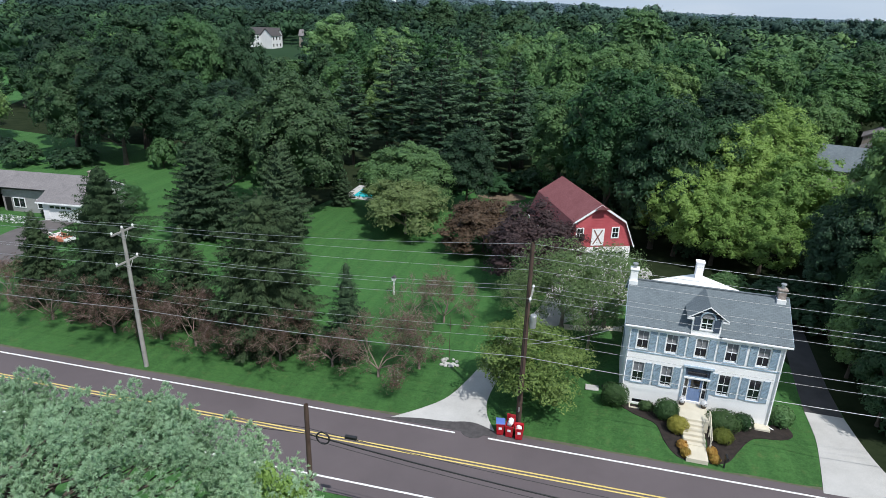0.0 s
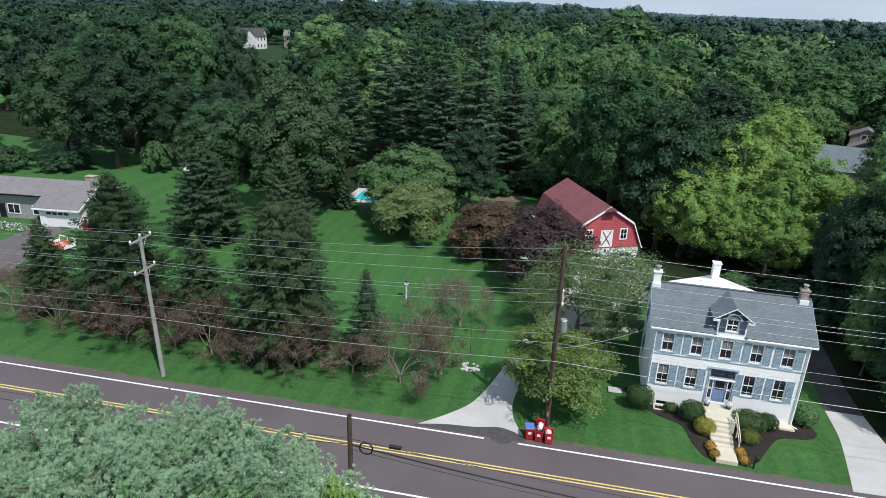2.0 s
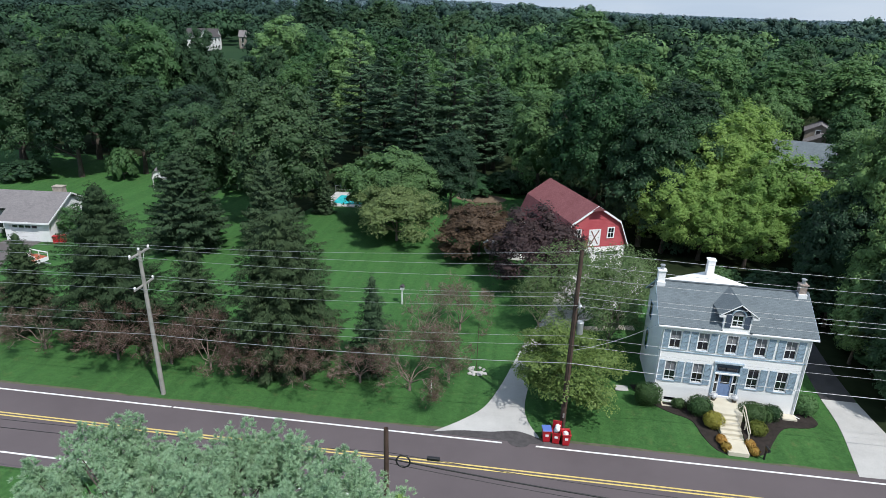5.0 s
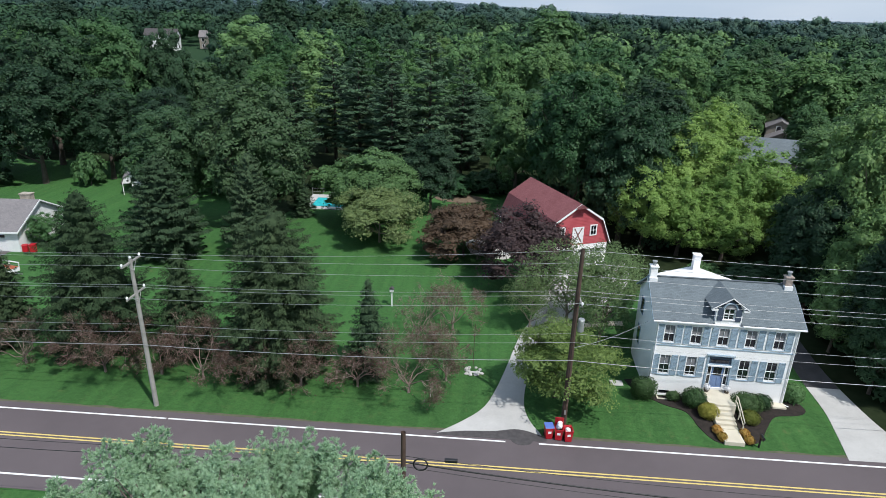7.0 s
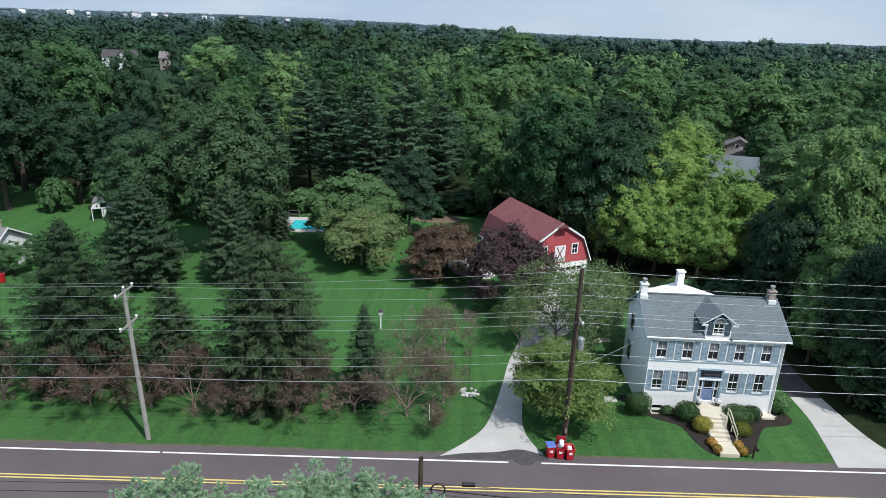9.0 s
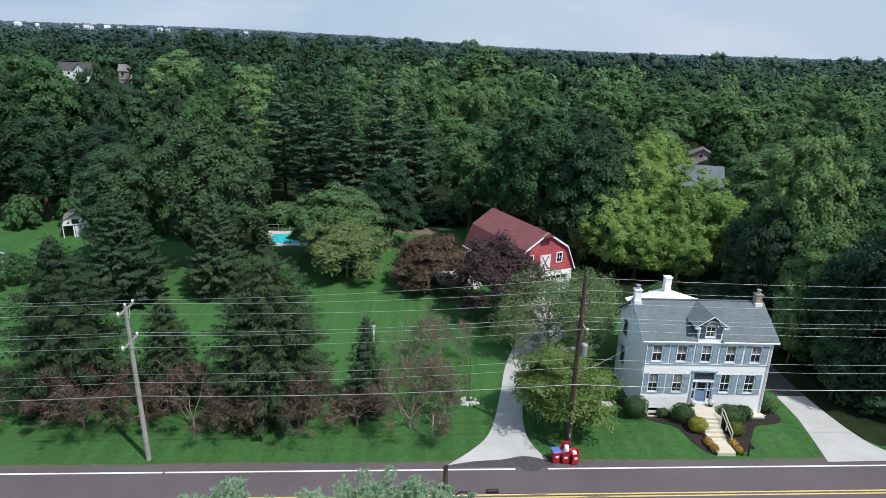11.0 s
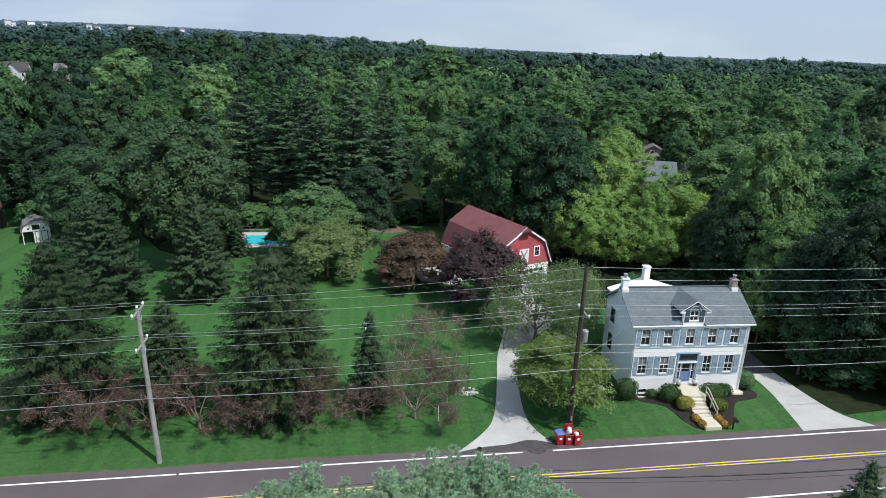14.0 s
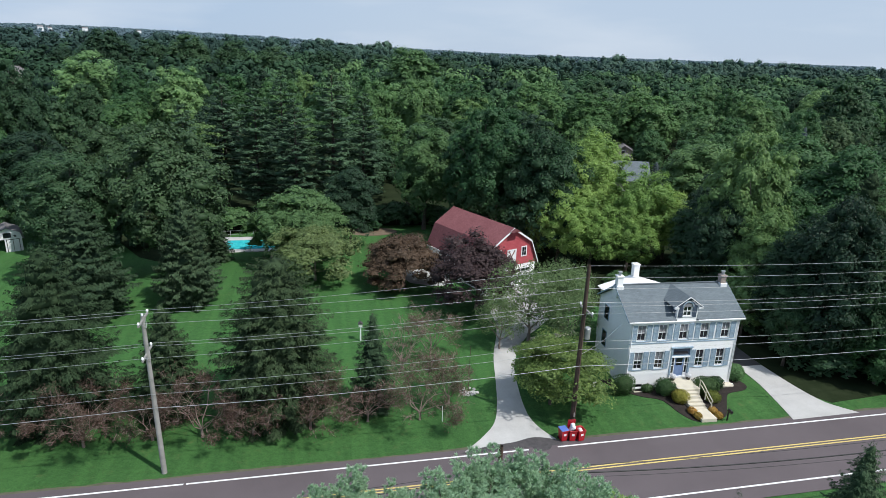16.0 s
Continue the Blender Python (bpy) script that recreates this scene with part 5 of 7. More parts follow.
put(broadleaf("maple_tree", 44, 6.0, 4.3, 0.3, 78, 400, 0.085, LEAF_MAPLE, dome=0.18, tilt=0.12, core=0.24, bumpy=0.5, lobes=9, low=-0.85, spread=(0.2, 0.36), stray=0.05, label="small layered yellow-green tree beside the utility pole", limbs=16), -3.2, 43.5, 0, 4.5, 6.3)


def withered(name, seed, x, y, H, R, leaves, label, green=0.0, group="withered trees along the road"):
    """A low, twiggy tree with many thin branches and a haze of brown leaves."""
    rng = np.random.default_rng(seed)
    rows, ends = [], []

    def grow(p, d, l, r, depth):
        q = p + d * l
        m = (p + q) / 2 + rng.normal(size=3) * 0.08 * l
        rows.append(([tuple(p), tuple(m), tuple(q)], [r, r * 0.8, r * 0.55]))
        if depth <= 1:
            ends.append((p, q))
        if depth == 0:
            return
        for k in range(3 if depth > 1 else 5):
            nd = unit(d + rng.normal(size=3) * 0.55 + np.array([0, 0, -0.08 if depth < 3 else 0.05]))
            grow(q, nd, l * rng.uniform(0.5, 0.85), max(r * 0.5, 0.013), depth - 1)

    for k in range(6):
        a = k * 1.05 + rng.uniform(-0.4, 0.4)
        d = unit(np.array([math.cos(a) * 0.8, math.sin(a) * 0.8, rng.uniform(0.5, 1.4)]))
        grow(np.array([0.0, 0.0, 0.6]), d, H * 0.3, 0.06, 4)
    rows.append(([(0, 0, -0.2), (0, 0, 0.7)], [0.16, 0.11]))
    allp = np.array([p for r in rows for p in r[0]])
    sc = np.array([R / np.percentile(np.abs(allp[:, :2]), 96), R / np.percentile(np.abs(allp[:, :2]), 96), H / np.percentile(allp[:, 2], 98)])
    rows = [([tuple(np.maximum(np.array(p) * sc, [-99, -99, -0.2])) for p in r[0]], r[1]) for r in rows]
    A, B = np.array([e[0] for e in ends]) * sc, np.array([e[1] for e in ends]) * sc
    ob = thing(name, (x, y, 0), rng.uniform(0, 360), label, "tree", group)
    part("trunk", tubes_mesh("trunk", rows, 3), TWIG, ob)
    for nm, n, mt in (("foliage", int(leaves * (1 - green)), LEAF_RUST), ("green_foliage", int(leaves * green), LEAF_OLIVE)):
        if n:
            i = rng.integers(len(A), size=n)
            t = rng.uniform(0.1, 1.15, (n, 1))
            P = A[i] * (1 - t) + B[i] * t + rng.normal(size=(n, 3)) * 0.2
            P[:, 2] = np.maximum(P[:, 2], 0.1)
            part(nm, leaf_mesh(nm, P, rng.normal(size=(n, 3)) + np.array([0, 0, 0.5]), 0.056 * rng.uniform(0.6, 1.4, n), 0.6, rng), mt, ob)
    return ob


LB = "low twiggy tree with withered reddish-brown leaves on the verge"
for i, (x, y, H, R, n, g) in enumerate(((-49.6, 43.6, 4.2, 2.9, 5200, .1), (-42.0, 43.0, 5.4, 3.7, 12000, .02), (-33.2, 43.0, 5.0, 3.3, 9600, .03), (-37.0, 43.2, 3.2, 1.9, 3600, .05), (-24.6, 42.8, 5.2, 3.6, 11000, .03), (-15.4, 42.8, 5.2, 3.6, 10000, .4), (-12.4, 45.0, 4.2, 2.4, 5600, .2), (-12.4, 54.2, 5.0, 3.0, 6400, .35), (-57.0, 45.5, 4.6, 3.2, 8000, .05), (-19.8, 43.2, 3.0, 2.2, 3600, .1), (-29.2, 42.6, 3.4, 2.2, 4600, .03), (-15.6, 52.0, 4.6, 2.6, 1800, .6))):
    withered("withered_tree", 100 + i, x, y, H, R, n, LB if g < .3 else "low twiggy tree with brown and olive leaves on the lawn", g)


def near_pine(name, seed, x, y, dome, leaders, plumes, tufts, label, notch=None):
    """A broad white pine seen from above: plumes of round needle tufts with dark gaps between. notch: where the crown parts in two."""
    rng = np.random.default_rng(seed)
    cx, cy, rx, ry, top, deep = dome
    a = np.arange(plumes) * 2.39996 + rng.normal(size=plumes) * 0.2
    q = np.sqrt((np.arange(plumes) + 0.5) / plumes)
    ux, uy = rx * q * np.cos(a), ry * q * np.sin(a)
    swell = np.sin(ux * 1.5 + 1.3 * np.sin(uy * 1.1)) * np.sin(uy * 1.7 + 1.5 * np.sin(ux * 0.9 + 1.0))
    cz = top - deep * q ** 4 + swell * 1.05 + rng.normal(size=plumes) * 0.34 - 0.6
    if notch:
        cz = cz - 1.5 * np.exp(-((cx + ux - notch) / 0.6) ** 2) * np.clip((uy - 1.6) / 2.0, 0, 1)
    C = np.stack([cx + ux, cy + uy, cz], 1)
    ax = unit(np.stack([np.cos(a) * q, np.sin(a) * q, 0.75 + 0 * q], 1) + rng.normal(size=(plumes, 3)) * 0.25)
    ln, wd = rng.uniform(0.35, 0.75, plumes), rng.uniform(0.24, 0.42, plumes)
    L = []
    for lx, ly, lz in leaders:
        for k in range(4):
            L.append((lx + rng.normal() * 0.12 * (k + 1), ly + rng.normal() * 0.12 * (k + 1), lz - 0.25 - 0.55 * k, 0.2 + 0.16 * k))
    L = np.array(L)
    C, ax = np.concatenate([C, L[:, :3]]), np.concatenate([ax, np.tile([0, 0, 1.0], (len(L), 1))])
    ln, wd = np.concatenate([ln, L[:, 3] * 1.2]), np.concatenate([wd, L[:, 3]])
    w = wd * (ln + wd)
    i = rng.choice(len(C), size=tufts, p=w / w.sum())
    d = unit(rng.normal(size=(tufts, 3)) + ax[i] * 0.5 + np.array([0, 0, 0.4]))
    P = C[i] + ax[i] * (ln[i] * rng.uniform(-1, 1, tufts))[:, None] + d * (wd[i] * rng.uniform(0.55, 1.0, tufts))[:, None]
    need = 26
    n = tufts * need
    j = np.repeat(np.arange(tufts), need)
    nd = unit(d[j] * 0.8 + np.array([0, 0, 0.25]) + rng.normal(size=(n, 3)) * 0.6)
    nl = rng.uniform(0.12, 0.21, (n, 1))
    side = unit(np.cross(nd, rng.normal(size=(n, 3)))) * 0.021
    V = np.stack([P[j] - side, P[j] + side, P[j] + nd * nl], 1).reshape(-1, 3)
    m = len(C)
    bv, bf = BALLS[1]
    CV = (C[:, None] - ax[:, None] * (ln * 0.5)[:, None, None] + bv[None] * (wd * 0.3)[:, None, None] * (1 + 0.15 * rng.normal(size=(m, len(bv), 1)))).reshape(-1, 3)
    CF = (bf[None] + (np.arange(m) * len(bv))[:, None, None]).reshape(-1, 3) + len(V)
    off = np.array([x, y, 0])
    me = raw_mesh("crown", np.concatenate([V, CV]) - off, np.concatenate([np.arange(len(V)).reshape(-1, 3), CF]))
    ob = thing(name, (x, y, 0), 0, label, "conifer")
    rows = [([(0, 0, -0.3), (0, 0, top * 0.5), (0.2, 0.3, top - 2.5)], [0.35, 0.25, 0.08])]
    for k in range(0, plumes, 3):
        e = C[k] - off
        rows.append(([(0, 0, max(2.0, e[2] - 0.5 * math.hypot(e[0], e[1]))), tuple(e)], [0.08, 0.02]))
    part("trunk", tubes_mesh("trunk", rows, 5), BARK, ob)
    part("crown", me, NEEDLE_PINE, ob)
    return ob


near_pine("white_pine", 71, -18.6, 13.5, (-18.4, 14.2, 6.8, 5.2, 14.1, 2.6), [(-24.0, 17.6, 14.0), (-22.4, 18.0, 14.5), (-20.9, 17.9, 13.6), (-18.1, 18.3, 14.1), (-16.9, 18.0, 13.6), (-15.6, 17.9, 14.4), (-14.6, 17.8, 14.1), (-13.3, 17.6, 13.9), (-12.4, 16.4, 13.4), (-24.9, 15.8, 13.4), (-17.2, 19.4, 12.6), (-14.0, 19.8, 12.5), (-22.9, 17.4, 14.0)], 340, 14000, "broad pale blue-green white pine beside the road", -19.6)
near_pine("white_pine", 72, -11.4, 14.6, (-12.2, 15.6, 3.6, 4.6, 11.3, 2.4), [(-13.0, 17.8, 11.9), (-9.2, 16.0, 10.8), (-12.5, 20.6, 10.4), (-13.6, 21.0, 11.2)], 150, 4200, "smaller pale blue-green white pine beside the road")
again(pear_a, -11.0, 17.0, 20, 2.9, 12.4, LEAF_YELLOW, "light green broad-leaved tree beside the white pine")
again(s_d, 6.2, 21.0, 20, 2.4, 8.9, label="dark spruce across the road from the house", group="spruces across the road")
again(s_d, 10.6, 24.4, 90, 2.5, 7.6, label="dark spruce across the road from the house", group="spruces across the road")
again(s_d, -4.8, 17.6, 200, 1.9, 11.3, label="dark spruce across the road from the house", group="spruces across the road")

# ---- the wood beyond ----
put(low_a, -73.7, 180, 0, 6.6, 18)
put(low_b, -79.6, 145, 0, 7.2, 19.6)
put(low_c, 39.0, 172, 0, 9.6, 24.4)
bush = put(broadleaf("bush", 54, 5.0, 3.6, 0.0, 46, 70, 0.26, LEAF_DARK, limbs=6, tr=0.09, lobes=5, label="dense green undergrowth at the edge of the wood", category="bush", group="undergrowth"), -22, 107)
for i, (x, y) in enumerate(((-30, 106), (-38, 107), (-46, 100), (-52, 97), (-3, 108), (3, 99), (9, 95), (-15, 107), (-9, 108), (15, 82), (17, 70), (22, 67), (25, 63), (-80, 101), (-97, 97), (-106, 94), (-72, 103), (14, 93), (-116, 98), (-57, 99), (2, 95), (30, 72), (36, 92), (41, 88), (28, 46.5), (30, 48), (30, 53.5), (28.5, 55), (34, 41.5), (-1, 96))):
    again(bush, x, y, i * 47, 2.5 + (i * 37 % 10) / 4, 3.0 + (i * 53 % 10) / 2.6, (LEAF_DARK, LEAF_MID, LEAF_DARK)[i % 3])
# the crowns that stand out in the wood
OUT = ((low_c, -94.1, 214, 11.0, 26.0, LEAF_LIGHT), (low_c, -59.8, 181, 8.7, 25.2, LEAF_LIGHT), (low_a, -33, 150, 6.6, 24.5, LEAF_FRESH), (low_a, -7.2, 174, 7.6, 24.6, LEAF_FRESH), (low_c, 4.8, 175, 8.2, 24.0, LEAF_FRESH),
       (low_b, 11.9, 234, 13.0, 30.0, LEAF_MID), (low_c, 62.6, 181, 10.0, 21.0, LEAF_FRESH), (low_a, 76, 172, 10.4, 22.4, LEAF_FRESH), (low_a, 94, 186, 9.8, 22.0, LEAF_MID))
OUT += ((low_b, 64.5, 149, 5.2, 13.8, LEAF_MID), (low_a, 108, 201, 9.6, 21.8, LEAF_MID), (low_b, 128, 152, 9.4, 28.6, LEAF_DARK), (low_b, 88, 122, 6.0, 22.5, LEAF_MID), (low_c, -47, 196, 7.6, 22.0, LEAF_FRESH), (low_c, -18, 190, 8.0, 24.0, LEAF_LIGHT), (low_a, 24, 190, 8.6, 23.0, LEAF_MID), (low_c, 18, 160, 7.6, 20.5, LEAF_FRESH))
for i, (src, x, y, R, H, m) in enumerate(OUT):
    again(src, x, y, i * 71, R, H, m, "tall round crown standing above the wood")
again(s_b, 79.5, 112, 30, 2.4, 19.0, NEEDLE_BLUE, "slim blue-grey spruce at the edge of the wood")
rng = np.random.default_rng(7)
taken = [(o.location.x, o.location.y, o.get("spread", 4.0) * o.scale.x) for o in bpy.data.objects if o.type == "EMPTY" and o.get("category") in ("tree", "conifer")]
CLEAR = [(-12, 101, 10), (-37, 97, 9), (-70, 96, 12), (3, 80, 12), (46, 118, 14), (38, 106, 8), (-85, 75, 22), (-62, 88, 10), (-60, 65, 22), (-25, 66, 24), (54, 134, 10), (10, 55, 18), (60, 143, 11), (64, 152, 12), (68, 160, 9), (70, 133, 8), (100, 150, 8)]
count = 0
for tries in range(9000):
    x, y = rng.uniform(-190, 190), rng.uniform(70, 228)
    R = rng.uniform(5.6, 8.4)
    if abs(x + 10) > 30 + y * 0.95 or y < 98 + (0 if x < 22 else -34) or count > 118 or (x < -75 and y < 104) or (-48 < x < 8 and y < 108):
        continue
    if any((x - a) ** 2 + (y - b) ** 2 < r * r for a, b, r in CLEAR) or any((x - a) ** 2 + (y - b) ** 2 < ((R + r) * 0.78) ** 2 for a, b, r in taken):
        continue
    taken.append((x, y, R))
    count += 1
    src = (low_a, low_b, low_c)[int(rng.integers(3))]
    pick = (LEAF_MID, LEAF_DARK, LEAF_MID, LEAF_DARK, LEAF_OLIVE, LEAF_FRESH) if x < -42 or y < 150 else (LEAF_MID, LEAF_LIGHT, LEAF_FRESH, LEAF_FRESH, LEAF_DARK, LEAF_MID)
    H = (11.5 + 0.045 * (y - 90) + 0.5 * R) * rng.uniform(0.85, 1.12)
    if 24 < x < 52 and y < 130:
        H = rng.uniform(6.5, 9.0)
    if abs(x + 0.54 * y + 4) < 20 and y > 130:
        H = rng.uniform(8.5, 10.5)
    again(src, x, y, rng.uniform(0, 360), R, H, pick[int(rng.integers(6))])
for i, (x, y, h, r) in enumerate(((-116, 313, 29, 12), (-97, 322, 25, 9), (-80, 320, 28, 12), (-62, 330, 26, 10), (-44, 335, 24, 10), (-18, 345, 23, 10), (12, 350, 23, 11), (48, 350, 24, 11), (-236, 330, 24, 11), (-252, 338, 23, 10), (-140, 330, 20, 9), (95, 345, 22, 10))):
    again(low_b, x, y, i * 67, r, h, LEAF_DARK, "tall dark tree on the skyline of the wood", group="tall trees on the skyline")


def far_wood(name, seed, n, y0, y1, leaves, leaf, label, material, puffs=9, wide=(3.6, 8.0), high=(11, 21), gap=0.0, dense=0.62):
    """Crowns too far off and too many to count, as one mesh of leaf clumps."""
    rng = np.random.default_rng(seed)
    y = np.sqrt(rng.uniform(y0 * y0, y1 * y1, n))
    x = rng.uniform(-1, 1, n) * (y * 1.0 + 30) - 10
    R = rng.uniform(*wide, n)
    keep = ((x + 172) ** 2 + (y - 320) ** 2 > 23 ** 2) & ~((np.abs(x + 0.55 * y) < 17) & (y > 225) & (y < 322))
    if gap:
        kept = []
        for i in np.argsort(-R):
            if keep[i] and (not kept or np.min((x[kept] - x[i]) ** 2 + (y[kept] - y[i]) ** 2 - (gap * (R[kept] + R[i])) ** 2) > 0):
                kept.append(i)
        keep = np.array(kept)
    x, y, R = x[keep], y[keep], R[keep]
    n = len(x)
    H = rng.uniform(*high, n) * (0.7 + 0.3 * R / wide[1])
    near = (np.abs(x + 0.535 * y) < 18) & (y < 322)
    H, R = np.where(near, H * 0.42, H), np.where(near, R * 0.7, R)
    z = ground_z(x, y)
    # tone rises to the right: the lit look of those woods put into colour
    tone = np.clip(rng.normal(0.33, 0.25, n) + 0.17 * np.clip((x + 30) / 150, -1, 1), 0, 1)
    pd = unit(rng.normal(size=(n, puffs, 3)) + np.array([0, -0.25, 0.6])) * rng.uniform(0.55, 0.8, (n, puffs, 1))
    half = H * 0.44
    C = np.stack([x, y, z + H * 0.54], 1)[:, None] + pd * np.stack([R, R, half], 1)[:, None]
    pr = (R * 0.36)[:, None] * rng.uniform(0.7, 1.25, (n, puffs))
    k = np.repeat(np.arange(n), leaves)
    N = len(k)
    j = rng.integers(puffs, size=N)
    d = unit(rng.normal(size=(N, 3)) + np.array([0, -0.2, 0.6]))
    P = C[k, j] + d * (pr[k, j] * rng.uniform(0.8, 1.15, N))[:, None] * np.array([1, 1, 0.8])
    d = d + pd[k, j] * 0.8
    size = leaf * rng.uniform(0.6, 1.3, N) * (y[k] / y0) ** 0.5
    pt = np.repeat(tone, puffs) + rng.normal(size=n * puffs) * 0.05
    big = np.stack([x, y, z + H * 0.48], 1)
    cores = (np.concatenate([C.reshape(-1, 3), big]), np.concatenate([(pr.reshape(-1, 1) * dense) * np.ones(3), np.stack([R, R, half], 1) * 0.56]))
    me = leaf_mesh(name, P, d + rng.normal(size=(N, 3)) * 0.3, size, 0.75, rng, cores=cores, level=1, tone=(tone[k] + rng.normal(size=N) * 0.05, np.concatenate([pt, tone])))
    me.materials.append(material)
    return tagged(new(name, me), label, "woods", kind="stuff")


far_wood("far_woods", 61, 1500, 215, 430, 200, 0.76, "dense green summer woods beyond the gardens", FAR_WOOD, 11, (6.5, 11.5), (13, 22), 0.62, 0.46)
far_wood("far_woods", 62, 3200, 420, 1050, 120, 1.0, "distant green woods up to the horizon", FAR_HAZE_TEAL, 8, (7.0, 13.0), (12, 24), 0.6, 0.45)
far_wood("far_woods", 64, 110, 430, 640, 130, 0.9, "distant dark trees on the skyline", FAR_HAZE_TEAL, 9, (8.0, 13.0), (18, 27))
far_wood("far_woods", 63, 9000, 1040, 2450, 8, 1.2, "distant wooded hills at the horizon, tinted with haze", HAZE_WOOD, 2, (8, 14), (5, 8), 0.0, 0.9)
# dark sheet that also covers shaded ground beside the driveway and the barn
flat_strip("wood_floor", [(23.6, 39.7), (30, 40.2), (60, 39.6), (90, 60), (150, 130), (200, 230), (-210, 230), (-160, 126), (-110, 118), (-78, 120), (-62, 112), (-50, 92), (-42, 86), (-38, 104), (-20, 106), (-19, 107), (-3, 107), (1, 95), (4.5, 92), (6.3, 82), (8.0, 75), (8.6, 67), (18, 60), (20.5, 54), (22.1, 52), (22.1, 44), (22.6, 41.0)], SHADED_LITTER, 0.02, "leaf litter under the trees, darkened with their shade", "ground", 12)

# ---- utility poles and wires ----


def insulator(parent, x, y, z):
    bm = bmesh.new()
    cylinder(bm, x, y, z, z + 0.08, 0.05, 0.05, 8)
    cylinder(bm, x, y, z + 0.08, z + 0.2, 0.1, 0.06, 8)
    part("insulator", bm, TRIM, parent, "white porcelain insulator")


def arm(parent, z, half, off=-0.18, turn=0.0):
    bm = boxes((off - 0.06, off + 0.06, -half, half, z - 0.07, z + 0.07), bevel=0.01)
    a = part("crossarm", bm, POLE_WOOD, parent)
    for s in (-1, 1):
        part("brace", tubes_mesh("brace", [([(off, s * half * 0.5, z - 0.05), (0, 0, z - 0.65)], [0.02, 0.02], )], 4), STEEL, parent)
    return a


PLX, PLY, PRX, PRY = -35.2, 38.8, -2.95, 39.1
pl = thing("utility_pole", (PLX, PLY, 0), 0, "weathered grey wooden utility pole on the grass verge", "utility pole")
part("pole", tubes_mesh("pole", [([(0, 0, -0.3), (-0.1, 0, 6), (-0.2, 0, 12.6)], [0.2, 0.17, 0.13])], 10), POLE_WOOD, pl)
arm(pl, 12.35, 1.25)
arm(pl, 9.8, 1.25)
pr = thing("utility_pole", (PRX, PRY, 0), 0, "tall dark brown wooden utility pole beside the driveway", "utility pole")
part("pole", tubes_mesh("pole", [([(0, 0, -0.3), (0.0, 0, 7), (0.0, -0.1, 15.0)], [0.23, 0.19, 0.14])], 10), POLE_BROWN, pr)
arm(pr, 11.15, 1.15, 0.2)
bm = bmesh.new()
cylinder(bm, 0.45, -0.1, 8.7, 9.6, 0.24, 0.24, 14)
cylinder(bm, 0.45, -0.1, 9.6, 9.68, 0.26, 0.2, 14)
part("transformer", bm, STEEL, pr, "grey cylindrical transformer")
part("ground_wire", tubes_mesh("ground_wire", [([(0.0, -0.24, 0), (0.0, -0.2, 7), (0, -0.22, 12)], [0.012] * 3)], 4), CABLE, pr)
part("marker_plate", boxes((-0.06, 0.06, -0.27, -0.25, 1.6, 2.0)), STEEL, pr)
npole = thing("utility_pole", (-13.6, 26.0, 0), 0, "short brown wooden service pole across the road", "utility pole")
part("pole", tubes_mesh("pole", [([(0, 0, -0.3), (0, 0, 8.85)], [0.17, 0.13])], 10), POLE_BROWN, npole)


def wire(name, a, b, sag, r, material, label, n=14):
    pts = [tuple(a[c] + (b[c] - a[c]) * t + (-4 * sag * t * (1 - t) if c == 2 else 0) for c in range(3)) for t in np.linspace(0, 1, n)]
    return alone(name, tubes_mesh(name, [(pts, [r] * n)], 5), material, label=label, category="wire", group="overhead wires")


WIRES = [(12.55, 1.2, 14.9, 0.0), (12.55, -1.2, 13.0, 0.0), (12.8, 0.0, 13.9, 0.1), (10.0, 1.2, 11.35, 1.1), (10.0, -1.2, 11.35, -1.1), (10.2, 0.3, 11.4, 0.2), (7.15, 0.2, 8.3, 0.2), (6.7, -0.2, 7.8, -0.2), (5.6, -0.2, 6.3, -0.2)]
for zl, yl, zr_, yr in WIRES:
    thick = 0.022 if zl < 6 else 0.011
    lab = "thick grey telephone cable along the road" if zl < 6 else "thin pale overhead wire along the road"
    wire("overhead_wire", (PLX - 0.18, PLY + yl, zl), (PRX, PRY + yr, zr_), 0.35, thick, WIRE, lab)
    wire("overhead_wire", (PLX - 0.18 - 45, PLY + yl, zl - 0.3), (PLX - 0.18, PLY + yl, zl), 0.5, thick, WIRE, lab)
    wire("overhead_wire", (PRX, PRY + yr, zr_), (PRX + 46, PRY + yr, zr_ - 0.2), 0.5, thick, WIRE, lab)
for yl, z in ((1.2, 12.42), (-1.2, 12.42), (1.2, 9.87), (-1.2, 9.87)):
    insulator(pl, -0.18, yl * 0.97, z)
insulator(pl, -0.2, 0, 12.6)
for yl, z in ((1.1, 11.22), (-1.1, 11.22)):
    insulator(pr, 0.2, yl, z)
wire("service_wire", (PRX, PRY, 7.2), (4.4, 46.0, 6.4), 0.3, 0.018, WIRE, "twisted service wire to the house")
NP = (-13.6, 26.0)
wire("black_cable", (NP[0], NP[1], 6.9), (NP[0] + 40, NP[1] - 0.5, 6.3), 0.8, 0.045, CABLE, "thick black cable from the service pole")
wire("black_cable", (NP[0], NP[1], 7.3), (NP[0] + 40, NP[1] - 0.3, 6.9), 0.6, 0.015, CABLE, "thin black cable from the service pole")
wire("black_cable", (NP[0], NP[1], 6.6), (NP[0] + 40, NP[1] - 0.7, 6.0), 0.8, 0.015, CABLE, "thin black cable from the service pole")
wire("black_cable", (NP[0] - 45, NP[1], 6.6), (NP[0], NP[1], 6.9), 0.8, 0.02, CABLE, "thin black cable from the service pole")
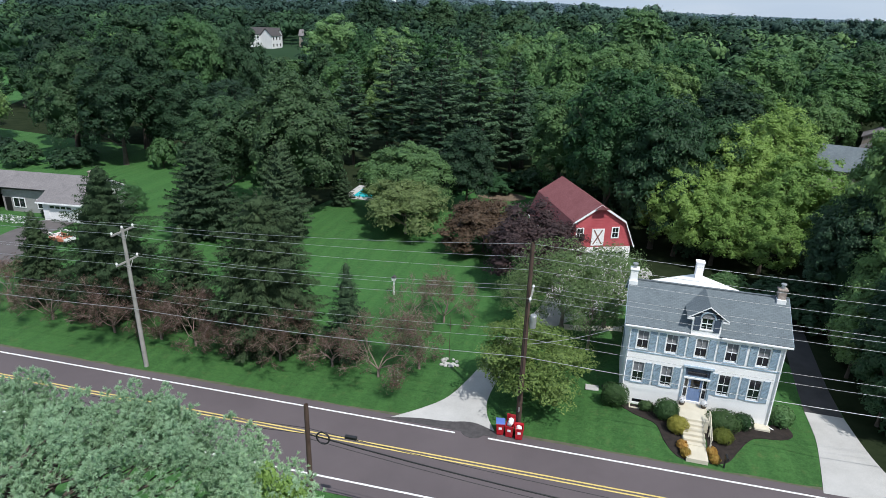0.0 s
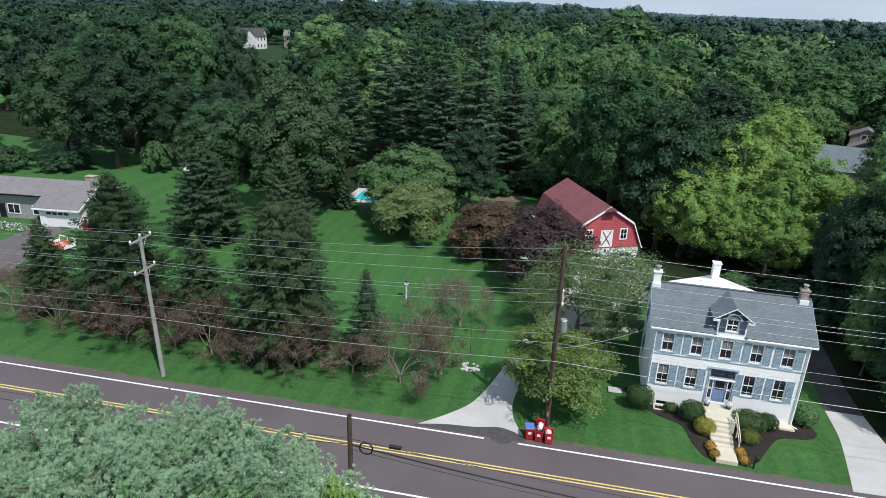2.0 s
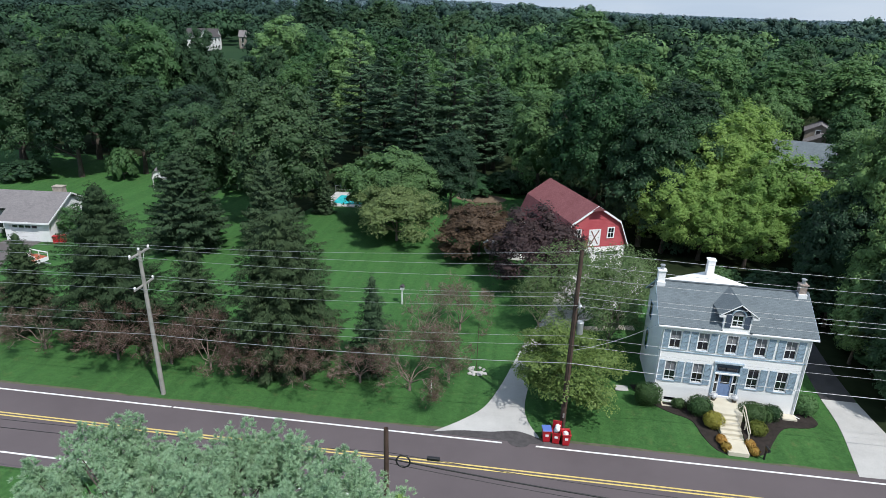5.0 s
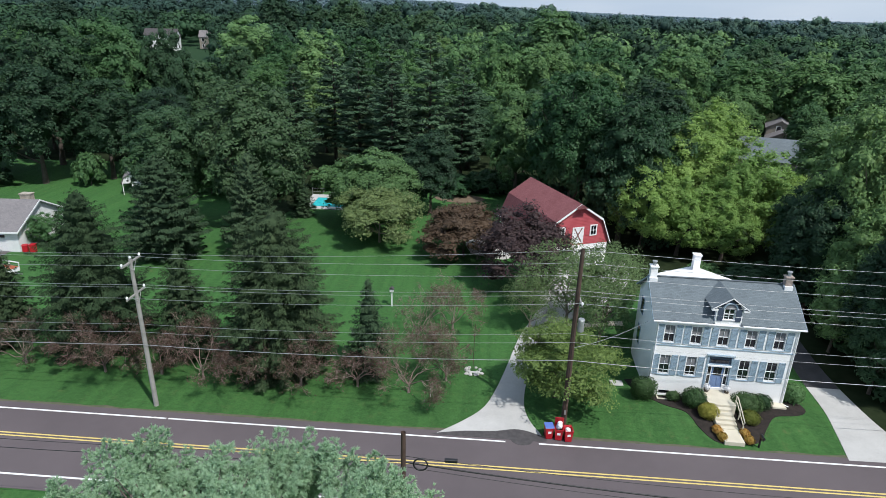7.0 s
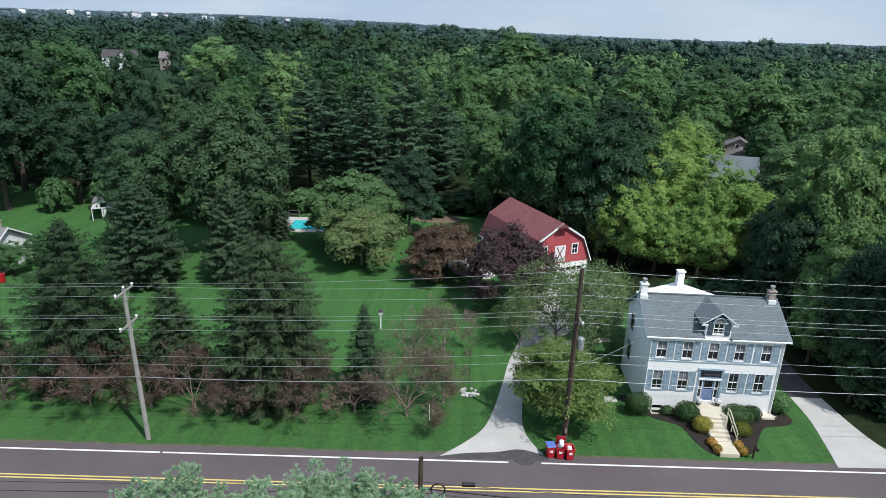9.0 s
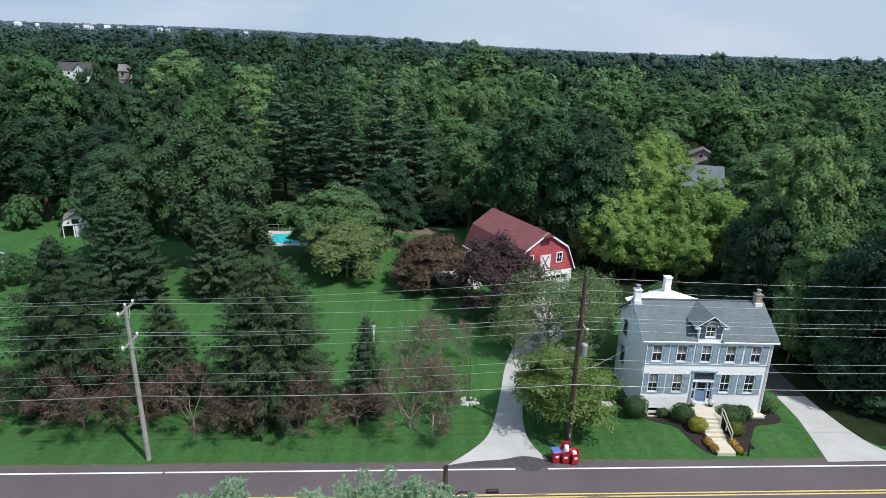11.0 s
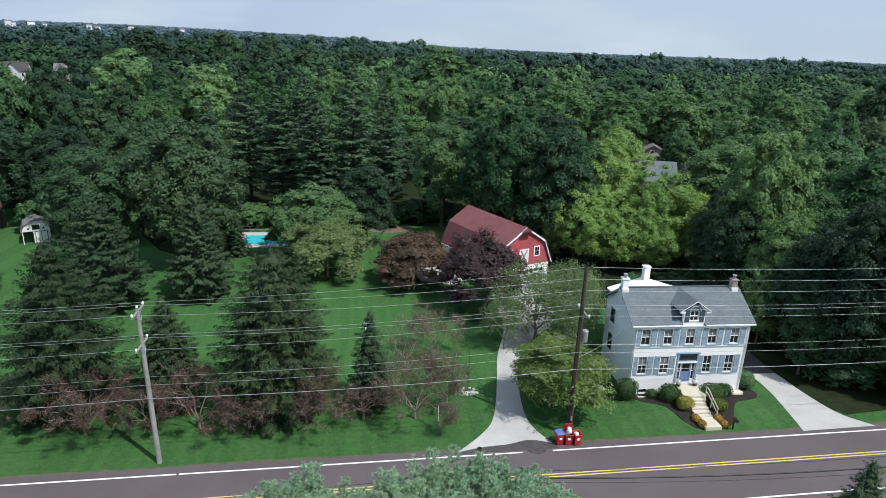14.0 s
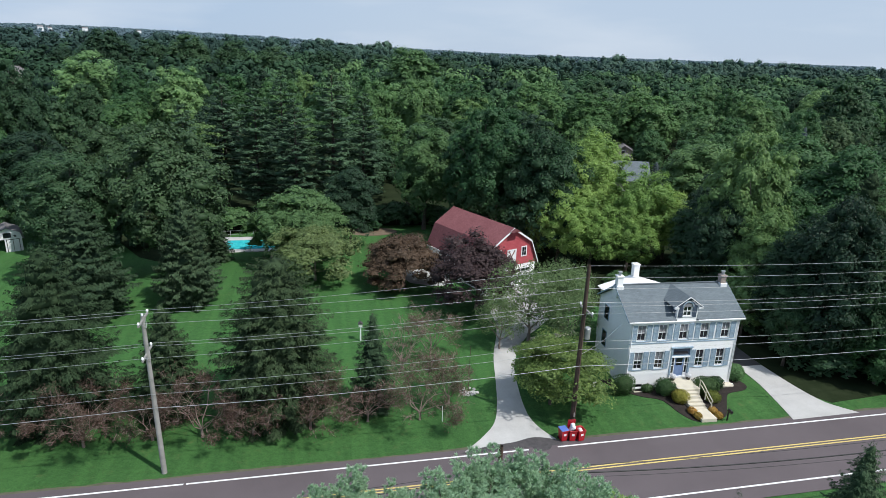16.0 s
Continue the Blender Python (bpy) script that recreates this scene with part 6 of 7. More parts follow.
wire("black_cable", (NP[0] - 45, NP[1], 7.0), (NP[0], NP[1], 7.3), 0.6, 0.015, CABLE, "thin black cable from the service pole")
coil = [(NP[0] + 0.95 + 0.38 * math.cos(a), NP[1] - 0.05, 6.85 + 0.38 * math.sin(a)) for a in np.linspace(0, 4 * math.pi, 40)]
alone("cable_coil", tubes_mesh("cable_coil", [(coil, [0.045] * 40)], 6), CABLE, label="coil of black cable hung by the service pole", category="cable")
alone("cable_splice", boxes((-0.35, 0.35, -0.1, 0.1, -0.1, 0.1), bevel=0.03), CABLE, (NP[0] + 2.6, NP[1], 7.2), 0, "black splice box hanging on the cable", "cable box")


# ---- front yard of the house ----
def outline_bed(name, pts, label):
    flat_strip(name, curve_points(pts, 5), MULCH, 0.05, label, "flower bed", 0.8, 0.05)


outline_bed("mulch_bed", [(3.2, 46.5), (3.9, 44.6), (5.6, 43.0), (7.2, 42.1), (7.7, 40.4), (8.4, 39.1), (9.3, 38.75), (9.35, 40.5), (9.2, 44.2), (4.4, 44.3), (4.3, 46.6)], "dark mulch bed before the house")
outline_bed("mulch_bed", [(10.7, 38.7), (12.0, 39.2), (13.0, 40.6), (14.3, 42.2), (16.2, 42.6), (17.4, 43.8), (16.6, 45.6), (15.7, 44.2), (10.95, 44.1), (10.8, 41.0)], "dark mulch bed before the house")


def shrub(name, seed, x, y, rx, ry, h, leaves, leaf, material, label, square=0.0, group="", category="shrub"):
    """A clipped shrub: short stems and a close skin of small leaves."""
    rng = np.random.default_rng(seed)
    d = unit(rng.normal(size=(leaves, 3)) + np.array([0, 0, 0.35]))
    if square:
        d = d / (np.abs(d) ** 4).sum(1, keepdims=True) ** 0.25 * square + d * (1 - square)
    lump = 1 + 0.07 * np.sin(d[:, :1] * 7 + seed) * np.cos(d[:, 1:2] * 6 + seed) + rng.normal(size=(leaves, 1)) * 0.035
    P = d * lump * np.array([rx, ry, h * 0.52]) + np.array([0, 0, h * 0.5])
    P[:, 2] = np.maximum(P[:, 2], 0.05)
    z = float(ground_z(x, y))
    ob = thing(name, (x, y, z), 0, label, category, group)
    part("stem", tubes_mesh("stem", [([(0, 0, -0.1), (0.1 * rx, 0, h * 0.6)], [0.06, 0.03]), ([(0.1, 0, -0.1), (-0.4 * rx, 0.2 * ry, h * 0.6)], [0.05, 0.02]), ([(0, 0.1, -0.1), (0.3 * rx, -0.4 * ry, h * 0.55)], [0.05, 0.02])], 5), BARK, ob)
    inner = d[: leaves // 3] * 0.75 * np.array([rx, ry, h * 0.52]) + np.array([0, 0, h * 0.5])
    inner[:, 2] = np.maximum(inner[:, 2], 0.05)
    me = leaf_mesh("foliage", np.concatenate([P, inner]), np.concatenate([d, d[: leaves // 3]]) + rng.normal(size=(leaves + leaves // 3, 3)) * 0.35, np.concatenate([leaf * rng.uniform(0.6, 1.3, leaves), np.full(leaves // 3, leaf * 2.2)]), 0.6, rng)
    part("foliage", me, material, ob)
    return ob


G = "shrubs before the house"
shrub("box_hedge", 1, 4.15, 43.75, 0.98, 0.68, 1.8, 3400, 0.055, HEDGE, "square-clipped dark green box shrub at the house corner", 1.0, G)
shrub("round_shrub", 2, 8.05, 43.1, 0.95, 0.9, 1.5, 2800, 0.055, HEDGE, "round clipped dark green shrub beside the landing", 0.2, G)
shrub("golden_shrub", 3, 8.75, 41.55, 0.78, 0.74, 1.2, 2000, 0.055, HEDGE_YELLOW, "rounded golden-leaved shrub beside the steps", 0.1, G)
shrub("round_shrub", 4, 12.05, 42.75, 1.3, 1.0, 1.5, 3600, 0.055, HEDGE, "wide clipped dark green shrub beside the steps", 0.3, G)
shrub("golden_shrub", 5, 11.85, 41.2, 0.72, 0.68, 1.0, 1600, 0.055, HEDGE_YELLOW, "rounded golden-leaved shrub beside the walk", 0.1, G)
shrub("round_shrub", 6, 13.6, 43.3, 0.75, 0.7, 1.2, 1500, 0.055, HEDGE, "round clipped dark green shrub under the window", 0.2, G)
shrub("loose_shrub", 7, 16.6, 44.6, 0.85, 0.8, 1.7, 1200, 0.09, LEAF_LIGHT, "loose light green shrub at the house corner", 0.0, G)
shrub("loose_shrub", 8, 6.6, 43.7, 0.6, 0.4, 0.8, 500, 0.08, LEAF_GREY, "low pale green perennial under the window", 0.0, G)
for i, (x, y) in enumerate(((8.95, 39.9), (9.1, 39.2), (10.95, 39.7), (11.05, 39.05))):
    shrub("flower_clump", 30 + i, x, y, 0.38, 0.5, 0.55, 500, 0.055, FLOWERS, "clump of orange and yellow flowers along the walk", 0.0, "flower clumps", "flowers")
for i, x in enumerate((4.62, 6.22)):
    q = house.matrix_world @ Vector((x, -0.55, 1.36))
    pot = thing("flower_pot", tuple(q), 0, "planter of pale flowers beside the front door", "planter", "planters by the door")
    bm = bmesh.new()
    cylinder(bm, 0, 0, 0, 0.3, 0.16, 0.24, 14)
    part("pot", bm, BARK, pot)
    rg = np.random.default_rng(70 + i)
    d = unit(rg.normal(size=(260, 3)))
    part("flowers", leaf_mesh("flowers", d * np.array([0.32, 0.32, 0.24]) * rg.uniform(0.7, 1.05, (260, 1)) + np.array([0, 0, 0.42]), d, 0.06, 0.7, rg), BAG_WHITE, pot)

# bins on the verge
BINS = [(-4.15, 38.05, 8, "blue"), (-3.42, 37.95, -4, "bag"), (-2.72, 37.85, 6, "open")]
for x, y, t, kind in BINS:
    b = thing("wheeled_bin", (x, y, 0.03), t, {"blue": "red wheeled bin with blue recycling lid", "bag": "red wheeled bin overfilled with white bags, lid thrown back", "open": "red wheeled bin with its lid hanging open"}[kind], "bin", "bins on the verge")
    bm = bmesh.new()
    vs0 = [bm.verts.new(p) for p in ((-0.24, -0.25, 0.06), (0.24, -0.25, 0.06), (0.24, 0.25, 0.06), (-0.24, 0.25, 0.06))]
    vs1 = [bm.verts.new(p) for p in ((-0.31, -0.35, 1.02), (0.31, -0.35, 1.02), (0.31, 0.33, 1.02), (-0.31, 0.33, 1.02))]
    vs2 = [bm.verts.new(p) for p in ((-0.27, -0.31, 1.02), (0.27, -0.31, 1.02), (0.27, 0.29, 1.02), (-0.27, 0.29, 1.02))]
    vs3 = [bm.verts.new(p) for p in ((-0.22, -0.23, 0.2), (0.22, -0.23, 0.2), (0.22, 0.23, 0.2), (-0.22, 0.23, 0.2))]
    bm.faces.new(vs0[::-1])
    for lo, hi in ((vs0, vs1), (vs1, vs2), (vs2, vs3)):
        for k in range(4):
            bm.faces.new((lo[k], lo[(k + 1) % 4], hi[(k + 1) % 4], hi[k]))
    bm.faces.new(vs3)
    bmesh.ops.recalc_face_normals(bm, faces=bm.faces)
    part("body", bm, BIN_RED, b)
    part("rim", boxes((-0.33, 0.33, -0.37, -0.33, 0.97, 1.04), (-0.33, 0.33, 0.31, 0.36, 0.97, 1.04), (-0.33, -0.29, -0.33, 0.31, 0.97, 1.04), (0.29, 0.33, -0.33, 0.31, 0.97, 1.04), bevel=0.008), BIN_RED, b)
    part("handle", tubes_mesh("handle", [([(-0.25, 0.42, 1.0), (0.25, 0.42, 1.0)], [0.02, 0.02])]), BIN_RED, b)
    part("label_plate", boxes((-0.12, 0.12, -0.325, -0.318, 0.55, 0.75)), TRIM, b, "pale unreadable mark")
    for s in (-1, 1):
        bm = bmesh.new()
        cylinder(bm, 0, 0, -0.03, 0.03, 0.12, 0.12, 14)
        for v in bm.verts:
            v.co = Vector((s * 0.29 + v.co.z, 0.3 + v.co.x, 0.13 + v.co.y))
        part("wheel", bm, TYRE, b)
    if kind == "blue":
        part("lid", boxes((-0.34, 0.34, -0.38, 0.38, 1.045, 1.11), bevel=0.02), BIN_BLUE, b, "blue lid")
    else:
        bm = boxes((-0.33, 0.33, 0, 0.72, 0, 0.05), bevel=0.02)
        ang = radians(100 if kind == "bag" else -55)
        rot = Matrix.Rotation(ang, 4, "X")
        for v in bm.verts:
            v.co = rot @ v.co + Vector((0, 0.42, 1.03))
        part("lid", bm, BIN_RED, b, "red lid")
        rg = np.random.default_rng(90)
        bm = bmesh.new()
        for k in range(4 if kind == "bag" else 1):
            g = bmesh.ops.create_icosphere(bm, subdivisions=3, radius=0.2 if kind == "bag" else 0.22)
            o = Vector((rg.uniform(-0.12, 0.12), rg.uniform(-0.12, 0.12), 1.02 + 0.1 * k if kind == "bag" else 0.86))
            for v in g["verts"]:
                v.co = v.co * (1 + 0.28 * noise.noise(v.co * 9 + o)) + o
        part("rubbish_bag", bm, BAG_WHITE, b, "crumpled white rubbish bag")

# mailbox, bird house, stones, well stone
mb = thing("mailbox", (11.6, 38.55, 0), 0, "black mailbox on a post at the road's edge", "mailbox")
part("post", boxes((-0.05, 0.05, -0.05, 0.05, -0.1, 1.0)), BLACK, mb)
part("arm", boxes((-0.04, 0.04, -0.4, 0.2, 0.86, 0.94)), BLACK, mb)
bm = prism([(-0.1, 0), (0.1, 0), (0.1, 0.14)] + [(0.1 * math.cos(a), 0.14 + 0.1 * math.sin(a)) for a in np.linspace(0.3, math.pi - 0.3, 6)] + [(-0.1, 0.14)], -0.45, 0.05)
for v in bm.verts:
    v.co.z += 0.96
part("box", bm, BLACK, mb)
bh = thing("bird_house", (-19.3, 59.0, 0), 0, "white post with a dark-roofed bird house on the lawn", "bird house")
part("post", boxes((-0.07, 0.07, -0.07, 0.07, -0.1, 1.75)), TRIM, bh)
part("box", boxes((-0.2, 0.2, -0.2, 0.2, 1.75, 2.1)), TRIM, bh)
bm = prism([(-0.28, 2.08), (0.28, 2.08), (0, 2.32)], -0.26, 0.26)
part("roof", bm, PATCH, bh)
rg = np.random.default_rng(5)
pile = thing("stone_ring", (-10.1, 46.7, 0), 0, "ring of pale stones round a planting on the lawn", "stones")
for k in range(22):
    bm = bmesh.new()
    g = bmesh.ops.create_icosphere(bm, subdivisions=2, radius=1)
    a, r = rg.uniform(0, 6.28), rg.uniform(0.2, 0.85)
    o = Vector((r * math.cos(a), r * math.sin(a) * 0.9, 0.06))
    sc = Vector((rg.uniform(0.12, 0.24), rg.uniform(0.12, 0.2), rg.uniform(0.07, 0.14)))
    for v in g["verts"]:
        q = v.co * (1 + 0.3 * noise.noise(v.co * 2 + o * 5))
        v.co = Vector((q.x * sc.x, q.y * sc.y, q.z * sc.z)) + o
    part("stone", bm, CONCRETE, pile)
alone("utility_cover", boxes((-0.55, 0.55, -0.4, 0.4, 0, 0.08), bevel=0.02), CONCRETE, (2.45, 46.0, float(ground_z(2.45, 46.0))), 0, "grey concrete utility cover in the lawn", "cover")

# garden seat ring behind the house
tb = thing("garden_table", (4.0, 59.6, 0), 0, "round pale garden table behind the house", "table")
bm = bmesh.new()
cylinder(bm, 0, 0, 0.7, 0.75, 0.6, 0.6, 20)
part("tabletop", bm, PATH, tb)
for k in range(4):
    part("leg", tubes_mesh("leg", [([(0.4 * math.cos(k * 1.57 + .8), 0.4 * math.sin(k * 1.57 + .8), 0), (0.35 * math.cos(k * 1.57 + .8), 0.35 * math.sin(k * 1.57 + .8), 0.7)], [0.03, 0.03])]), STEEL, tb)

# ---- pool and shed ----
pool = thing("swimming_pool", (-33.5, 97.0, 0), 0, "turquoise swimming pool with a pale concrete deck", "swimming pool")
part("deck", boxes((-6.2, 6.2, -4.0, -2.6, -0.05, 0.1), (-6.2, 6.2, 2.6, 4.4, -0.05, 0.1), (-6.2, -4.8, -2.6, 2.6, -0.05, 0.1), (4.8, 6.2, -2.6, 2.6, -0.05, 0.1)), CONCRETE, pool)
part("water", boxes((-4.8, 4.8, -2.6, 2.6, -0.04, 0.05)), WATER, pool)
fence = thing("pool_fence", (-33.5, 97.0, 0), 0, "thin grey metal rail fence behind the pool", "fence")
for k in range(8):
    part("post", boxes((-6.4 + k * 1.85, -6.34 + k * 1.85, 4.63, 4.69, -0.1, 1.2)), STEEL, fence)
for z in (0.5, 1.1):
    part("rail", boxes((-6.4, 6.67, 4.645, 4.675, z, z + 0.05)), STEEL, fence)
shed = thing("garden_shed", (-69.3, 96.6, 0), 25, "white gambrel garden shed with dark trim at the wood's edge", "shed")
sp = [(-1.9, 2.0), (1.9, 2.0), (1.5, 3.0), (0, 3.7), (-1.5, 3.0)]
part("gable", prism(sp, 0, 0.1), SIDING_WHITE, shed)
part("wall", boxes((-0.4, 1.8, 0.05, 0.12, 0, 2.0), (1.7, 1.8, 0.12, 4, 0, 2.0), (-0.4, -0.3, 0.12, 4, 0, 2.0), (-0.3, 1.7, 3.9, 4, 0, 2)), SIDING_WHITE, shed)
part("door", boxes((-0.1, 1.4, 0.0, 0.04, 0.05, 1.9)), SIDING_WHITE, shed, "white shed door")
part("door_trim", boxes((-0.18, -0.1, -0.02, 0.045, 0.05, 1.98), (1.4, 1.48, -0.02, 0.045, 0.05, 1.98), (-0.1, 1.4, -0.02, 0.045, 1.9, 1.98), (0.62, 0.68, -0.02, 0.045, 0.05, 1.9)), BLACK, shed)
part("loft_window", boxes((-0.5, 0.5, -0.03, 0.0, 2.25, 3.0)), GLASS, shed)
part("post", boxes((-1.85, -1.75, 0.0, 0.1, -0.05, 2.0)), TRIM, shed)
for x in (-1.0, 1.0):
    part("star", prism([(x + (0.26 if k % 2 == 0 else 0.11) * math.sin(k * math.pi / 5), 2.45 + (0.26 if k % 2 == 0 else 0.11) * math.cos(k * math.pi / 5)) for k in range(10)], -0.03, -0.001), BLACK, shed, "dark star ornament")
for q0, q1 in (((0, 3.8), (-1.65, 3.05)), ((-1.65, 3.05), (-2.1, 1.95)), ((0, 3.8), (1.65, 3.05)), ((1.65, 3.05), (2.1, 1.95))):
    part("roof", slab([(q0[0], -0.2, q0[1]), (q1[0], -0.2, q1[1]), (q1[0], 4.2, q1[1]), (q0[0], 4.2, q0[1])], 0.06), TAUPE_ROOF, shed)

# ---- the low house across the lawn ----
ranch = thing("ranch_house", (-75.2, 68.3, 0), 4, "low house with a taupe shingle roof and white garage end", "house")
RD, RR = 10.0, 5.6
part("garage_wall", wall_with_holes(0, 6.2, 0, 2.9, 0, 0.25, [(0.9, 4.6, 0.02, 2.3)]), SIDING_WHITE, ranch)
gs = part("garage_side", prism([(0.25, 0), (RD, 0), (RD, 2.9), (RD / 2, RR - 0.15), (0.25, 2.9)], 0, 0.2), SIDING_WHITE, ranch)
for v in gs.data.vertices:
    v.co = Vector((6.0 + v.co.y, v.co.x, v.co.z))
for i in range(26):
    z = i * 0.21
    k = (RR - 0.2 - z) / (RR - 3.1)
    y0, y1 = (0.25, RD) if z < 2.9 else (RD / 2 - k * (RD / 2 - 0.25), RD / 2 + k * RD / 2)
    if y1 - y0 > 0.5:
        bm = bmesh.new()
        vs = [bm.verts.new(p) for p in ((6.26, y0, z), (6.26, y1, z), (6.205, y1, z + 0.2), (6.205, y0, z + 0.2), (6.2, y0, z), (6.2, y1, z))]
        bm.faces.new((vs[0], vs[1], vs[2], vs[3]))
        bm.faces.new((vs[4], vs[5], vs[1], vs[0]))
        part("siding_board", bm, SIDING_WHITE, ranch)
gd = part("garage_door", boxes(*[(0.9, 4.6, 0.12, 0.16, 0.02 + i * 0.57, 0.02 + (i + 0.96) * 0.57) for i in range(4)]), SIDING_WHITE, ranch, "white garage door")
for i in range(4):
    part("pane", boxes((1.05 + i * 0.9, 1.75 + i * 0.9, 0.105, 0.119, 1.85, 2.2)), GLASS, gd)
part("front_wall", boxes((-9.0, 0.0, 2.6, 2.85, 0, 3.4)), GREY_SIDING, ranch)
part("stone_wall", boxes((-11.5, -9.0, 1.2, 1.5, 0, 2.9)), STONE, ranch)
part("stone_wall", boxes((-24, -11.5, 0.2, 0.5, 0, 2.7)), STONE, ranch)
part("back_wall", boxes((-24, 6.0, RD - 0.2, RD, 0, 2.8)), GREY_SIDING, ranch)
part("end_wall", boxes((-24, -23.8, 0.5, RD - 0.2, 0, 2.8)), GREY_SIDING, ranch)
for x in (-6.2, -2.2):
    w = part("front_window", boxes((x - 0.9, x + 0.9, 2.55, 2.6, 0.8, 2.1)), GLASS, ranch)
    part("frame", boxes((x - 1.0, x - 0.9, 2.5, 2.6, 0.7, 2.2), (x + 0.9, x + 1.0, 2.5, 2.6, 0.7, 2.2), (x - 0.9, x + 0.9, 2.5, 2.6, 2.1, 2.2), (x - 0.9, x + 0.9, 2.5, 2.6, 0.7, 0.8), (x - 0.04, x + 0.04, 2.52, 2.6, 0.8, 2.1)), TRIM, w)
part("front_door", boxes((-8.6, -7.6, 2.54, 2.6, 0.05, 2.15)), BLACK, ranch)
rs = (RR - 2.82) / (RD / 2 + 0.5)
part("roof", slab([(-0.6, -0.5, 2.82), (6.6, -0.5, 2.82), (6.6, RD / 2, RR), (-0.6, RD / 2, RR)], 0.12), TAUPE_ROOF, ranch, "taupe shingle roof")
part("roof", slab([(-9.2, 1.7, 2.82 + 2.2 * rs), (-0.6, 1.7, 2.82 + 2.2 * rs), (-0.6, RD / 2, RR), (-9.2, RD / 2, RR)], 0.12), TAUPE_ROOF, ranch, "taupe shingle roof")
part("roof", slab([(-24.6, -0.4, 2.86), (-9.2, -0.4, 2.86), (-9.2, RD / 2, RR), (-24.6, RD / 2, RR)], 0.12), TAUPE_ROOF, ranch, "taupe shingle roof")
part("roof", slab([(6.6, RD + 0.5, 2.82), (-24.6, RD + 0.5, 2.82), (-24.6, RD / 2, RR), (6.6, RD / 2, RR)], 0.12), TAUPE_ROOF, ranch, "taupe shingle roof")
for x0, x1, y in ((-0.6, 6.6, -0.56), (-24.6, -9.2, -0.46)):
    part("fascia", boxes((x0, x1, y, y + 0.06, 2.62, 2.84)), TRIM, ranch)
bb = part("bargeboard", prism([(-0.5, 2.64), (-0.5, 2.84), (RD / 2, RR + 0.02), (RD + 0.5, 2.84), (RD + 0.5, 2.64), (RD / 2, RR - 0.2)], 0, 0.05), TRIM, ranch)
for v in bb.data.vertices:
    v.co = Vector((6.605 + v.co.y, v.co.x, v.co.z))
rc = part("chimney", boxes((3.6, 5.0, 5.6, 6.5, 4.6, 6.05)), STONE, ranch, "broad pale stone chimney")
part("chimney_cap", boxes((3.52, 5.08, 5.52, 6.58, 6.05, 6.15)), STONE, rc)
rb = thing("flower_bed", (-80, 66.5, 0), 0, "low bed of pale flowers and stones before the low house", "flowers")
rg = np.random.default_rng(15)
fp = np.stack([rg.uniform(-4.5, 4.5, 900), rg.uniform(-1.2, 1.2, 900), rg.uniform(0.05, 0.45, 900)], 1)
part("foliage", leaf_mesh("foliage", fp[:600], rg.normal(size=(600, 3)) + np.array([0, 0, 1]), 0.16, 0.6, rg), LEAF_LIGHT, rb)
part("blossom", leaf_mesh("blossom", fp[600:] + np.array([0, 0, 0.1]), rg.normal(size=(300, 3)) + np.array([0, 0, 1]), 0.12, 0.8, rg), BAG_WHITE, rb)
shrub("round_shrub", 16, -75.9, 69.6, 0.9, 0.9, 1.3, 700, 0.1, HEDGE, "dark green shrub beside the garage", 0.1)
b2 = thing("wheeled_bin", (-68.2, 68.6, 0), 20, "red wheeled bin beside the garage of the low house", "bin")
part("body", boxes((-0.3, 0.3, -0.33, 0.33, 0.05, 1.0), bevel=0.04), BIN_RED, b2)
part("lid", boxes((-0.34, 0.34, -0.37, 0.37, 1.0, 1.08), bevel=0.02), BIN_RED, b2)
b3 = copy_thing(b2, pose(-67.4, 68.9, 0, 0, 0, 10))
tr = thing("utility_trailer", (-65.6, 61.5, 0), -12, "small white and orange utility trailer on the grass", "trailer")
part("bed", boxes((-1.5, 1.5, -0.8, 0.8, 0.5, 0.6)), ORANGE, tr)
part("side", boxes((-1.5, 1.5, -0.85, -0.8, 0.5, 0.95), (-1.5, 1.5, 0.8, 0.85, 0.5, 0.95)), ORANGE, tr)
for gx in (-1.55, 1.5):
    part("gate", boxes((gx, gx + 0.05, -0.8, 0.8, 0.5, 1.0)), TRIM, tr)
for x in (-1.45, 0, 1.45):
    for y in (-0.82, 0.82):
        part("stake", boxes((x - 0.04, x + 0.04, y - 0.03, y + 0.03, 0.6, 1.5)), TRIM, tr)
for y in (-0.9, 0.9):
    part("top_rail", boxes((-1.5, 1.5, y - 0.03 if y < 0 else y - 0.1, y + 0.1 if y < 0 else y + 0.03, 1.42, 1.5)), TRIM, tr)
    bm = bmesh.new()
    cylinder(bm, 0, 0, -0.1, 0.1, 0.32, 0.32, 16)
    for v in bm.verts:
        v.co = Vector((v.co.x, y * 1.05 + v.co.z, 0.32 + v.co.y))
    part("wheel", bm, TYRE, tr)
part("drawbar", boxes((1.5, 2.8, -0.06, 0.06, 0.45, 0.55)), STEEL, tr)

# ---- houses beyond ----


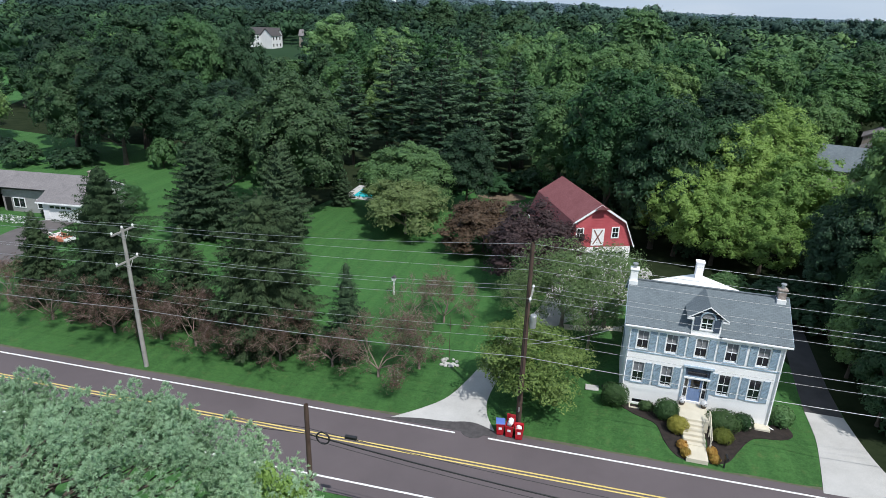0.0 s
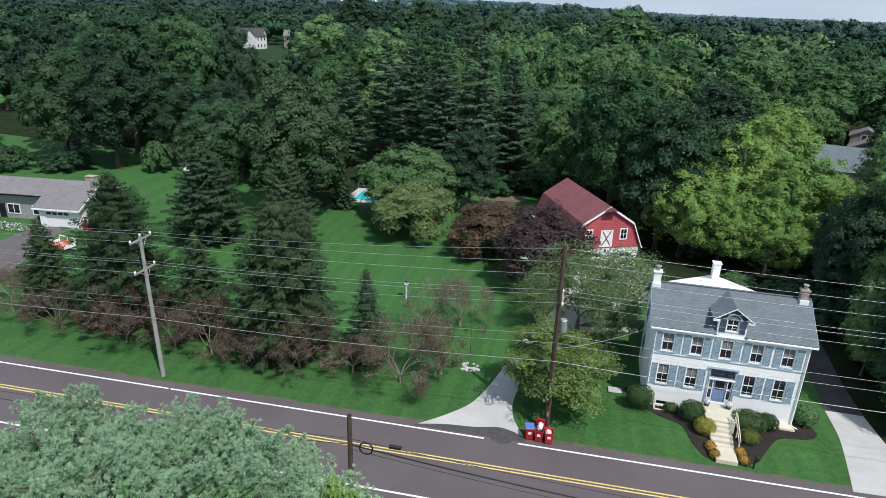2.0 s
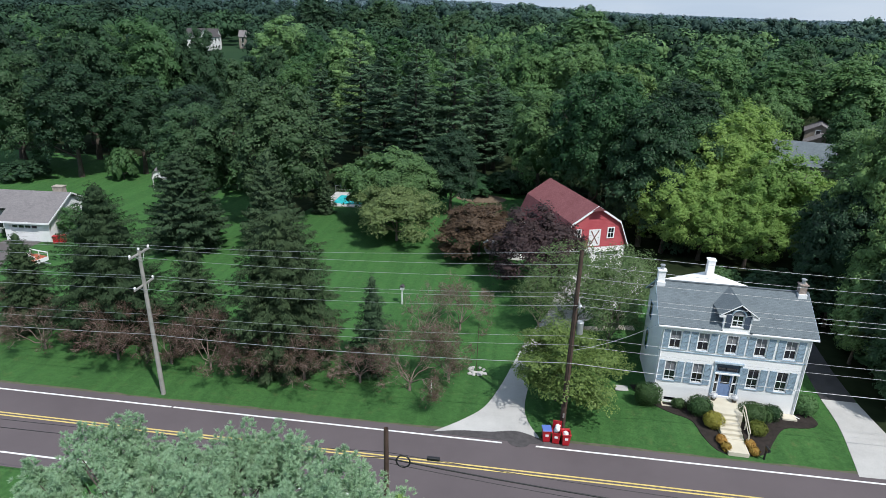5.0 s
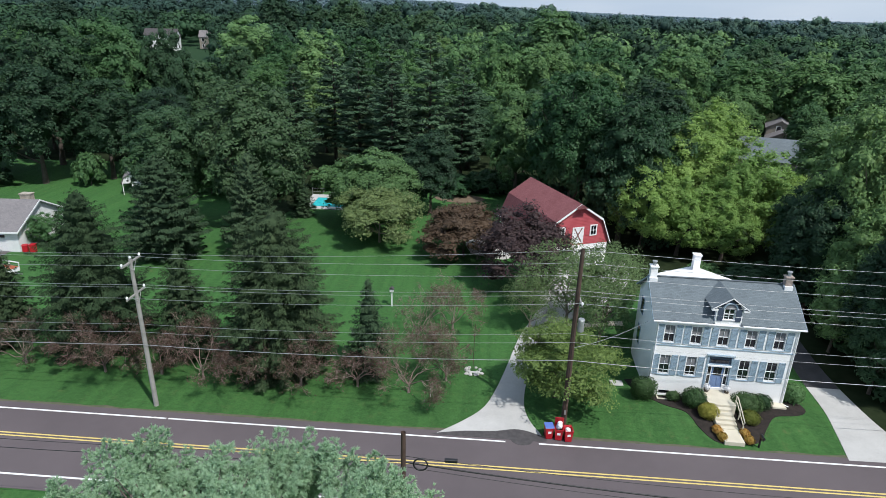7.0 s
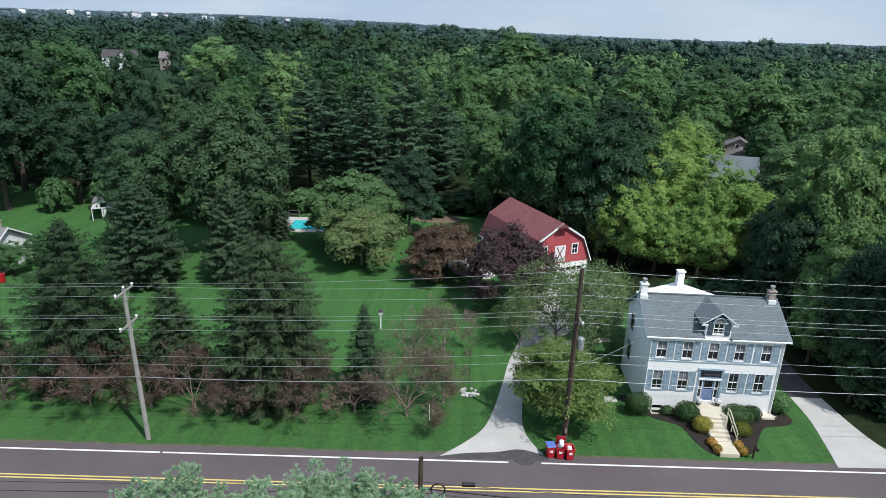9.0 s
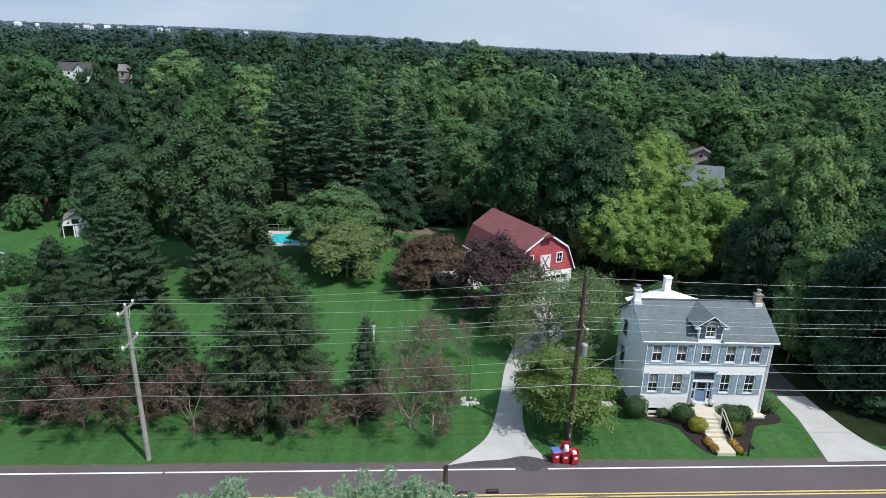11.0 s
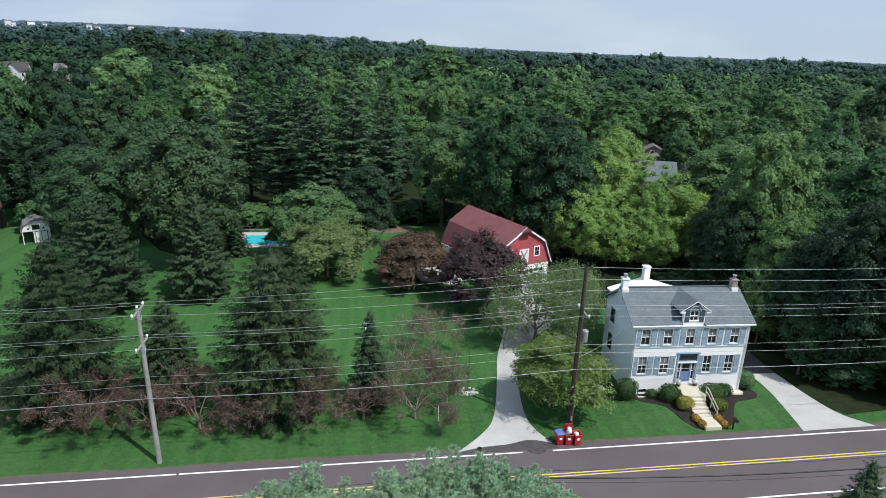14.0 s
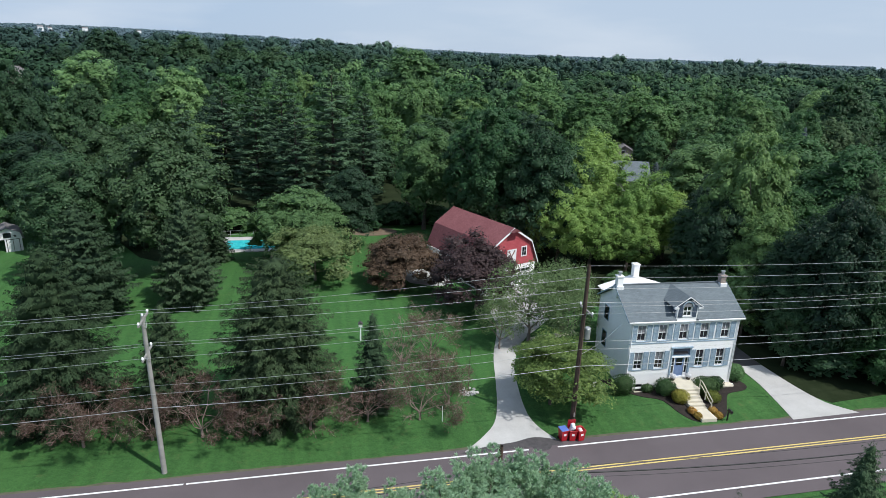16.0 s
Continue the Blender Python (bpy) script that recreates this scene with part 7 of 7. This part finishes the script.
def far_house(name, x, y, turn, w, d, h, rise, wall, roof, label, nwin=4, rows=2, wing=None):
    z = float(ground_z(x, y))
    ob = thing(name, (x, y, z), turn, label, "house")
    for ox, oy, ww, dd, hh in ((0, 0, w, d, h),) + ((wing,) if wing else ()):
        part("wall", prism([(0, -0.3), (dd, -0.3), (dd, hh), (dd / 2, hh + rise), (0, hh)], 0, ww), wall, ob)
        for v in ob.children[-1].data.vertices:
            v.co = Vector((ox + v.co.y, oy + v.co.x, v.co.z))
        part("roof", slab([(ox - 0.4, oy - 0.4, hh - 0.15), (ox + ww + 0.4, oy - 0.4, hh - 0.15), (ox + ww + 0.4, oy + dd / 2, hh + rise + 0.15), (ox - 0.4, oy + dd / 2, hh + rise + 0.15)], 0.2), roof, ob)
        part("roof", slab([(ox + ww + 0.4, oy + dd + 0.4, hh - 0.15), (ox - 0.4, oy + dd + 0.4, hh - 0.15), (ox - 0.4, oy + dd / 2, hh + rise + 0.15), (ox + ww + 0.4, oy + dd / 2, hh + rise + 0.15)], 0.2), roof, ob)
        for r in range(rows):
            for k in range(nwin):
                cx, cz = ox + ww * (k + 0.5) / nwin, hh / rows * (r + 0.55)
                wn_ = part("window", boxes((cx - 0.5, cx + 0.5, oy - 0.05, oy - 0.01, cz - 0.7, cz + 0.7)), GLASS, ob)
                part("frame", boxes((cx - 0.6, cx - 0.5, oy - 0.08, oy - 0.01, cz - 0.8, cz + 0.8), (cx + 0.5, cx + 0.6, oy - 0.08, oy - 0.01, cz - 0.8, cz + 0.8), (cx - 0.5, cx + 0.5, oy - 0.08, oy - 0.01, cz + 0.7, cz + 0.8), (cx - 0.5, cx + 0.5, oy - 0.08, oy - 0.01, cz - 0.8, cz - 0.7)), TRIM, wn_)
    return ob


far_house("far_white_house", -186, 317, 12, 15.5, 9, 7.0, 3.2, SIDING_WHITE, PATCH, "large white two-storey house with a dark roof among far trees", 5, 2)
far_house("far_white_house", -170, 312, 84, 9, 7, 6.6, 3.6, SIDING_WHITE, PATCH, "white gabled house wing among far trees", 3, 2)
far_house("far_brown_house", -165, 334, 14, 11, 9, 6.2, 3.2, TAN_SIDING, TAUPE_ROOF, "brown gabled house among far trees", 3, 2)


def gable_house(name, x, y, turn, w, d, h, rise, label, holes):
    """A house whose gable end looks to the road; holes: middles and sizes of its gable windows."""
    ob = far_house(name, x, y, turn, d, w, h, rise, TAN_SIDING, TAUPE_ROOF, label, 0, 0)
    for cy, cz, a, b in holes:
        wn_ = part("window", boxes((-0.05, -0.01, cy - a, cy + a, cz - b, cz + b)), GLASS, ob)
        part("frame", boxes((-0.09, -0.01, cy - a - 0.12, cy - a, cz - b - 0.12, cz + b + 0.12), (-0.09, -0.01, cy + a, cy + a + 0.12, cz - b - 0.12, cz + b + 0.12), (-0.09, -0.01, cy - a, cy + a, cz + b, cz + b + 0.12), (-0.09, -0.01, cy - a, cy + a, cz - b - 0.12, cz - b)), TRIM, wn_)
    return ob


gable_house("tan_house", 67.4, 157.0, 68, 7.0, 6, 2.9, 1.7, "low tan gabled house front with two windows among the trees", ((2.6, 1.7, 0.4, 0.5), (4.0, 1.7, 0.4, 0.5)))
gable_house("tan_house", 69.0, 163.2, 68, 6.4, 8, 4.8, 1.6, "tan two-storey house with a pale gable among the trees", ((3.6, 4.4, 0.5, 0.6),))
far_house("grey_roofed_house", 43.5, 131.5, -18, 11.0, 10.0, 3.6, 3.8, TAN_SIDING, GREY_ROOF, "low tan house with a grey shingle roof among the trees", 3, 1)
flat_strip("parking_court", [(55, 141), (61, 140), (68, 149), (70, 156), (60, 159), (57, 152)], ASPHALT_OLD, 0.06, "grey asphalt court before the tan house", "driveway", 4.0)
again(s_b, 59.0, 134.5, 40, 2.1, 7.4, NEEDLE_BLUE, "pale blue spruce beside the asphalt court")
for k, (x, y, w, h) in enumerate(((-1190, 2000, 26, 10), (-985, 1990, 22, 12), (-965, 1985, 14, 9), (-925, 1990, 24, 8), (-890, 2000, 16, 8), (-1010, 1990, 12, 7), (-1120, 1985, 12, 8), (-770, 1990, 20, 9), (-740, 1980, 14, 7), (-830, 1700, 26, 9), (-660, 2000, 20, 9), (-520, 2010, 18, 8), (-1330, 1990, 24, 9))):
    far_house("distant_building", x, y, 10 + k * 7 % 30, w * 0.7, 12, h + 3, 3.0, SIDING_WHITE, WHITE_ROOF if k % 3 == 0 else TAUPE_ROOF, "distant white building on the wooded ridge", 4, 1)

# ---- thin poles on the lawn ----
alone("garden_pole", tubes_mesh("garden_pole", [([(0, 0, -0.2), (0, 0, 2.4), (0.03, 0, 4.8)], [0.03, 0.028, 0.024])], 6), POLE_BROWN, (-10.1, 46.7, 0), 0, "thin dark pole beside the stone ring", "pole")
alone("marker_stake", tubes_mesh("marker_stake", [([(0, 0, -0.2), (0, 0, 1.5)], [0.03, 0.03])], 6), TRIM, (-13.5, 42.3, 0), 0, "thin white marker stake on the verge", "stake")
